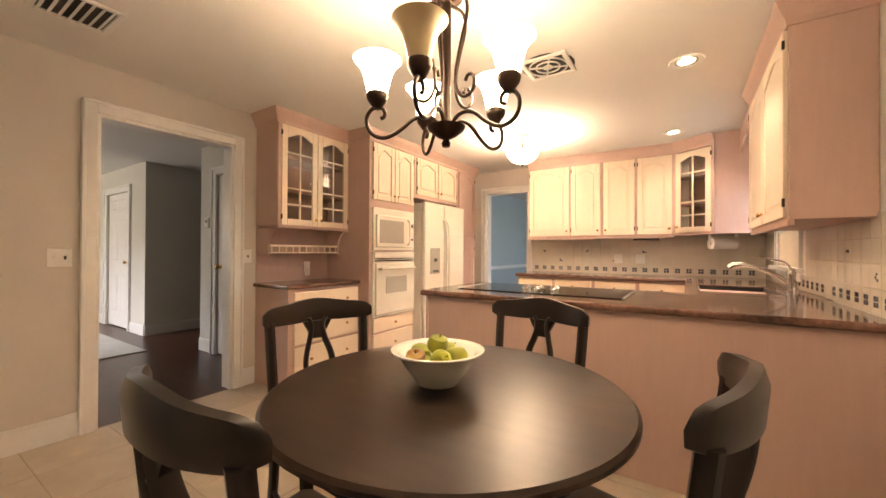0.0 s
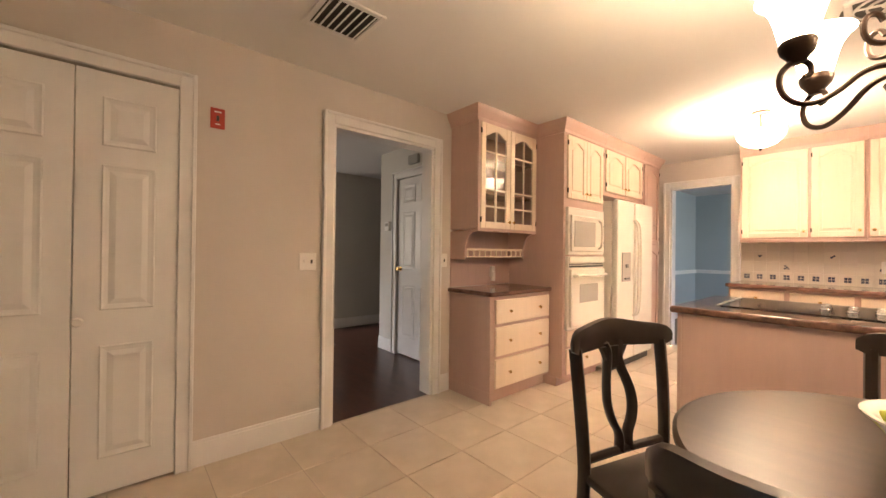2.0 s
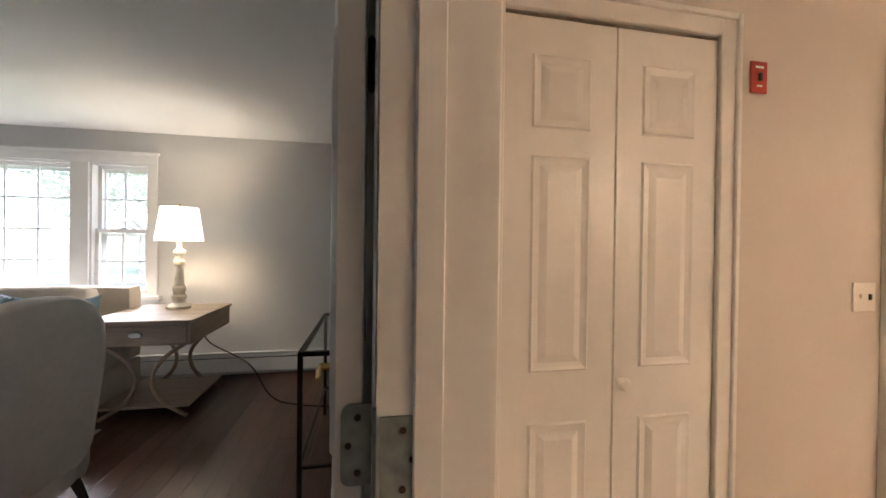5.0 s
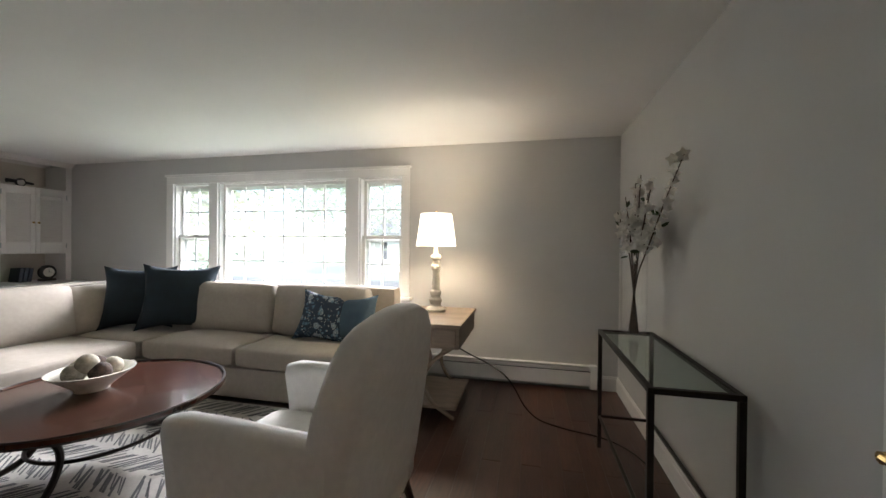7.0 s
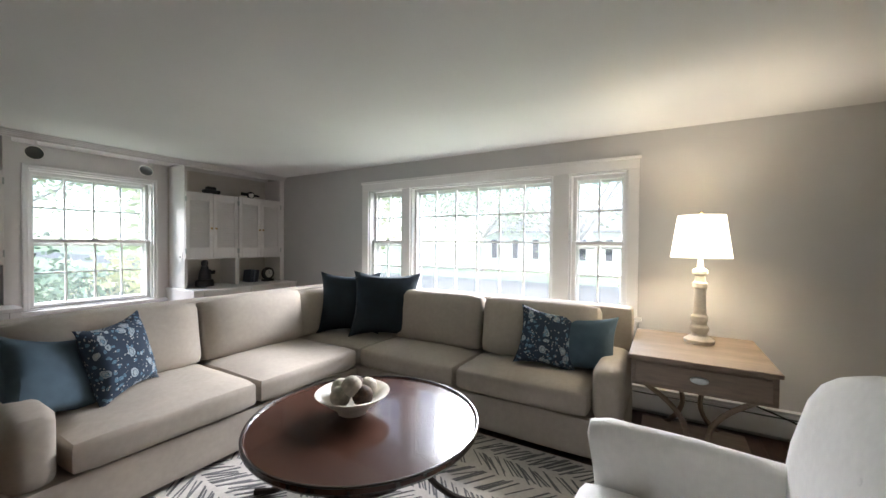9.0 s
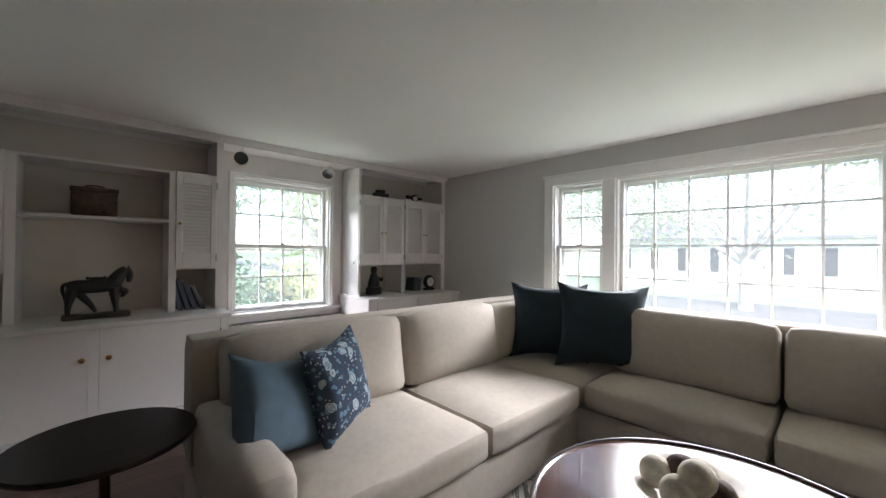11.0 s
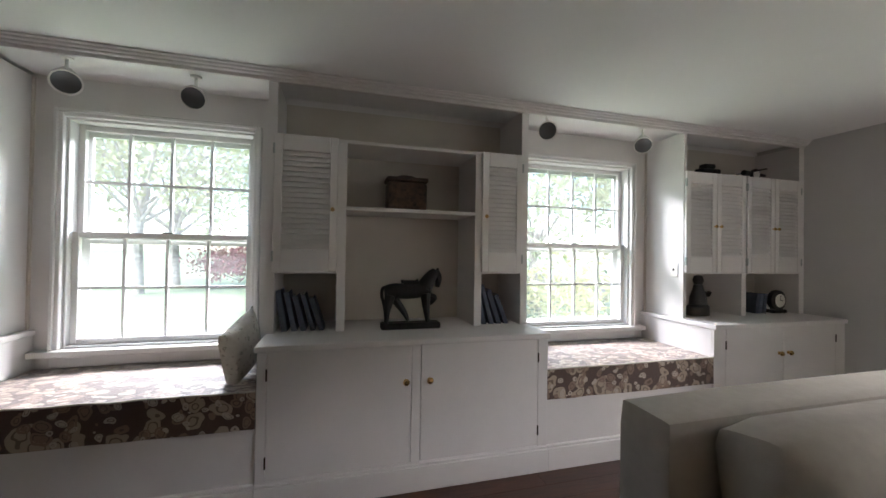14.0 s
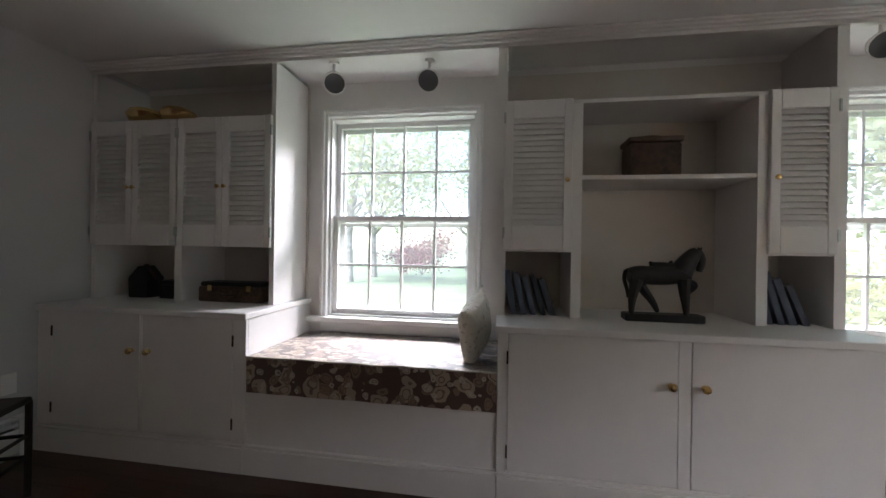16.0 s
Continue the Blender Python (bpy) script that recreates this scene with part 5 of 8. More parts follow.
# ---- chairs ----
def chair(m):
    """Faces local -y; the back stands at local y = 0."""
    c = thing("dining_chair", "black wooden dining chair with pierced splat back", "chair", m, "chairs round the breakfast table")
    n = 24
    def back(u):
        return 0.075 * (1 - (2 * u - 1) ** 2)
    bm = bm_new()
    prev = None
    for i in range(n + 1):
        u = i / n
        x = -0.225 + 0.45 * u
        hgt = 0.055 + 0.018 * math.sin(math.pi * u) ** 2
        droop = 0.02 * abs(2 * u - 1) ** 3
        zc = 0.935 - droop + 0.004 * math.cos(4 * math.pi * u)
        y = -0.01 + back(u)
        e = min(i, n - i) / 3
        k = 1.0 if e >= 1 else 0.5 + 0.5 * math.sqrt(1 - (1 - e) ** 2)
        ring = [bm.verts.new((x, y + dy * k, zc + dz * k)) for dy, dz in ((-0.018, -hgt * 0.75), (-0.02, hgt * 0.3), (-0.012, hgt * 0.72), (0.012, hgt * 0.72), (0.022, hgt * 0.2), (0.016, -hgt * 0.75))]
        if prev:
            for q in range(6):
                bm.faces.new((prev[q], prev[(q + 1) % 6], ring[(q + 1) % 6], ring[q]))
        else:
            bm.faces.new(ring[::-1])
        prev = ring
    bm.faces.new(prev)
    bmesh.ops.recalc_face_normals(bm, faces=bm.faces)
    part("top_rail", bm, M_BLACKWOOD, c, "", 50)
    for s in (-1, 1):
        part("back_post", tube([(s * 0.195, 0.012, 0.90), (s * 0.192, -0.005, 0.75), (s * 0.185, -0.02, 0.55), (s * 0.18, -0.02, 0.44), (s * 0.178, 0.0, 0.2), (s * 0.178, 0.05, 0.0)], (0.019, 0.018), 8, 2, None, 1.2), M_BLACKWOOD, c, "", True)
        part("front_leg", tube([(s * 0.19, -0.40, 0.43), (s * 0.19, -0.40, 0.2), (s * 0.188, -0.40, 0.0)], (0.022, 0.015), 8, 1), M_BLACKWOOD, c, "", True)
        part("side_stretcher", tube([(s * 0.188, -0.39, 0.16), (s * 0.178, 0.01, 0.16)], 0.010, 6), M_BLACKWOOD, c)
    sp = []
    for s in (-1, 1):
        sp.append(tube([(s * 0.035, 0.052, 0.90), (s * 0.018, 0.05, 0.865), (s * 0.03, 0.042, 0.80), (s * 0.052, 0.022, 0.73), (s * 0.058, 0.01, 0.67), (s * 0.045, 0.0, 0.61), (s * 0.016, -0.005, 0.56), (s * 0.022, -0.008, 0.50)], 0.023, 8, 2, None, 0.45))
    sp.append(moved(extrude_poly([(-0.06, 0.885), (0.06, 0.885), (0.034, 0.83), (0.02, 0.80), (-0.02, 0.80), (-0.034, 0.83)], 0.02, "xz", 0.036), pose(0, 0, 0)))
    part("splat", join(*sp), M_BLACKWOOD, c, "", True)
    part("lower_rail", tube([(-0.182, -0.018, 0.505), (0, -0.005, 0.50), (0.182, -0.018, 0.505)], 0.016, 8, 2), M_BLACKWOOD, c, "", True)
    part("seat", bevel(extrude_poly([(-0.185, -0.005), (0.185, -0.005), (0.215, -0.40), (0.19, -0.425), (-0.19, -0.425), (-0.215, -0.40)], 0.035, "xy", 0.43), 0.010, 2), M_BLACKWOOD, c, "", True)
    return c


def facing(x, y, tx, ty):
    a = math.degrees(math.atan2(ty - y, tx - x)) + 90
    return pose(x, y, 0, 0, 0, a)


WIDE = Matrix.Diagonal((1.14, 1, 0.965, 1))
c0 = chair(pose(-1.437, 1.015, 0, 0, 0, 74) @ WIDE)
for x, y, turn in ((-0.613, 1.607, -13), (-0.79, 0.19, 177), (0.035, 0.835, -98)):
    copy_thing(c0, pose(x, y, 0, 0, 0, turn))

# ---- hall and dining things ----
hd = thing("closet_door", "white six-panel hall closet door, closed", "door", pose(-4.498, 2.05, 0.015))
raised_door(hd, 0.766, 2.02, 0.04, 2, ROWS6, 0.10, M_TRIM)
part("door_knob", lathe([(0, 0.06), (0.02, 0.058), (0.027, 0.045), (0.018, 0.03), (0.011, 0.02), (0.011, 0.006), (0.028, 0.004), (0.028, 0)], 16), M_BRASS, hd, "brass door knob", True, pose(0.06, -0.001, 0.98, 90, 0, 0))
for z in (0.25, 1.05, 1.82):
    part("hinge", boxes([(0.755, 0.772, -0.012, -0.001, z - 0.045, z + 0.045)], 0.002), M_BRONZE, hd, "dark hinge")
fd = thing("front_door", "white panelled front door, closed", "door", pose(-7.716, 1.97, 0.015))
raised_door(fd, 0.872, 2.02, 0.045, 2, ROWS6, 0.11, M_TRIM)
part("door_knob", lathe([(0, 0.06), (0.02, 0.058), (0.027, 0.045), (0.018, 0.03), (0.011, 0.02), (0.011, 0.006), (0.028, 0.004), (0.028, 0)], 16), M_BRASS, fd, "brass door knob", True, pose(0.80, -0.001, 0.98, 90, 0, 0))
th = thing("thermostat", "small white wall thermostat", "thermostat", pose(-4.70, 2.04, 1.50))
part("case", bevel(boxes([(-0.05, 0.05, -0.025, 0, -0.055, 0.055)]), 0.006, 2), M_PLASTICW, th)
part("display", boxes([(-0.03, 0.03, -0.027, -0.0245, 0.0, 0.035)]), M_APPLGREY, th)
solid("door_chime", bevel(boxes([(-4.25, -4.08, 2.0, 2.039, 2.17, 2.27)]), 0.006, 2), M_APPLGREY, "small grey door chime above the closet door", "chime")
solid("hall_rug", bevel(boxes([(-6.9, -5.3, 0.3, 1.66, -0.002, 0.010)]), 0.004), M_RUGLIGHT, "pale grey flat hall rug", "rug")
dc = thing("upholstered_chair", "dark blue upholstered chair in the dining room", "chair", pose(-1.55, 7.2, 0))
part("seat", bevel(boxes([(-0.25, 0.25, -0.25, 0.25, 0.42, 0.50)]), 0.03, 3), M_NAVY, dc)
part("backrest", bevel(boxes([(0.19, 0.26, -0.24, 0.24, 0.50, 0.93)]), 0.03, 3), M_NAVY, dc)
for sx in (-1, 1):
    for sy in (-1, 1):
        part("leg", tube([(sx * 0.21, sy * 0.21, 0.42), (sx * 0.22, sy * 0.22, 0.0)], (0.02, 0.013), 8), M_BLACKWOOD, dc)
# ---- living room ----
# hinged door, standing open into the room
dr = thing("panelled_door", "white panelled door, standing open, with brass lever", "door", pose(-2.583, LY1 - 0.016, 0.012, 0, 0, 184.5))
lf = raised_door(dr, 0.80, 2.03, 0.035, 2, ROWS6, 0.11, M_TRIM)
lf.location = (0.012, -0.0, 0)
lev = part("lever_handle", join(lathe([(0, 0), (0.026, 0), (0.026, 0.008), (0.012, 0.012), (0.012, 0.05), (0, 0.05)], 14), tube([(0, 0, 0.045), (-0.03, 0, 0.05), (-0.10, 0.004, 0.048)], (0.010, 0.008), 8, 1)), M_BRASS, dr, "brass lever handle", True, pose(0.755, -0.002, 0.92, 90, 0, 0))
lev2 = part("lever_handle", join(lathe([(0, 0), (0.026, 0), (0.026, 0.008), (0.012, 0.012), (0.012, 0.05), (0, 0.05)], 14), tube([(0, 0, 0.045), (-0.03, 0, 0.05), (-0.10, 0.004, 0.048)], (0.010, 0.008), 8, 1)), M_BRASS, dr, "brass lever handle", True, pose(0.755, 0.037, 0.92, -90, 0, 0))


def leaf_outline(w, h, r=0.012):
    pts = [(0.0, -h / 2), (0.0, h / 2)]
    for cx_, cz_, a0 in ((w - r, h / 2 - r, 90), (w - r, -h / 2 + r, 0)):
        pts += [(cx_ + r * math.cos(math.radians(a0 - 18 * i)), cz_ + r * math.sin(math.radians(a0 - 18 * i))) for i in range(6)]
    return pts


def hinge(z):
    """Butt hinge standing open: one leaf on the jamb, one on the door's edge, both facing the doorway."""
    hm = dr.matrix_basis.inverted() @ pose(-2.568, LY1 + 0.003, z)
    h = part("hinge", lathe([(0, -0.054), (0.0085, -0.052), (0.0085, -0.018), (0.0072, -0.017), (0.0085, -0.016), (0.0085, 0.016), (0.0072, 0.017), (0.0085, 0.018), (0.0085, 0.052), (0, 0.054)], 12), M_HINGE, dr, "worn steel butt hinge", True, hm)
    for s, w, x in ((-1, 0.046, -0.0225), (1, 0.046, 0.0185)):
        m = pose(x, 0, 0)
        part("leaf", extrude_poly([(s * a_, b_) for a_, b_ in leaf_outline(w, 0.10)], 0.003, "yz", 0.0), M_HINGE, h, "", False, m)
        for z1 in (-0.034, 0.0, 0.034):
            part("screw", lathe([(0, 0), (0.0042, 0), (0.0042, 0.001), (0, 0.0016)], 8), M_BRONZE, h, "", False, m @ pose(0.003, s * (0.026 + (0 if z1 else 0.011)), z1, 0, 90, 0))


# built-in wall units
YF, YB, YBASE, CT = -8.11, LY0, -7.83, 0.842


def louver_door(parent, x0, x1, z0, z1, knob_x, y=YF):
    """A louvered cupboard leaf facing +y."""
    fw = 0.045
    d = part("louvered_door", bevel(boxes([(x0, x0 + fw, y, y + 0.022, z0, z1), (x1 - fw, x1, y, y + 0.022, z0, z1), (x0 + fw, x1 - fw, y, y + 0.022, z0, z0 + 0.13), (x0 + fw, x1 - fw, y, y + 0.022, z1 - 0.095, z1)]), 0.003), M_BUILT, parent)
    n = 19
    for i in range(n):
        z = z0 + 0.13 + (i + 0.5) * (z1 - z0 - 0.225) / n
        part("slat", moved(boxes([(x0 + fw - 0.002, x1 - fw + 0.002, -0.0165, 0.0165, -0.0022, 0.0022)]), pose(0, y + 0.010, z, -58, 0, 0)), M_BUILT, d)
    part("knob", moved(lathe([(0, 0.026), (0.011, 0.024), (0.013, 0.017), (0.006, 0.006), (0.006, 0)], 10), pose(knob_x, y + 0.022, (z0 + z1) / 2 - 0.03, -90, 0, 0)), M_BRASS, d, "small brass knob", True)
    hx = x0 if knob_x > (x0 + x1) / 2 else x1
    for hz in (z0 + 0.09, z1 - 0.09):
        part("hinge", boxes([(hx - 0.006, hx + 0.006, y + 0.012, y + 0.027, hz - 0.03, hz + 0.03)], 0.002), M_STEEL, d, "worn metal hinge")
    return d


def base_door(parent, x0, x1, knob_x, y=YBASE):
    d = part("base_door", bevel(boxes([(x0 + 0.003, x1 - 0.003, y - 0.019, y + 0.001, 0.158, CT - 0.033)]), 0.002), M_BUILT, parent)
    part("knob", moved(lathe([(0, 0.034), (0.014, 0.032), (0.019, 0.022), (0.010, 0.008), (0.013, 0)], 14), pose(knob_x, y + 0.001, 0.608, -90, 0, 0)), M_BRASS, d, "round brass knob", True)
    hx = x0 if knob_x > (x0 + x1) / 2 else x1
    for hz in (0.25, CT - 0.15):
        part("hinge", boxes([(hx - 0.004, hx + 0.004, y - 0.004, y + 0.006, hz - 0.03, hz + 0.03)], 0.001), M_BRONZE, d, "small dark hinge")


def unit(name, x0, x1, label, left_end, right_end, doors):
    """The shell of a built-in unit from x0 to x1; base, top, posts, back."""
    u = thing(name, label, "built-in cabinet")
    part("base", bevel(boxes([(x0, x1, YB + 0.002, YBASE - 0.02, 0.0, CT - 0.035)]), 0.002), M_BUILT, u)
    at, stiles = x0, []
    for a, b in doors:
        stiles.append((at, a, YBASE - 0.02, YBASE, 0.154, CT - 0.0335))
        at = b
    stiles.append((at, x1, YBASE - 0.02, YBASE, 0.154, CT - 0.0335))
    part("face_frame", bevel(boxes(stiles + [(x0, x1, YBASE - 0.02, YBASE, 0.0, 0.154)]), 0.001), M_BUILT, u)
    part("top", bevel(boxes([(x0 - 0.012 * left_end, x1 + 0.012 * right_end, YB + 0.002, YBASE + 0.022, CT - 0.033, CT)]), 0.004), M_BUILT, u)
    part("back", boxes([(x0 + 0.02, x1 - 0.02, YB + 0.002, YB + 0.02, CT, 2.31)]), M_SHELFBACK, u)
    part("skirting", bevel(boxes([(x0, x1, YBASE + 0.001, YBASE + 0.018, 0.0, 0.135), (x0, x1, YBASE + 0.001, YBASE + 0.011, 0.135, 0.152)]), 0.003), M_BUILT, u)
    return u


# east unit
ux0, ux1 = -0.506, LX1 - 0.002
u3 = unit("built_in_cabinet", ux0 - 0.03, ux1, "white built-in cupboard with louvered doors and open cubbies", 1, 0, [(-0.46, 0.10), (0.11, 0.70)])
for q in ((ux0, ux0 + 0.03, YB + 0.002, YF, CT, 2.31), (ux1 - 0.03, ux1, YB + 0.002, YF, CT, 2.31),):
    part("side", boxes([q]), M_BUILT, u3)
for q in ((ux0 + 0.03, ux1 - 0.03, YB + 0.02, YF - 0.001, 1.19, 1.21), (ux0 + 0.03, ux1 - 0.03, YB + 0.02, YF - 0.001, 1.965, 1.985),):
    part("shelf", bevel(boxes([q]), 0.002), M_BUILT, u3)
for q in ((0.125, 0.175, YB + 0.02, YF, CT, 1.19),):
    part("divider", boxes([q]), M_BUILT, u3)
for q in ((ux0 + 0.03, ux1 - 0.03, YF - 0.03, YF - 0.02, 1.21, 1.965),):
    part("cupboard_back", boxes([q]), M_BUILT, u3)
for a, b, k in ((-0.49, -0.168, -0.19), (-0.166, 0.146, -0.145), (0.158, 0.476, 0.455), (0.478, 0.79, 0.50)):
    louver_door(u3, a, b, 1.19, 1.985, k)
base_door(u3, -0.46, 0.10, 0.05)
base_door(u3, 0.11, 0.70, 0.16)
# centre unit
cx0, cx1 = -3.49, -1.83
u2 = unit("built_in_cabinet", cx0, cx1 - 0.02, "white built-in bookcase with louvered doors and deep base", 1, 1, [(-3.425, -2.69), (-2.64, -1.895)])
for q in ((cx0, cx0 + 0.05, YB + 0.002, YF, CT, 2.31), (cx1 - 0.05, cx1, YB + 0.002, YF, CT, 2.31),):
    part("side", boxes([q]), M_BUILT, u2)
for q in ((-2.275, -2.225, YB + 0.02, YF, CT, 2.0), (-3.155, -3.105, YB + 0.02, YF, CT, 2.0),):
    part("divider", boxes([q]), M_BUILT, u2)
for q in ((cx0 + 0.05, cx1 - 0.05, YB + 0.02, YF + 0.001, 1.98, 2.0), (-3.105, -2.275, YB + 0.02, YF - 0.005, 1.575, 1.598), (cx0 + 0.05, -3.155, YB + 0.02, YF - 0.001, 1.19, 1.21), (-2.225, cx1 - 0.05, YB + 0.02, YF - 0.001, 1.19, 1.21),):
    part("shelf", bevel(boxes([q]), 0.002), M_BUILT, u2)
for q in ((cx0 + 0.05, -3.155, YF - 0.03, YF - 0.02, 1.21, 1.98), (-2.225, cx1 - 0.05, YF - 0.03, YF - 0.02, 1.21, 1.98),):
    part("cupboard_back", boxes([q]), M_BUILT, u2)
louver_door(u2, -2.222, -1.868, 1.20, 2.0, -2.195)
louver_door(u2, -3.44, -3.148, 1.20, 2.0, -3.172)
base_door(u2, -2.64, -1.895, -2.607)
base_door(u2, -3.425, -2.69, -2.742)
# west unit
ax0, ax1 = LX0 + 0.002, -4.85
u1 = unit("built_in_cabinet", ax0, ax1 + 0.03, "white built-in cupboard with louvered doors and open cubbies", 0, 1, [(-6.08, -5.505), (-5.495, -4.93)])
for q in ((ax1 - 0.03, ax1, YB + 0.002, YF, CT, 2.31), (ax0, ax0 + 0.06, YB + 0.002, YF, CT, 2.31),):
    part("side", boxes([q]), M_BUILT, u1)
for q in ((ax0 + 0.06, ax1 - 0.03, YB + 0.02, YF - 0.001, 1.19, 1.21), (ax0 + 0.06, ax1 - 0.03, YB + 0.02, YF - 0.001, 1.98, 2.0),):
    part("shelf", bevel(boxes([q]), 0.002), M_BUILT, u1)
for q in ((-5.51, -5.46, YB + 0.02, YF, CT, 1.19),):
    part("divider", boxes([q]), M_BUILT, u1)
for q in ((ax0 + 0.06, ax1 - 0.03, YF - 0.03, YF - 0.02, 1.21, 1.98),):
    part("cupboard_back", boxes([q]), M_BUILT, u1)
for a, b, k in ((-5.165, -4.855, -5.14), (-5.48, -5.169, -5.195), (-5.805, -5.496, -5.78), (-6.12, -5.809, -5.83)):
    louver_door(u1, a, b, 1.20, 2.0, k)
base_door(u1, -5.495, -4.93, -5.455)
base_door(u1, -6.08, -5.505, -5.55)
# header beam and crown along the top
solid("trim_header", bevel(boxes([(LX0 + 0.001, LX1 - 0.001, YF - 0.02, YF + 0.012, 2.30, CEIL_L - 0.002)]), 0.003), M_BUILT, "white painted header beam over the built-ins", "trim", "structure")
cm = bm_new()
for i, (o, z0, z1) in enumerate(((0.022, 2.318, CEIL_L - 0.002), (0.036, 2.332, CEIL_L - 0.002), (0.05, 2.346, CEIL_L - 0.002))):
    box(cm, LX0 + 0.001, LX1 - 0.001, YF + 0.012, YF + 0.012 + o, z0, z1)
solid("trim_crown", bevel(cm, 0.006, 2), M_BUILT, "white painted crown moulding", "trim", "structure")
for i, (x0, x1) in enumerate(((-4.85, -3.49), (-1.83, -0.506))):
    solid("soffit_%d" % (i + 1), boxes([(x0, x1, YB + 0.001, YF - 0.021, 2.33, CEIL_L - 0.002)]), M_BUILT, "white soffit over the window seat", "soffit", "structure")


def seat(x0, x1, zlift, label):
    s = thing("storage_bench", "white boxed storage bench below the window", "bench")
    part("seat_box", bevel(boxes([(x0, x1, YB + 0.002, YBASE - 0.012, 0.0, 0.425)]), 0.003), M_BUILT, s)
    part("skirting", bevel(boxes([(x0, x1, YBASE - 0.011, YBASE + 0.017, 0.0, 0.135), (x0, x1, YBASE - 0.011, YBASE + 0.010, 0.135, 0.152)]), 0.003), M_BUILT, s)
    c = thing("seat_cushion", label, "cushion", pose((x0 + x1) / 2, (YB + YBASE) / 2 + 0.005, 0.426))
    w, d, h = x1 - x0 - 0.006, YBASE - YB - 0.01, 0.185
    bm = bm_new()
    nx, ny = 28, 10
    top = [[bm.verts.new((-w / 2 + w * i / nx, -d / 2 + d * j / ny, h + 0.012 * math.sin(math.pi * i / nx) * math.sin(math.pi * j / ny) + 0.006 * noise.noise(Vector((i * 0.35, j * 0.6, x0))))) for j in range(ny + 1)] for i in range(nx + 1)]
    bot = [[bm.verts.new((-w / 2 + w * i / nx, -d / 2 + d * j / ny + (0.012 * noise.noise(Vector((i * 0.3, 5, x0))) if j == ny else 0), 0)) for j in (0, ny)] for i in range(nx + 1)]
    for i in range(nx):
        for j in range(ny):
            bm.faces.new((top[i][j], top[i + 1][j], top[i + 1][j + 1], top[i][j + 1]))
        bm.faces.new((bot[i][1], bot[i + 1][1], top[i + 1][ny], top[i][ny]))
        bm.faces.new((bot[i][0], top[i][0], top[i + 1][0], bot[i + 1][0]))
        bm.faces.new((bot[i][0], bot[i + 1][0], bot[i + 1][1], bot[i][1]))
    for i in (0, nx):
        bm.faces.new([bot[i][0], bot[i][1]] + [top[i][j] for j in range(ny, -1, -1)])
    bmesh.ops.recalc_face_normals(bm, faces=bm.faces)
    part("cover", bm, M_FLORALBROWN, c, "brown cover printed with flowers", 60)
    pts = [(-w / 2 + w * i / nx, d / 2 + 0.004, h + 0.004 + 0.006 * noise.noise(Vector((i * 0.35, ny * 0.6, x0)))) for i in range(nx + 1)]
    part("piping", tube(pts, 0.005, 6), M_FLORALWHITE, c, "pale corded piping", True)


seat(-1.849, -0.537, 0, "brown floral box cushion on the window seat")
seat(-4.819, -3.491, 0, "brown floral box cushion on the window seat")


def pillow(w, h, t, n=14, puff=1.0, seed=0.0):
    """A stuffed pillow standing in the xz plane, its base at z = 0, pinched at the corners."""
    bm = bm_new()
    f, b = [], []
    for i in range(n + 1):
        rf, rb = [], []
        for j in range(n + 1):
            u, v = 2 * i / n - 1, 2 * j / n - 1
            pin = 1 - 0.17 * (1 - abs(u) ** 2) * abs(v) ** 3
            pin2 = 1 - 0.15 * (1 - abs(v) ** 2) * abs(u) ** 3
            th = t / 2 * ((1 - u ** 2) * (1 - v ** 2)) ** 0.42 + 0.004
            th *= 1 + 0.10 * noise.noise(Vector((u * 2.1 + seed, v * 2.1, seed)))
            x, z = u * w / 2 * pin2, (v * h / 2) * pin + h / 2
            rf.append(bm.verts.new((x, -th, z)))
            rb.append(bm.verts.new((x, th, z)))
        f.append(rf)
        b.append(rb)
    for i in range(n):
        for j in range(n):
            bm.faces.new((f[i][j], f[i + 1][j], f[i + 1][j + 1], f[i][j + 1]))
            bm.faces.new((b[i][j], b[i][j + 1], b[i + 1][j + 1], b[i + 1][j]))
    for i in range(n):
        bm.faces.new((f[i][0], b[i][0], b[i + 1][0], f[i + 1][0]))
        bm.faces.new((f[i][n], f[i + 1][n], b[i + 1][n], b[i][n]))
        bm.faces.new((f[0][i], f[0][i + 1], b[0][i + 1], b[0][i]))
        bm.faces.new((f[n][i], b[n][i], b[n][i + 1], f[n][i + 1]))
    bmesh.ops.recalc_face_normals(bm, faces=bm.faces)
    return bm


solid("throw_pillow", pillow(0.34, 0.34, 0.13, seed=3), M_FLORALWHITE, "small white printed pillow on the window seat", "pillow", "", "", True, pose(-1.74, -8.12, 0.622, 0, 18, 75))

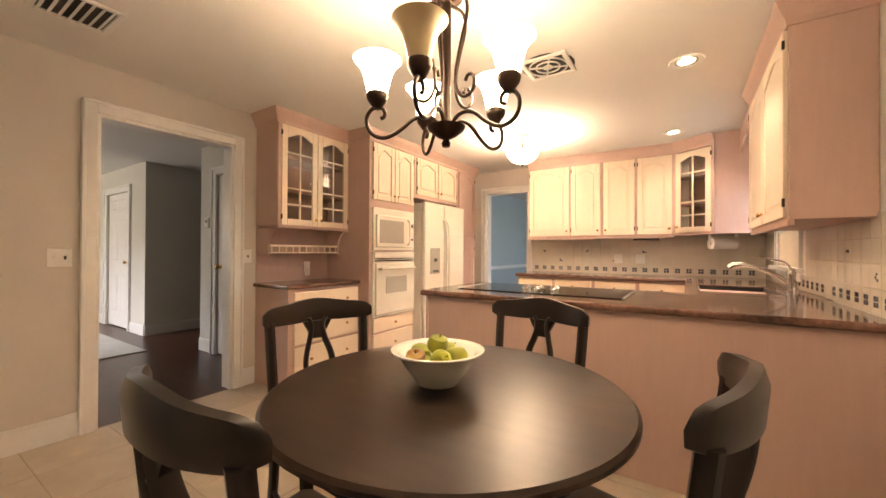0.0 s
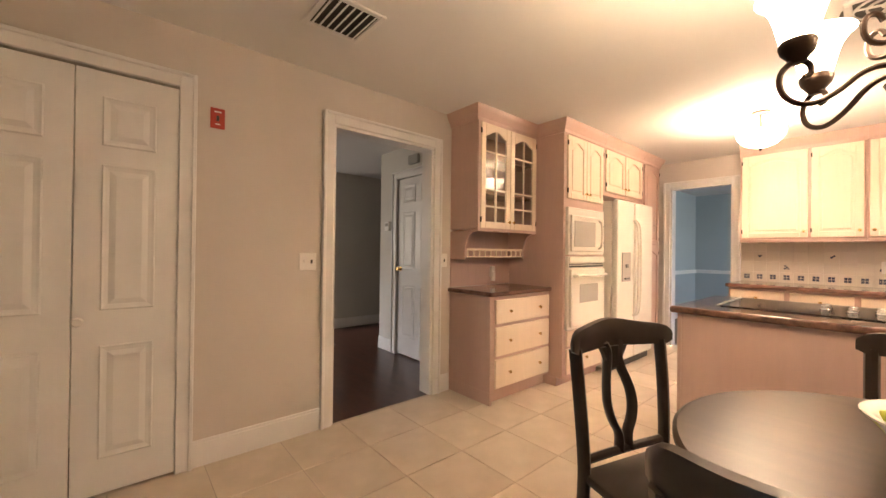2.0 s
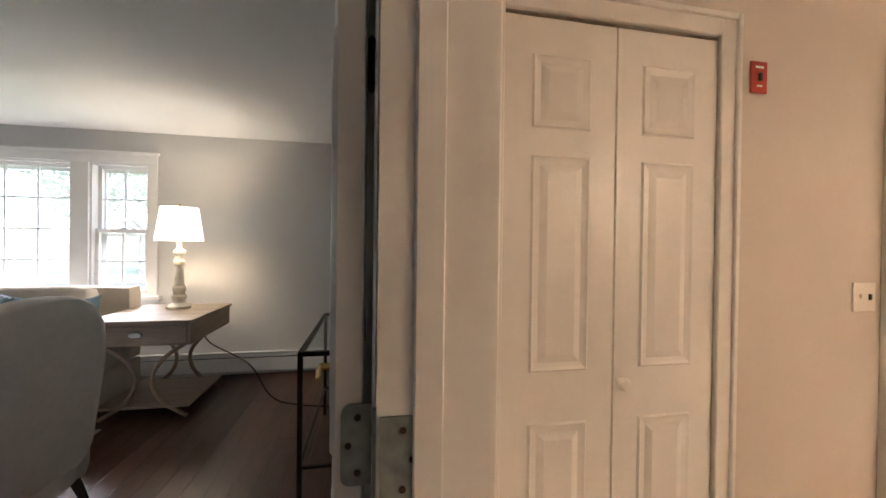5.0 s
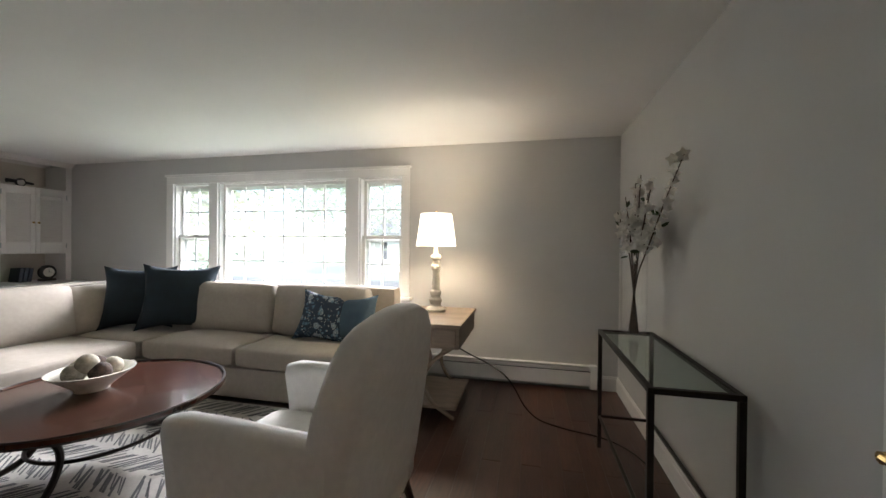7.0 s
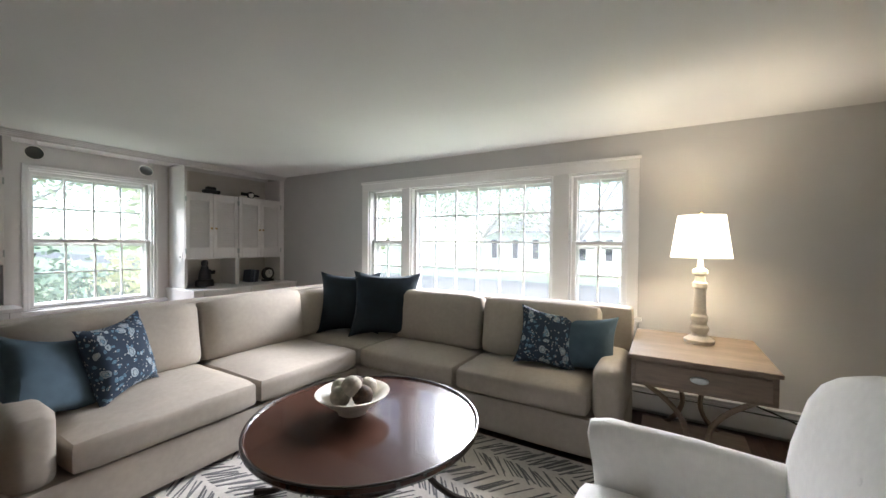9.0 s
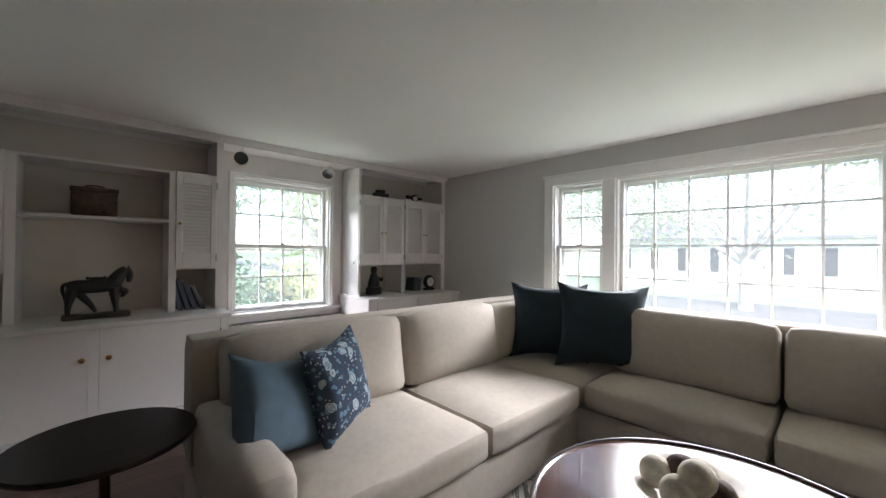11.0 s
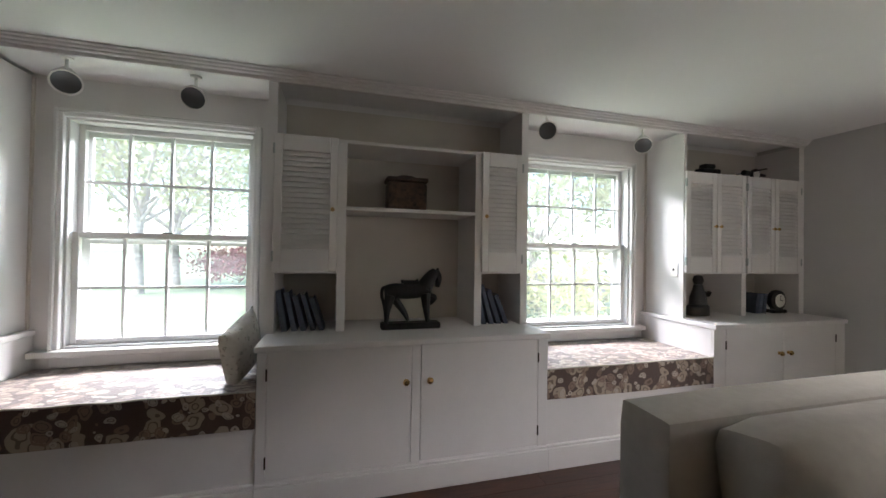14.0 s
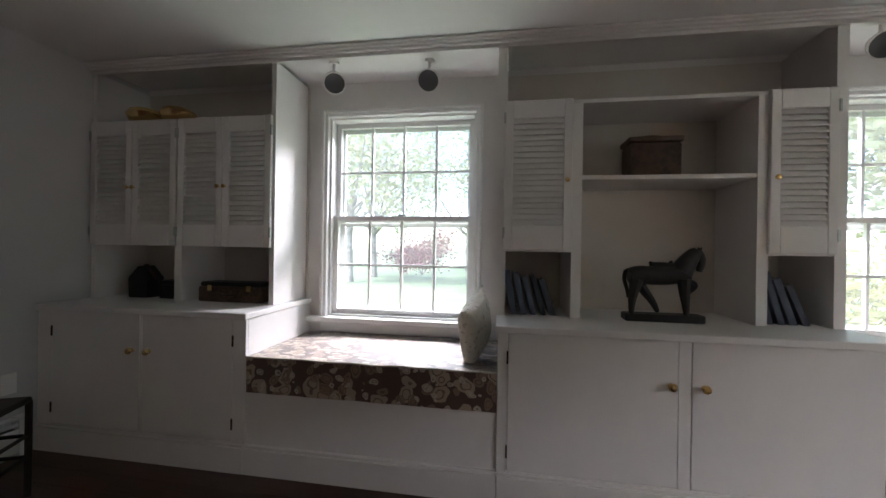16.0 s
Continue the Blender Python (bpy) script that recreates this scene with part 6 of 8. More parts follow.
# spot lamps over the seats
def spot(x, y, tx, ty, tz):
    s = thing("spot_lamp", "white adjustable spot lamp with grey reflector", "spotlight", pose(x, y, 2.33), "spot lamps over the window seats")
    part("stem", tube([(0, 0, 0), (0, 0, -0.075)], 0.008, 8), M_PLASTICW, s)
    part("canopy", lathe([(0, 0), (0.03, 0), (0.028, -0.012), (0, -0.014)], 16), M_PLASTICW, s, "", True)
    m = look((0, 0, -0.11), (tx - x, ty - y, tz - 2.33 - 0.0))
    part("head", lathe([(0, 0.07), (0.028, 0.068), (0.038, 0.052), (0.042, 0.0), (0.062, -0.035), (0.067, -0.072), (0.060, -0.072), (0.055, -0.040), (0, -0.038)], 22), M_PLASTICW, s, "", True, m)
    part("bulb_face", lathe([(0, -0.050), (0.024, -0.053), (0.060, -0.066), (0.060, -0.064), (0.024, -0.045), (0, -0.043)], 22), M_REFLECTOR, s, "dark grey lamp reflector", True, m)


spot(-0.83, -8.20, -1.4, -7.2, 1.3)
spot(-1.415, -8.25, -1.5, -7.2, 1.5)
spot(-3.65, -8.15, -3.3, -7.3, 1.75)
spot(-4.52, -8.18, -3.9, -7.5, 1.5)
ns = thing("light_switch", "white switch plate beside the window seat", "switch", pose(-4.849, -8.19, 1.22, 0, 0, 90))
part("plate", bevel(boxes([(-0.035, 0.035, -0.006, 0, -0.058, 0.058)]), 0.003), M_PLASTICW, ns)
part("toggle", boxes([(-0.005, 0.005, -0.014, -0.005, -0.01, 0.01)]), M_DARK, ns)

# shelf ornaments
bk = thing("wicker_basket", "dark woven wicker lidded basket on the shelf", "basket", pose(-2.66, -8.25, 1.598))
part("body", bevel(boxes([(-0.13, 0.13, -0.08, 0.08, 0, 0.185)]), 0.018, 2), M_WICKER, bk, "", True)
part("lid", bevel(boxes([(-0.137, 0.137, -0.087, 0.087, 0.186, 0.215)]), 0.010, 2), M_WICKER, bk, "", True)
part("handle", tube([(-0.06, 0, 0.213), (-0.05, 0, 0.235), (0.05, 0, 0.235), (0.06, 0, 0.213)], 0.007, 6, 2), M_WICKER, bk, "", True)


def horse(m):
    """A carved walking horse on a plinth, one plain mesh, its head to local -x."""
    def leg(y, p, r):
        return tube([(x, y, z) for x, z in p], r, 8, 2)
    bits = [bevel(boxes([(-0.188, 0.188, -0.045, 0.045, 0, 0.04)]), 0.006)]
    bits.append(tube([(0.155, 0, 0.228), (0.12, 0, 0.245), (0.05, 0, 0.242), (-0.02, 0, 0.243), (-0.08, 0, 0.255), (-0.115, 0, 0.262)], (0.050, 0.052), 14, 2))
    bits.append(tube([(0.165, 0, 0.235), (0.12, 0, 0.24), (0.09, 0, 0.235)], (0.038, 0.055), 12, 2))
    bits.append(tube([(-0.085, 0, 0.262), (-0.115, 0, 0.315), (-0.14, 0, 0.352), (-0.165, 0, 0.37)], (0.058, 0.027), 12, 2))
    bits.append(tube([(-0.155, 0, 0.372), (-0.178, 0, 0.345), (-0.182, 0, 0.305), (-0.172, 0, 0.268)], (0.030, 0.014), 10, 2))
    for q in (-1, 1):
        bits.append(tube([(-0.172, q * 0.011, 0.378), (-0.176, q * 0.013, 0.395)], (0.008, 0.003), 6))
    bits.append(leg(0.028, [(0.135, 0.22), (0.145, 0.16), (0.155, 0.11), (0.157, 0.035)], (0.036, 0.010)))
    bits.append(leg(-0.028, [(0.115, 0.22), (0.08, 0.16), (0.035, 0.10), (0.01, 0.045)], (0.033, 0.010)))
    bits.append(leg(0.026, [(-0.09, 0.23), (-0.095, 0.15), (-0.10, 0.10), (-0.107, 0.035)], (0.036, 0.010)))
    bits.append(leg(-0.026, [(-0.10, 0.23), (-0.135, 0.20), (-0.165, 0.195), (-0.15, 0.17), (-0.13, 0.15)], (0.034, 0.009)))
    bits.append(tube([(0.155, 0, 0.265), (0.18, 0, 0.268), (0.188, 0, 0.22), (0.172, 0, 0.17), (0.165, 0, 0.12)], (0.012, 0.008), 8, 2))
    bits.append(tube([(-0.045, 0, 0.288), (0.0, 0, 0.292), (0.05, 0, 0.290)], 0.024, 10, 1))
    bits.append(tube([(-0.035, 0, 0.30), (-0.042, 0, 0.322)], (0.014, 0.006), 6))
    bits.append(tube([(0.05, 0, 0.30), (0.062, 0, 0.315)], (0.016, 0.007), 6))
    return solid("horse_statue", join(*bits), M_HORSE, "dark carved walking horse statue on a plinth", "statue", "", "", True, m)


horse(pose(-2.683, -8.13, CT) @ Matrix.Diagonal((1.0, 1.0, 0.97, 1)))


def book(x, lean, h, t, depth=0.17, y=-8.33):
    b = thing("book", "dark clothbound book leaning in the cubby", "book", pose(x, y, CT + 0.001, 0, lean, 0), "books in the cubbies")
    part("cover", bevel(boxes([(0, 0.004, 0, depth, 0, h), (t - 0.004, t, 0, depth, 0, h), (0.004, t - 0.004, depth - 0.004, depth, 0, h)]), 0.001), M_BOOK, b)
    part("pages", boxes([(0.004, t - 0.004, 0.004, depth - 0.004, 0.004, h - 0.004)]), M_BALLW, b, "pale page block")


for i, (h, t) in enumerate(((0.25, 0.035), (0.24, 0.03), (0.22, 0.03), (0.23, 0.025), (0.21, 0.03))):
    book(-1.93 - i * 0.052 - 0.02, 10 + i * 2, h, t)
for i, (h, t) in enumerate(((0.26, 0.03), (0.28, 0.03), (0.25, 0.035), (0.22, 0.03))):
    book(-3.215 - i * 0.055, 13 + i * 3, h, t)


def gourd(x, y):
    g = solid("brass_shell_bowl", lathe([(0, 0), (0.05, 0), (0.095, 0.03), (0.11, 0.06), (0.10, 0.085), (0.06, 0.105), (0, 0.112)], 24), M_BRASS, "shiny brass domed bowl on the top shelf", "bowl", "", "", True, pose(x, y, 1.985, 8, 4, 0))


gourd(0.50, -8.20)
gourd(0.26, -8.21)
box1 = thing("wooden_case", "dark wooden case with latch and handle", "box", pose(-0.18, -8.22, CT))
part("body", bevel(boxes([(-0.22, 0.22, -0.07, 0.07, 0, 0.095)]), 0.008, 2), M_WICKER, box1)
part("lid", bevel(boxes([(-0.21, 0.21, -0.065, 0.065, 0.096, 0.125)]), 0.008, 2), M_HORSE, box1)
part("handle", tube([(-0.05, 0.07, 0.055), (-0.04, 0.092, 0.05), (0.04, 0.092, 0.05), (0.05, 0.07, 0.055)], 0.005, 6, 1), M_BRONZE, box1)
part("latch", boxes([(0.12, 0.15, 0.07, 0.076, 0.07, 0.105), (-0.15, -0.12, 0.07, 0.076, 0.07, 0.105)]), M_BRASS, box1)
mb = thing("bird_house_ornament", "small dark house-shaped ornament in the cubby", "ornament", pose(0.53, -8.25, CT))
part("body", extrude_poly([(-0.07, 0), (0.07, 0), (0.075, 0.13), (0.0, 0.21), (-0.075, 0.13)], 0.12, "xz", -0.06), M_HORSE, mb)
part("roof", join(tube([(-0.085, 0, 0.12), (0, 0, 0.215)], 0.012, 6), tube([(0.085, 0, 0.12), (0, 0, 0.215)], 0.012, 6)), M_WICKER, mb)
mb2 = thing("small_chest", "small dark chest in the cubby", "box", pose(0.30, -8.25, CT))
part("body", bevel(boxes([(-0.07, 0.07, -0.06, 0.06, 0, 0.09)]), 0.006), M_HORSE, mb2)
part("lid", bevel(boxes([(-0.075, 0.075, -0.065, 0.065, 0.091, 0.12)]), 0.010, 2), M_HORSE, mb2)
st = solid("seated_figure_statue", join(lathe([(0, 0), (0.12, 0), (0.12, 0.07), (0.10, 0.085), (0, 0.085)], 16, sx=1, sy=0.6), lathe([(0, 0.085), (0.085, 0.09), (0.08, 0.15), (0.05, 0.22), (0.045, 0.25), (0, 0.26)], 14, sy=0.7), lathe([(0, 0.245), (0.03, 0.255), (0.042, 0.29), (0.03, 0.325), (0, 0.335)], 14), tube([(-0.06, 0, 0.2), (-0.11, 0.02, 0.15), (-0.10, 0.04, 0.19)], 0.018, 8, 1)), M_HORSE, "dark carved seated figure statue on a base", "statue", "", "", True, pose(-5.13, -8.22, CT, 0, 0, 15))
ck = thing("mantel_clock", "small dark round clock with white dial", "clock", pose(-5.98, -8.19, CT))
part("case", moved(lathe([(0, -0.03), (0.075, -0.03), (0.09, -0.015), (0.09, 0.02), (0.075, 0.03), (0, 0.03)], 26), pose(0, 0, 0.11, -90, 0, 0)), M_HORSE, ck, "", True)
part("foot", bevel(boxes([(-0.08, 0.08, -0.04, 0.04, 0, 0.03)]), 0.008), M_HORSE, ck)
part("dial", moved(lathe([(0, 0.031), (0.058, 0.031), (0.058, 0.034), (0, 0.034)], 24), pose(0, 0, 0.11, -90, 0, 0)), M_CERAMIC, ck, "white dial", True)
part("pointer", boxes([(-0.002, 0.002, 0.035, 0.037, 0.11, 0.15), (-0.03, 0.0, 0.035, 0.037, 0.108, 0.112)]), M_DARK, ck)
for i in range(3):
    book(-5.72 - i * 0.045, -8, 0.17, 0.035)
cam1 = thing("model_car", "small dark model car on the top shelf", "model", pose(-5.20, -8.20, 2.0))
part("body", bevel(boxes([(-0.10, 0.10, -0.04, 0.04, 0.02, 0.06), (-0.05, 0.06, -0.035, 0.035, 0.06, 0.10)]), 0.012, 2), M_HORSE, cam1)
for sx in (-0.06, 0.06):
    part("wheel", moved(lathe([(0, -0.046), (0.022, -0.046), (0.022, 0.046), (0, 0.046)], 12), pose(sx, 0, 0.022, 90, 0, 0)), M_DARK, cam1)
ap = thing("model_aeroplane", "small dark model aeroplane with a dial", "model", pose(-5.72, -8.20, 2.0))
part("fuselage", tube([(-0.13, 0, 0.05), (0.0, 0, 0.06), (0.12, 0, 0.06)], (0.012, 0.025), 8, 1), M_HORSE, ap)
part("wing", tube([(0.03, -0.12, 0.075), (0.03, 0.12, 0.075)], 0.02, 8, 0, None, 0.25), M_HORSE, ap)
part("wheel", moved(lathe([(0, 0), (0.05, 0), (0.05, 0.02), (0, 0.02)], 18), pose(0.0, 0.0, 0.05, -90, 0, 0)), M_HORSE, ap)
part("dial", moved(lathe([(0, 0.021), (0.036, 0.021), (0.036, 0.024), (0, 0.024)], 18), pose(0.0, 0.0, 0.05, -90, 0, 0)), M_CERAMIC, ap)

# ---- sectional sofa ----
def soft_box(x0, x1, y0, y1, z0, z1, r=0.05, crown_h=0.0, axis="z", seed=0.0, nx=12, ny=10):
    """A padded block with rounded edges, crowned on the z or y side."""
    bm = boxes([(x0, x1, y0, y1, z0, z1)])
    bmesh.ops.subdivide_edges(bm, edges=bm.edges[:], cuts=7, use_grid_fill=True)
    cx, cy, cz = (x0 + x1) / 2, (y0 + y1) / 2, (z0 + z1) / 2
    hx, hy, hz = (x1 - x0) / 2, (y1 - y0) / 2, (z1 - z0) / 2
    for v in bm.verts:
        u = Vector(((v.co.x - cx) / hx, (v.co.y - cy) / hy, (v.co.z - cz) / hz))
        q = [min(hx, hy, hz, r) for _ in range(3)]
        inner = Vector((max(-hx + r, min(hx - r, v.co.x - cx)), max(-hy + r, min(hy - r, v.co.y - cy)), max(-hz + r, min(hz - r, v.co.z - cz)))) if min(hx, hy, hz) > r else Vector((v.co.x - cx, v.co.y - cy, v.co.z - cz)) * 0.5
        off = Vector((v.co.x - cx, v.co.y - cy, v.co.z - cz)) - inner
        if off.length > 1e-6:
            mx = max(abs(off.x), abs(off.y), abs(off.z))
            off = off.normalized() * mx
        p = inner + off
        bulge = crown_h * (1 - u.x ** 2) * (1 - (u.y ** 2 if axis == "z" else u.z ** 2))
        wob = 0.006 * noise.noise(Vector((v.co.x * 5 + seed, v.co.y * 5, v.co.z * 5)))
        if axis == "z" and u.z > 0.5:
            p.z += bulge + wob
        elif axis == "y+" and u.y > 0.5:
            p.y += bulge + wob
        elif axis == "y-" and u.y < -0.5:
            p.y -= bulge + wob
        elif axis == "x+" and u.x > 0.5:
            p.x += crown_h * (1 - u.y ** 2) * (1 - u.z ** 2) + wob
        v.co = Vector((cx, cy, cz)) + p
    return bm


sofa = thing("sectional_sofa", "cream linen L-shaped sectional sofa with loose cushions", "sofa")
SX0, SX1, SY0, SY1 = -5.95, -3.0, -6.66, -3.43
part("base", join(soft_box(SX0, SX0 + 0.84, SY0 + 0.02, SY1, 0.04, 0.30, 0.03), soft_box(SX0 + 0.841, SX1, SY0 + 0.02, SY0 + 1.07, 0.04, 0.30, 0.03)), M_LINEN, sofa, "", True)
part("back", join(soft_box(SX0, SX0 + 0.18, SY0, SY1, 0.30, 0.93, 0.03), soft_box(SX0 + 0.181, SX1, SY0, SY0 + 0.18, 0.30, 0.93, 0.03)), M_LINEN, sofa, "", True)
part("arm", soft_box(SX0 + 0.18, SX0 + 0.84, SY1 - 0.19, SY1, 0.28, 0.64, 0.07), M_LINEN, sofa, "padded track arm", True)
part("arm", soft_box(SX1 - 0.19, SX1, SY0 + 0.18, SY0 + 1.07, 0.28, 0.64, 0.07), M_LINEN, sofa, "padded track arm", True)
ys = [SY0 + 1.085, (SY0 + 1.085 + SY1 - 0.195) / 2, SY1 - 0.195]
for i in range(2):
    part("seat_cushion", soft_box(SX0 + 0.19, SX0 + 0.86, ys[i] + 0.005, ys[i + 1] - 0.005, 0.295, 0.475, 0.05, 0.02, "z", i), M_LINEN, sofa, "", True)
part("seat_cushion", soft_box(SX0 + 0.19, SX0 + 0.855, SY0 + 0.19, ys[0] - 0.005, 0.295, 0.47, 0.05, 0.015, "z", 9), M_LINEN, sofa, "", True)
xs = [SX0 + 0.865, (SX0 + 0.865 + SX1 - 0.195) / 2, SX1 - 0.195]
for i in range(2):
    part("seat_cushion", soft_box(xs[i] + 0.005, xs[i + 1] - 0.005, SY0 + 0.19, SY0 + 1.10, 0.295, 0.475, 0.05, 0.02, "z", i + 4), M_LINEN, sofa, "", True)
tilt = 9
for i in range(2):
    b = soft_box(-0.5 * (ys[i + 1] - ys[i]) + 0.01, 0.5 * (ys[i + 1] - ys[i]) - 0.01, -0.10, 0.10, 0.0, 0.49, 0.07, 0.045, "y-", i + 2)
    part("back_cushion", b, M_LINEN, sofa, "", True, pose(SX0 + 0.335, (ys[i] + ys[i + 1]) / 2, 0.46, -tilt, 0, 90))
for i in range(2):
    w = xs[i + 1] - xs[i] + (0.10 if i == 1 else 0.0)
    b = soft_box(-0.5 * w + 0.01, 0.5 * w - 0.01, -0.10, 0.10, 0.0, 0.49, 0.07, 0.045, "y-", i + 6)
    part("back_cushion", b, M_LINEN, sofa, "", True, pose((xs[i] + xs[i + 1]) / 2 + (0.05 if i == 1 else 0), SY0 + 0.335, 0.46, -tilt, 0, 180))
part("back_cushion", soft_box(-0.36, 0.36, -0.09, 0.09, 0.0, 0.46, 0.07, 0.03, "y-", 8), M_LINEN, sofa, "", True, pose(SX0 + 0.56, SY0 + 0.31, 0.46, -tilt, 0, 180))
for x, y in ((SX0 + 0.06, SY1 - 0.06), (SX0 + 0.78, SY1 - 0.06), (SX1 - 0.06, SY0 + 0.08), (SX1 - 0.06, SY0 + 1.0), (SX0 + 0.06, SY0 + 0.08)):
    part("foot", lathe([(0, 0), (0.025, 0), (0.03, 0.04), (0, 0.04)], 10, x, y), M_BLACKWOOD, sofa)

# throw pillows on the sofa
solid("throw_pillow", pillow(0.64, 0.64, 0.22, seed=1), M_NAVY, "dark navy velvet throw pillow on the sofa", "pillow", "", "", True, pose(-5.40, -6.02, 0.475, -13, 0, 120))
solid("throw_pillow", pillow(0.68, 0.66, 0.23, seed=2), M_NAVY, "dark navy velvet throw pillow on the sofa", "pillow", "", "", True, pose(-5.46, -5.60, 0.475, -14, 2, 122))
solid("throw_pillow", pillow(0.46, 0.46, 0.18, seed=4), M_FLORALBLUE, "navy and white patterned throw pillow", "pillow", "", "", True, pose(-5.40, -4.0, 0.478, -24, 8, 106))
solid("throw_pillow", pillow(0.46, 0.42, 0.17, seed=5), M_SLATE, "slate blue throw pillow against the arm", "pillow", "", "", True, pose(-5.46, -3.72, 0.478, -20, -6, 76))
solid("throw_pillow", pillow(0.46, 0.47, 0.17, seed=6), M_FLORALBLUE, "navy and white patterned throw pillow", "pillow", "", "", True, pose(-3.60, -6.02, 0.478, -14, -4, 214))
solid("throw_pillow", pillow(0.49, 0.45, 0.18, seed=7), M_SLATE, "slate blue throw pillow against the arm", "pillow", "", "", True, pose(-3.24, -5.93, 0.478, -20, 14, 207))

# ---- armchair ----
ac = thing("armchair", "white linen wing armchair with button-tufted back", "armchair", pose(-3.91, -3.02, 0, 0, 0, -3))
part("seat_base", soft_box(-0.30, 0.30, -0.43, 0.24, 0.16, 0.33, 0.03), M_WHITECLOTH, ac, "", True)
part("seat_cushion", soft_box(-0.272, 0.272, -0.50, 0.17, 0.325, 0.475, 0.05, 0.03), M_WHITECLOTH, ac, "", True)
back = soft_box(-0.385, 0.385, -0.08, 0.08, 0.0, 0.86, 0.07, 0.03, "y-", 3)
for v in back.verts:
    f = v.co.z / 0.86
    e = abs(v.co.x) / 0.385
    if v.co.y < 0:
        v.co.y -= 0.06 * e ** 4
    v.co.y += 0.12 * f
    v.co.x *= 1 - 0.30 * (max(0.0, f - 0.5) / 0.5) ** 2
    v.co.z -= 0.085 * e ** 3 * max(0.0, f - 0.6) / 0.4
part("backrest", back, M_WHITECLOTH, ac, "buttoned curved backrest", 60, pose(0, 0.175, 0.225))
for bx, bz in ((-0.14, 0.90), (0.14, 0.90), (0, 0.80), (-0.14, 0.68), (0.14, 0.68)):
    part("button", lathe([(0, 0.012), (0.011, 0.008), (0.013, 0), (0, -0.004)], 10), M_WHITECLOTH, ac, "covered button", True, pose(bx, 0.082 + (bz - 0.19) * 0.14, bz, 82, 0, 0))
for s in (-1, 1):
    arm = soft_box(s * 0.335 - 0.065, s * 0.335 + 0.065, -0.46, 0.24, 0.15, 0.695, 0.06, 0.012, "z", s)
    for v in arm.verts:
        g = max(0.0, (v.co.z - 0.45) / 0.25)
        v.co.y -= 0.045 * g * max(0.0, -v.co.y / 0.46)
        v.co.z -= 0.02 * g * (v.co.y + 0.46)
    part("arm", arm, M_WHITECLOTH, ac, "padded arm with a scrolled front", 60)
    for y, ln in ((-0.38, 0.0), (0.20, 0.06)):
        part("leg", tube([(s * 0.32, y, 0.17), (s * 0.335, y + ln, 0.0)], (0.024, 0.014), 8), M_BLACKWOOD, ac)

# ---- coffee table with bowl ----
ct = thing("coffee_table", "oval dark mahogany coffee table on curved iron legs", "coffee table", pose(-4.14, -4.61, 0, 0, 0, -20))
part("tabletop", lathe([(0, 0.425), (0.95, 0.425), (0.985, 0.43), (1.0, 0.445), (1.0, 0.468), (0.985, 0.47), (0.965, 0.461), (0.0, 0.461)], 72, sx=0.61, sy=0.61), M_DARKTOP, ct, "", 30)
part("rim", tube([(0.604 * math.cos(2 * math.pi * i / 72), 0.604 * math.sin(2 * math.pi * i / 72), 0.468) for i in range(73)], 0.007, 6), M_BLACKWOOD, ct, "dark raised rim", True)
for sx in (-1, 1):
    for sy in (-1, 1):
        part("leg", tube([(sx * 0.33, sy * 0.31, 0.424), (sx * 0.22, sy * 0.21, 0.30), (sx * 0.24, sy * 0.22, 0.15), (sx * 0.36, sy * 0.33, 0.035), (sx * 0.46, sy * 0.42, 0.022)], 0.017, 8, 2), M_IRON, ct, "curved iron leg", True)
part("ring", tube([(0.315 * math.cos(2 * math.pi * i / 40), 0.295 * math.sin(2 * math.pi * i / 40), 0.22) for i in range(41)], 0.010, 6), M_IRON, ct, "iron stretcher ring", True)
solid("decorative_bowl", lathe([(0, 0), (0.07, 0), (0.075, 0.015), (0.13, 0.06), (0.17, 0.09), (0.178, 0.10), (0.165, 0.10), (0.12, 0.065), (0.06, 0.025), (0, 0.02)], 40), M_LAMPBASE, "distressed cream wooden bowl on the coffee table", "bowl", "", "", True, pose(-4.15, -4.72, 0.462) @ Matrix.Scale(1.15, 4))
for x, y, z, mt, lb in ((-0.085, 0.02, 0.085, M_BALLW, "ivory woven ball"), (0.02, 0.085, 0.09, M_BALLD, "dark brown woven ball"), (0.085, 0.0, 0.09, M_BALLW, "ivory woven ball"), (0.0, -0.085, 0.085, M_BALLW, "ivory woven ball"), (-0.035, -0.02, 0.10, M_BALLD, "dark brown woven ball"), (0.05, 0.04, 0.135, M_BALLW, "ivory woven ball")):
    solid("woven_ball", lathe([(0.05 * math.cos(math.radians(a)), 0.05 * math.sin(math.radians(a))) for a in range(-90, 91, 15)], 18), mt, lb + " in the bowl", "ball", "", "balls in the bowl", True, pose(-4.15 + 1.1 * x, -4.72 + 1.1 * y, 0.476 + 1.15 * z) @ Matrix.Scale(1.12, 4))

# ---- end table and lamp ----
et = thing("end_table", "weathered oak end table with drawer and curved iron base", "end table", pose(-5.55, -3.05, 0))
part("top", bevel(boxes([(-0.41, 0.41, -0.36, 0.36, 0.725, 0.75)]), 0.004), M_GREYOAK, et)
part("case", bevel(boxes([(-0.395, 0.385, -0.345, 0.345, 0.565, 0.724)]), 0.003), M_GREYOAK, et)
drw = part("drawer", bevel(boxes([(0.385, 0.398, -0.32, 0.32, 0.585, 0.71)]), 0.003), M_GREYOAK, et)
part("cup_pull", moved(lathe([(0, 0), (0.045, 0), (0.04, 0.018), (0.0, 0.024)], 16, sx=0.45, sy=1), pose(0.399, 0, 0.65, 0, 90, 0)), M_STEEL, drw, "pewter cup pull", True)
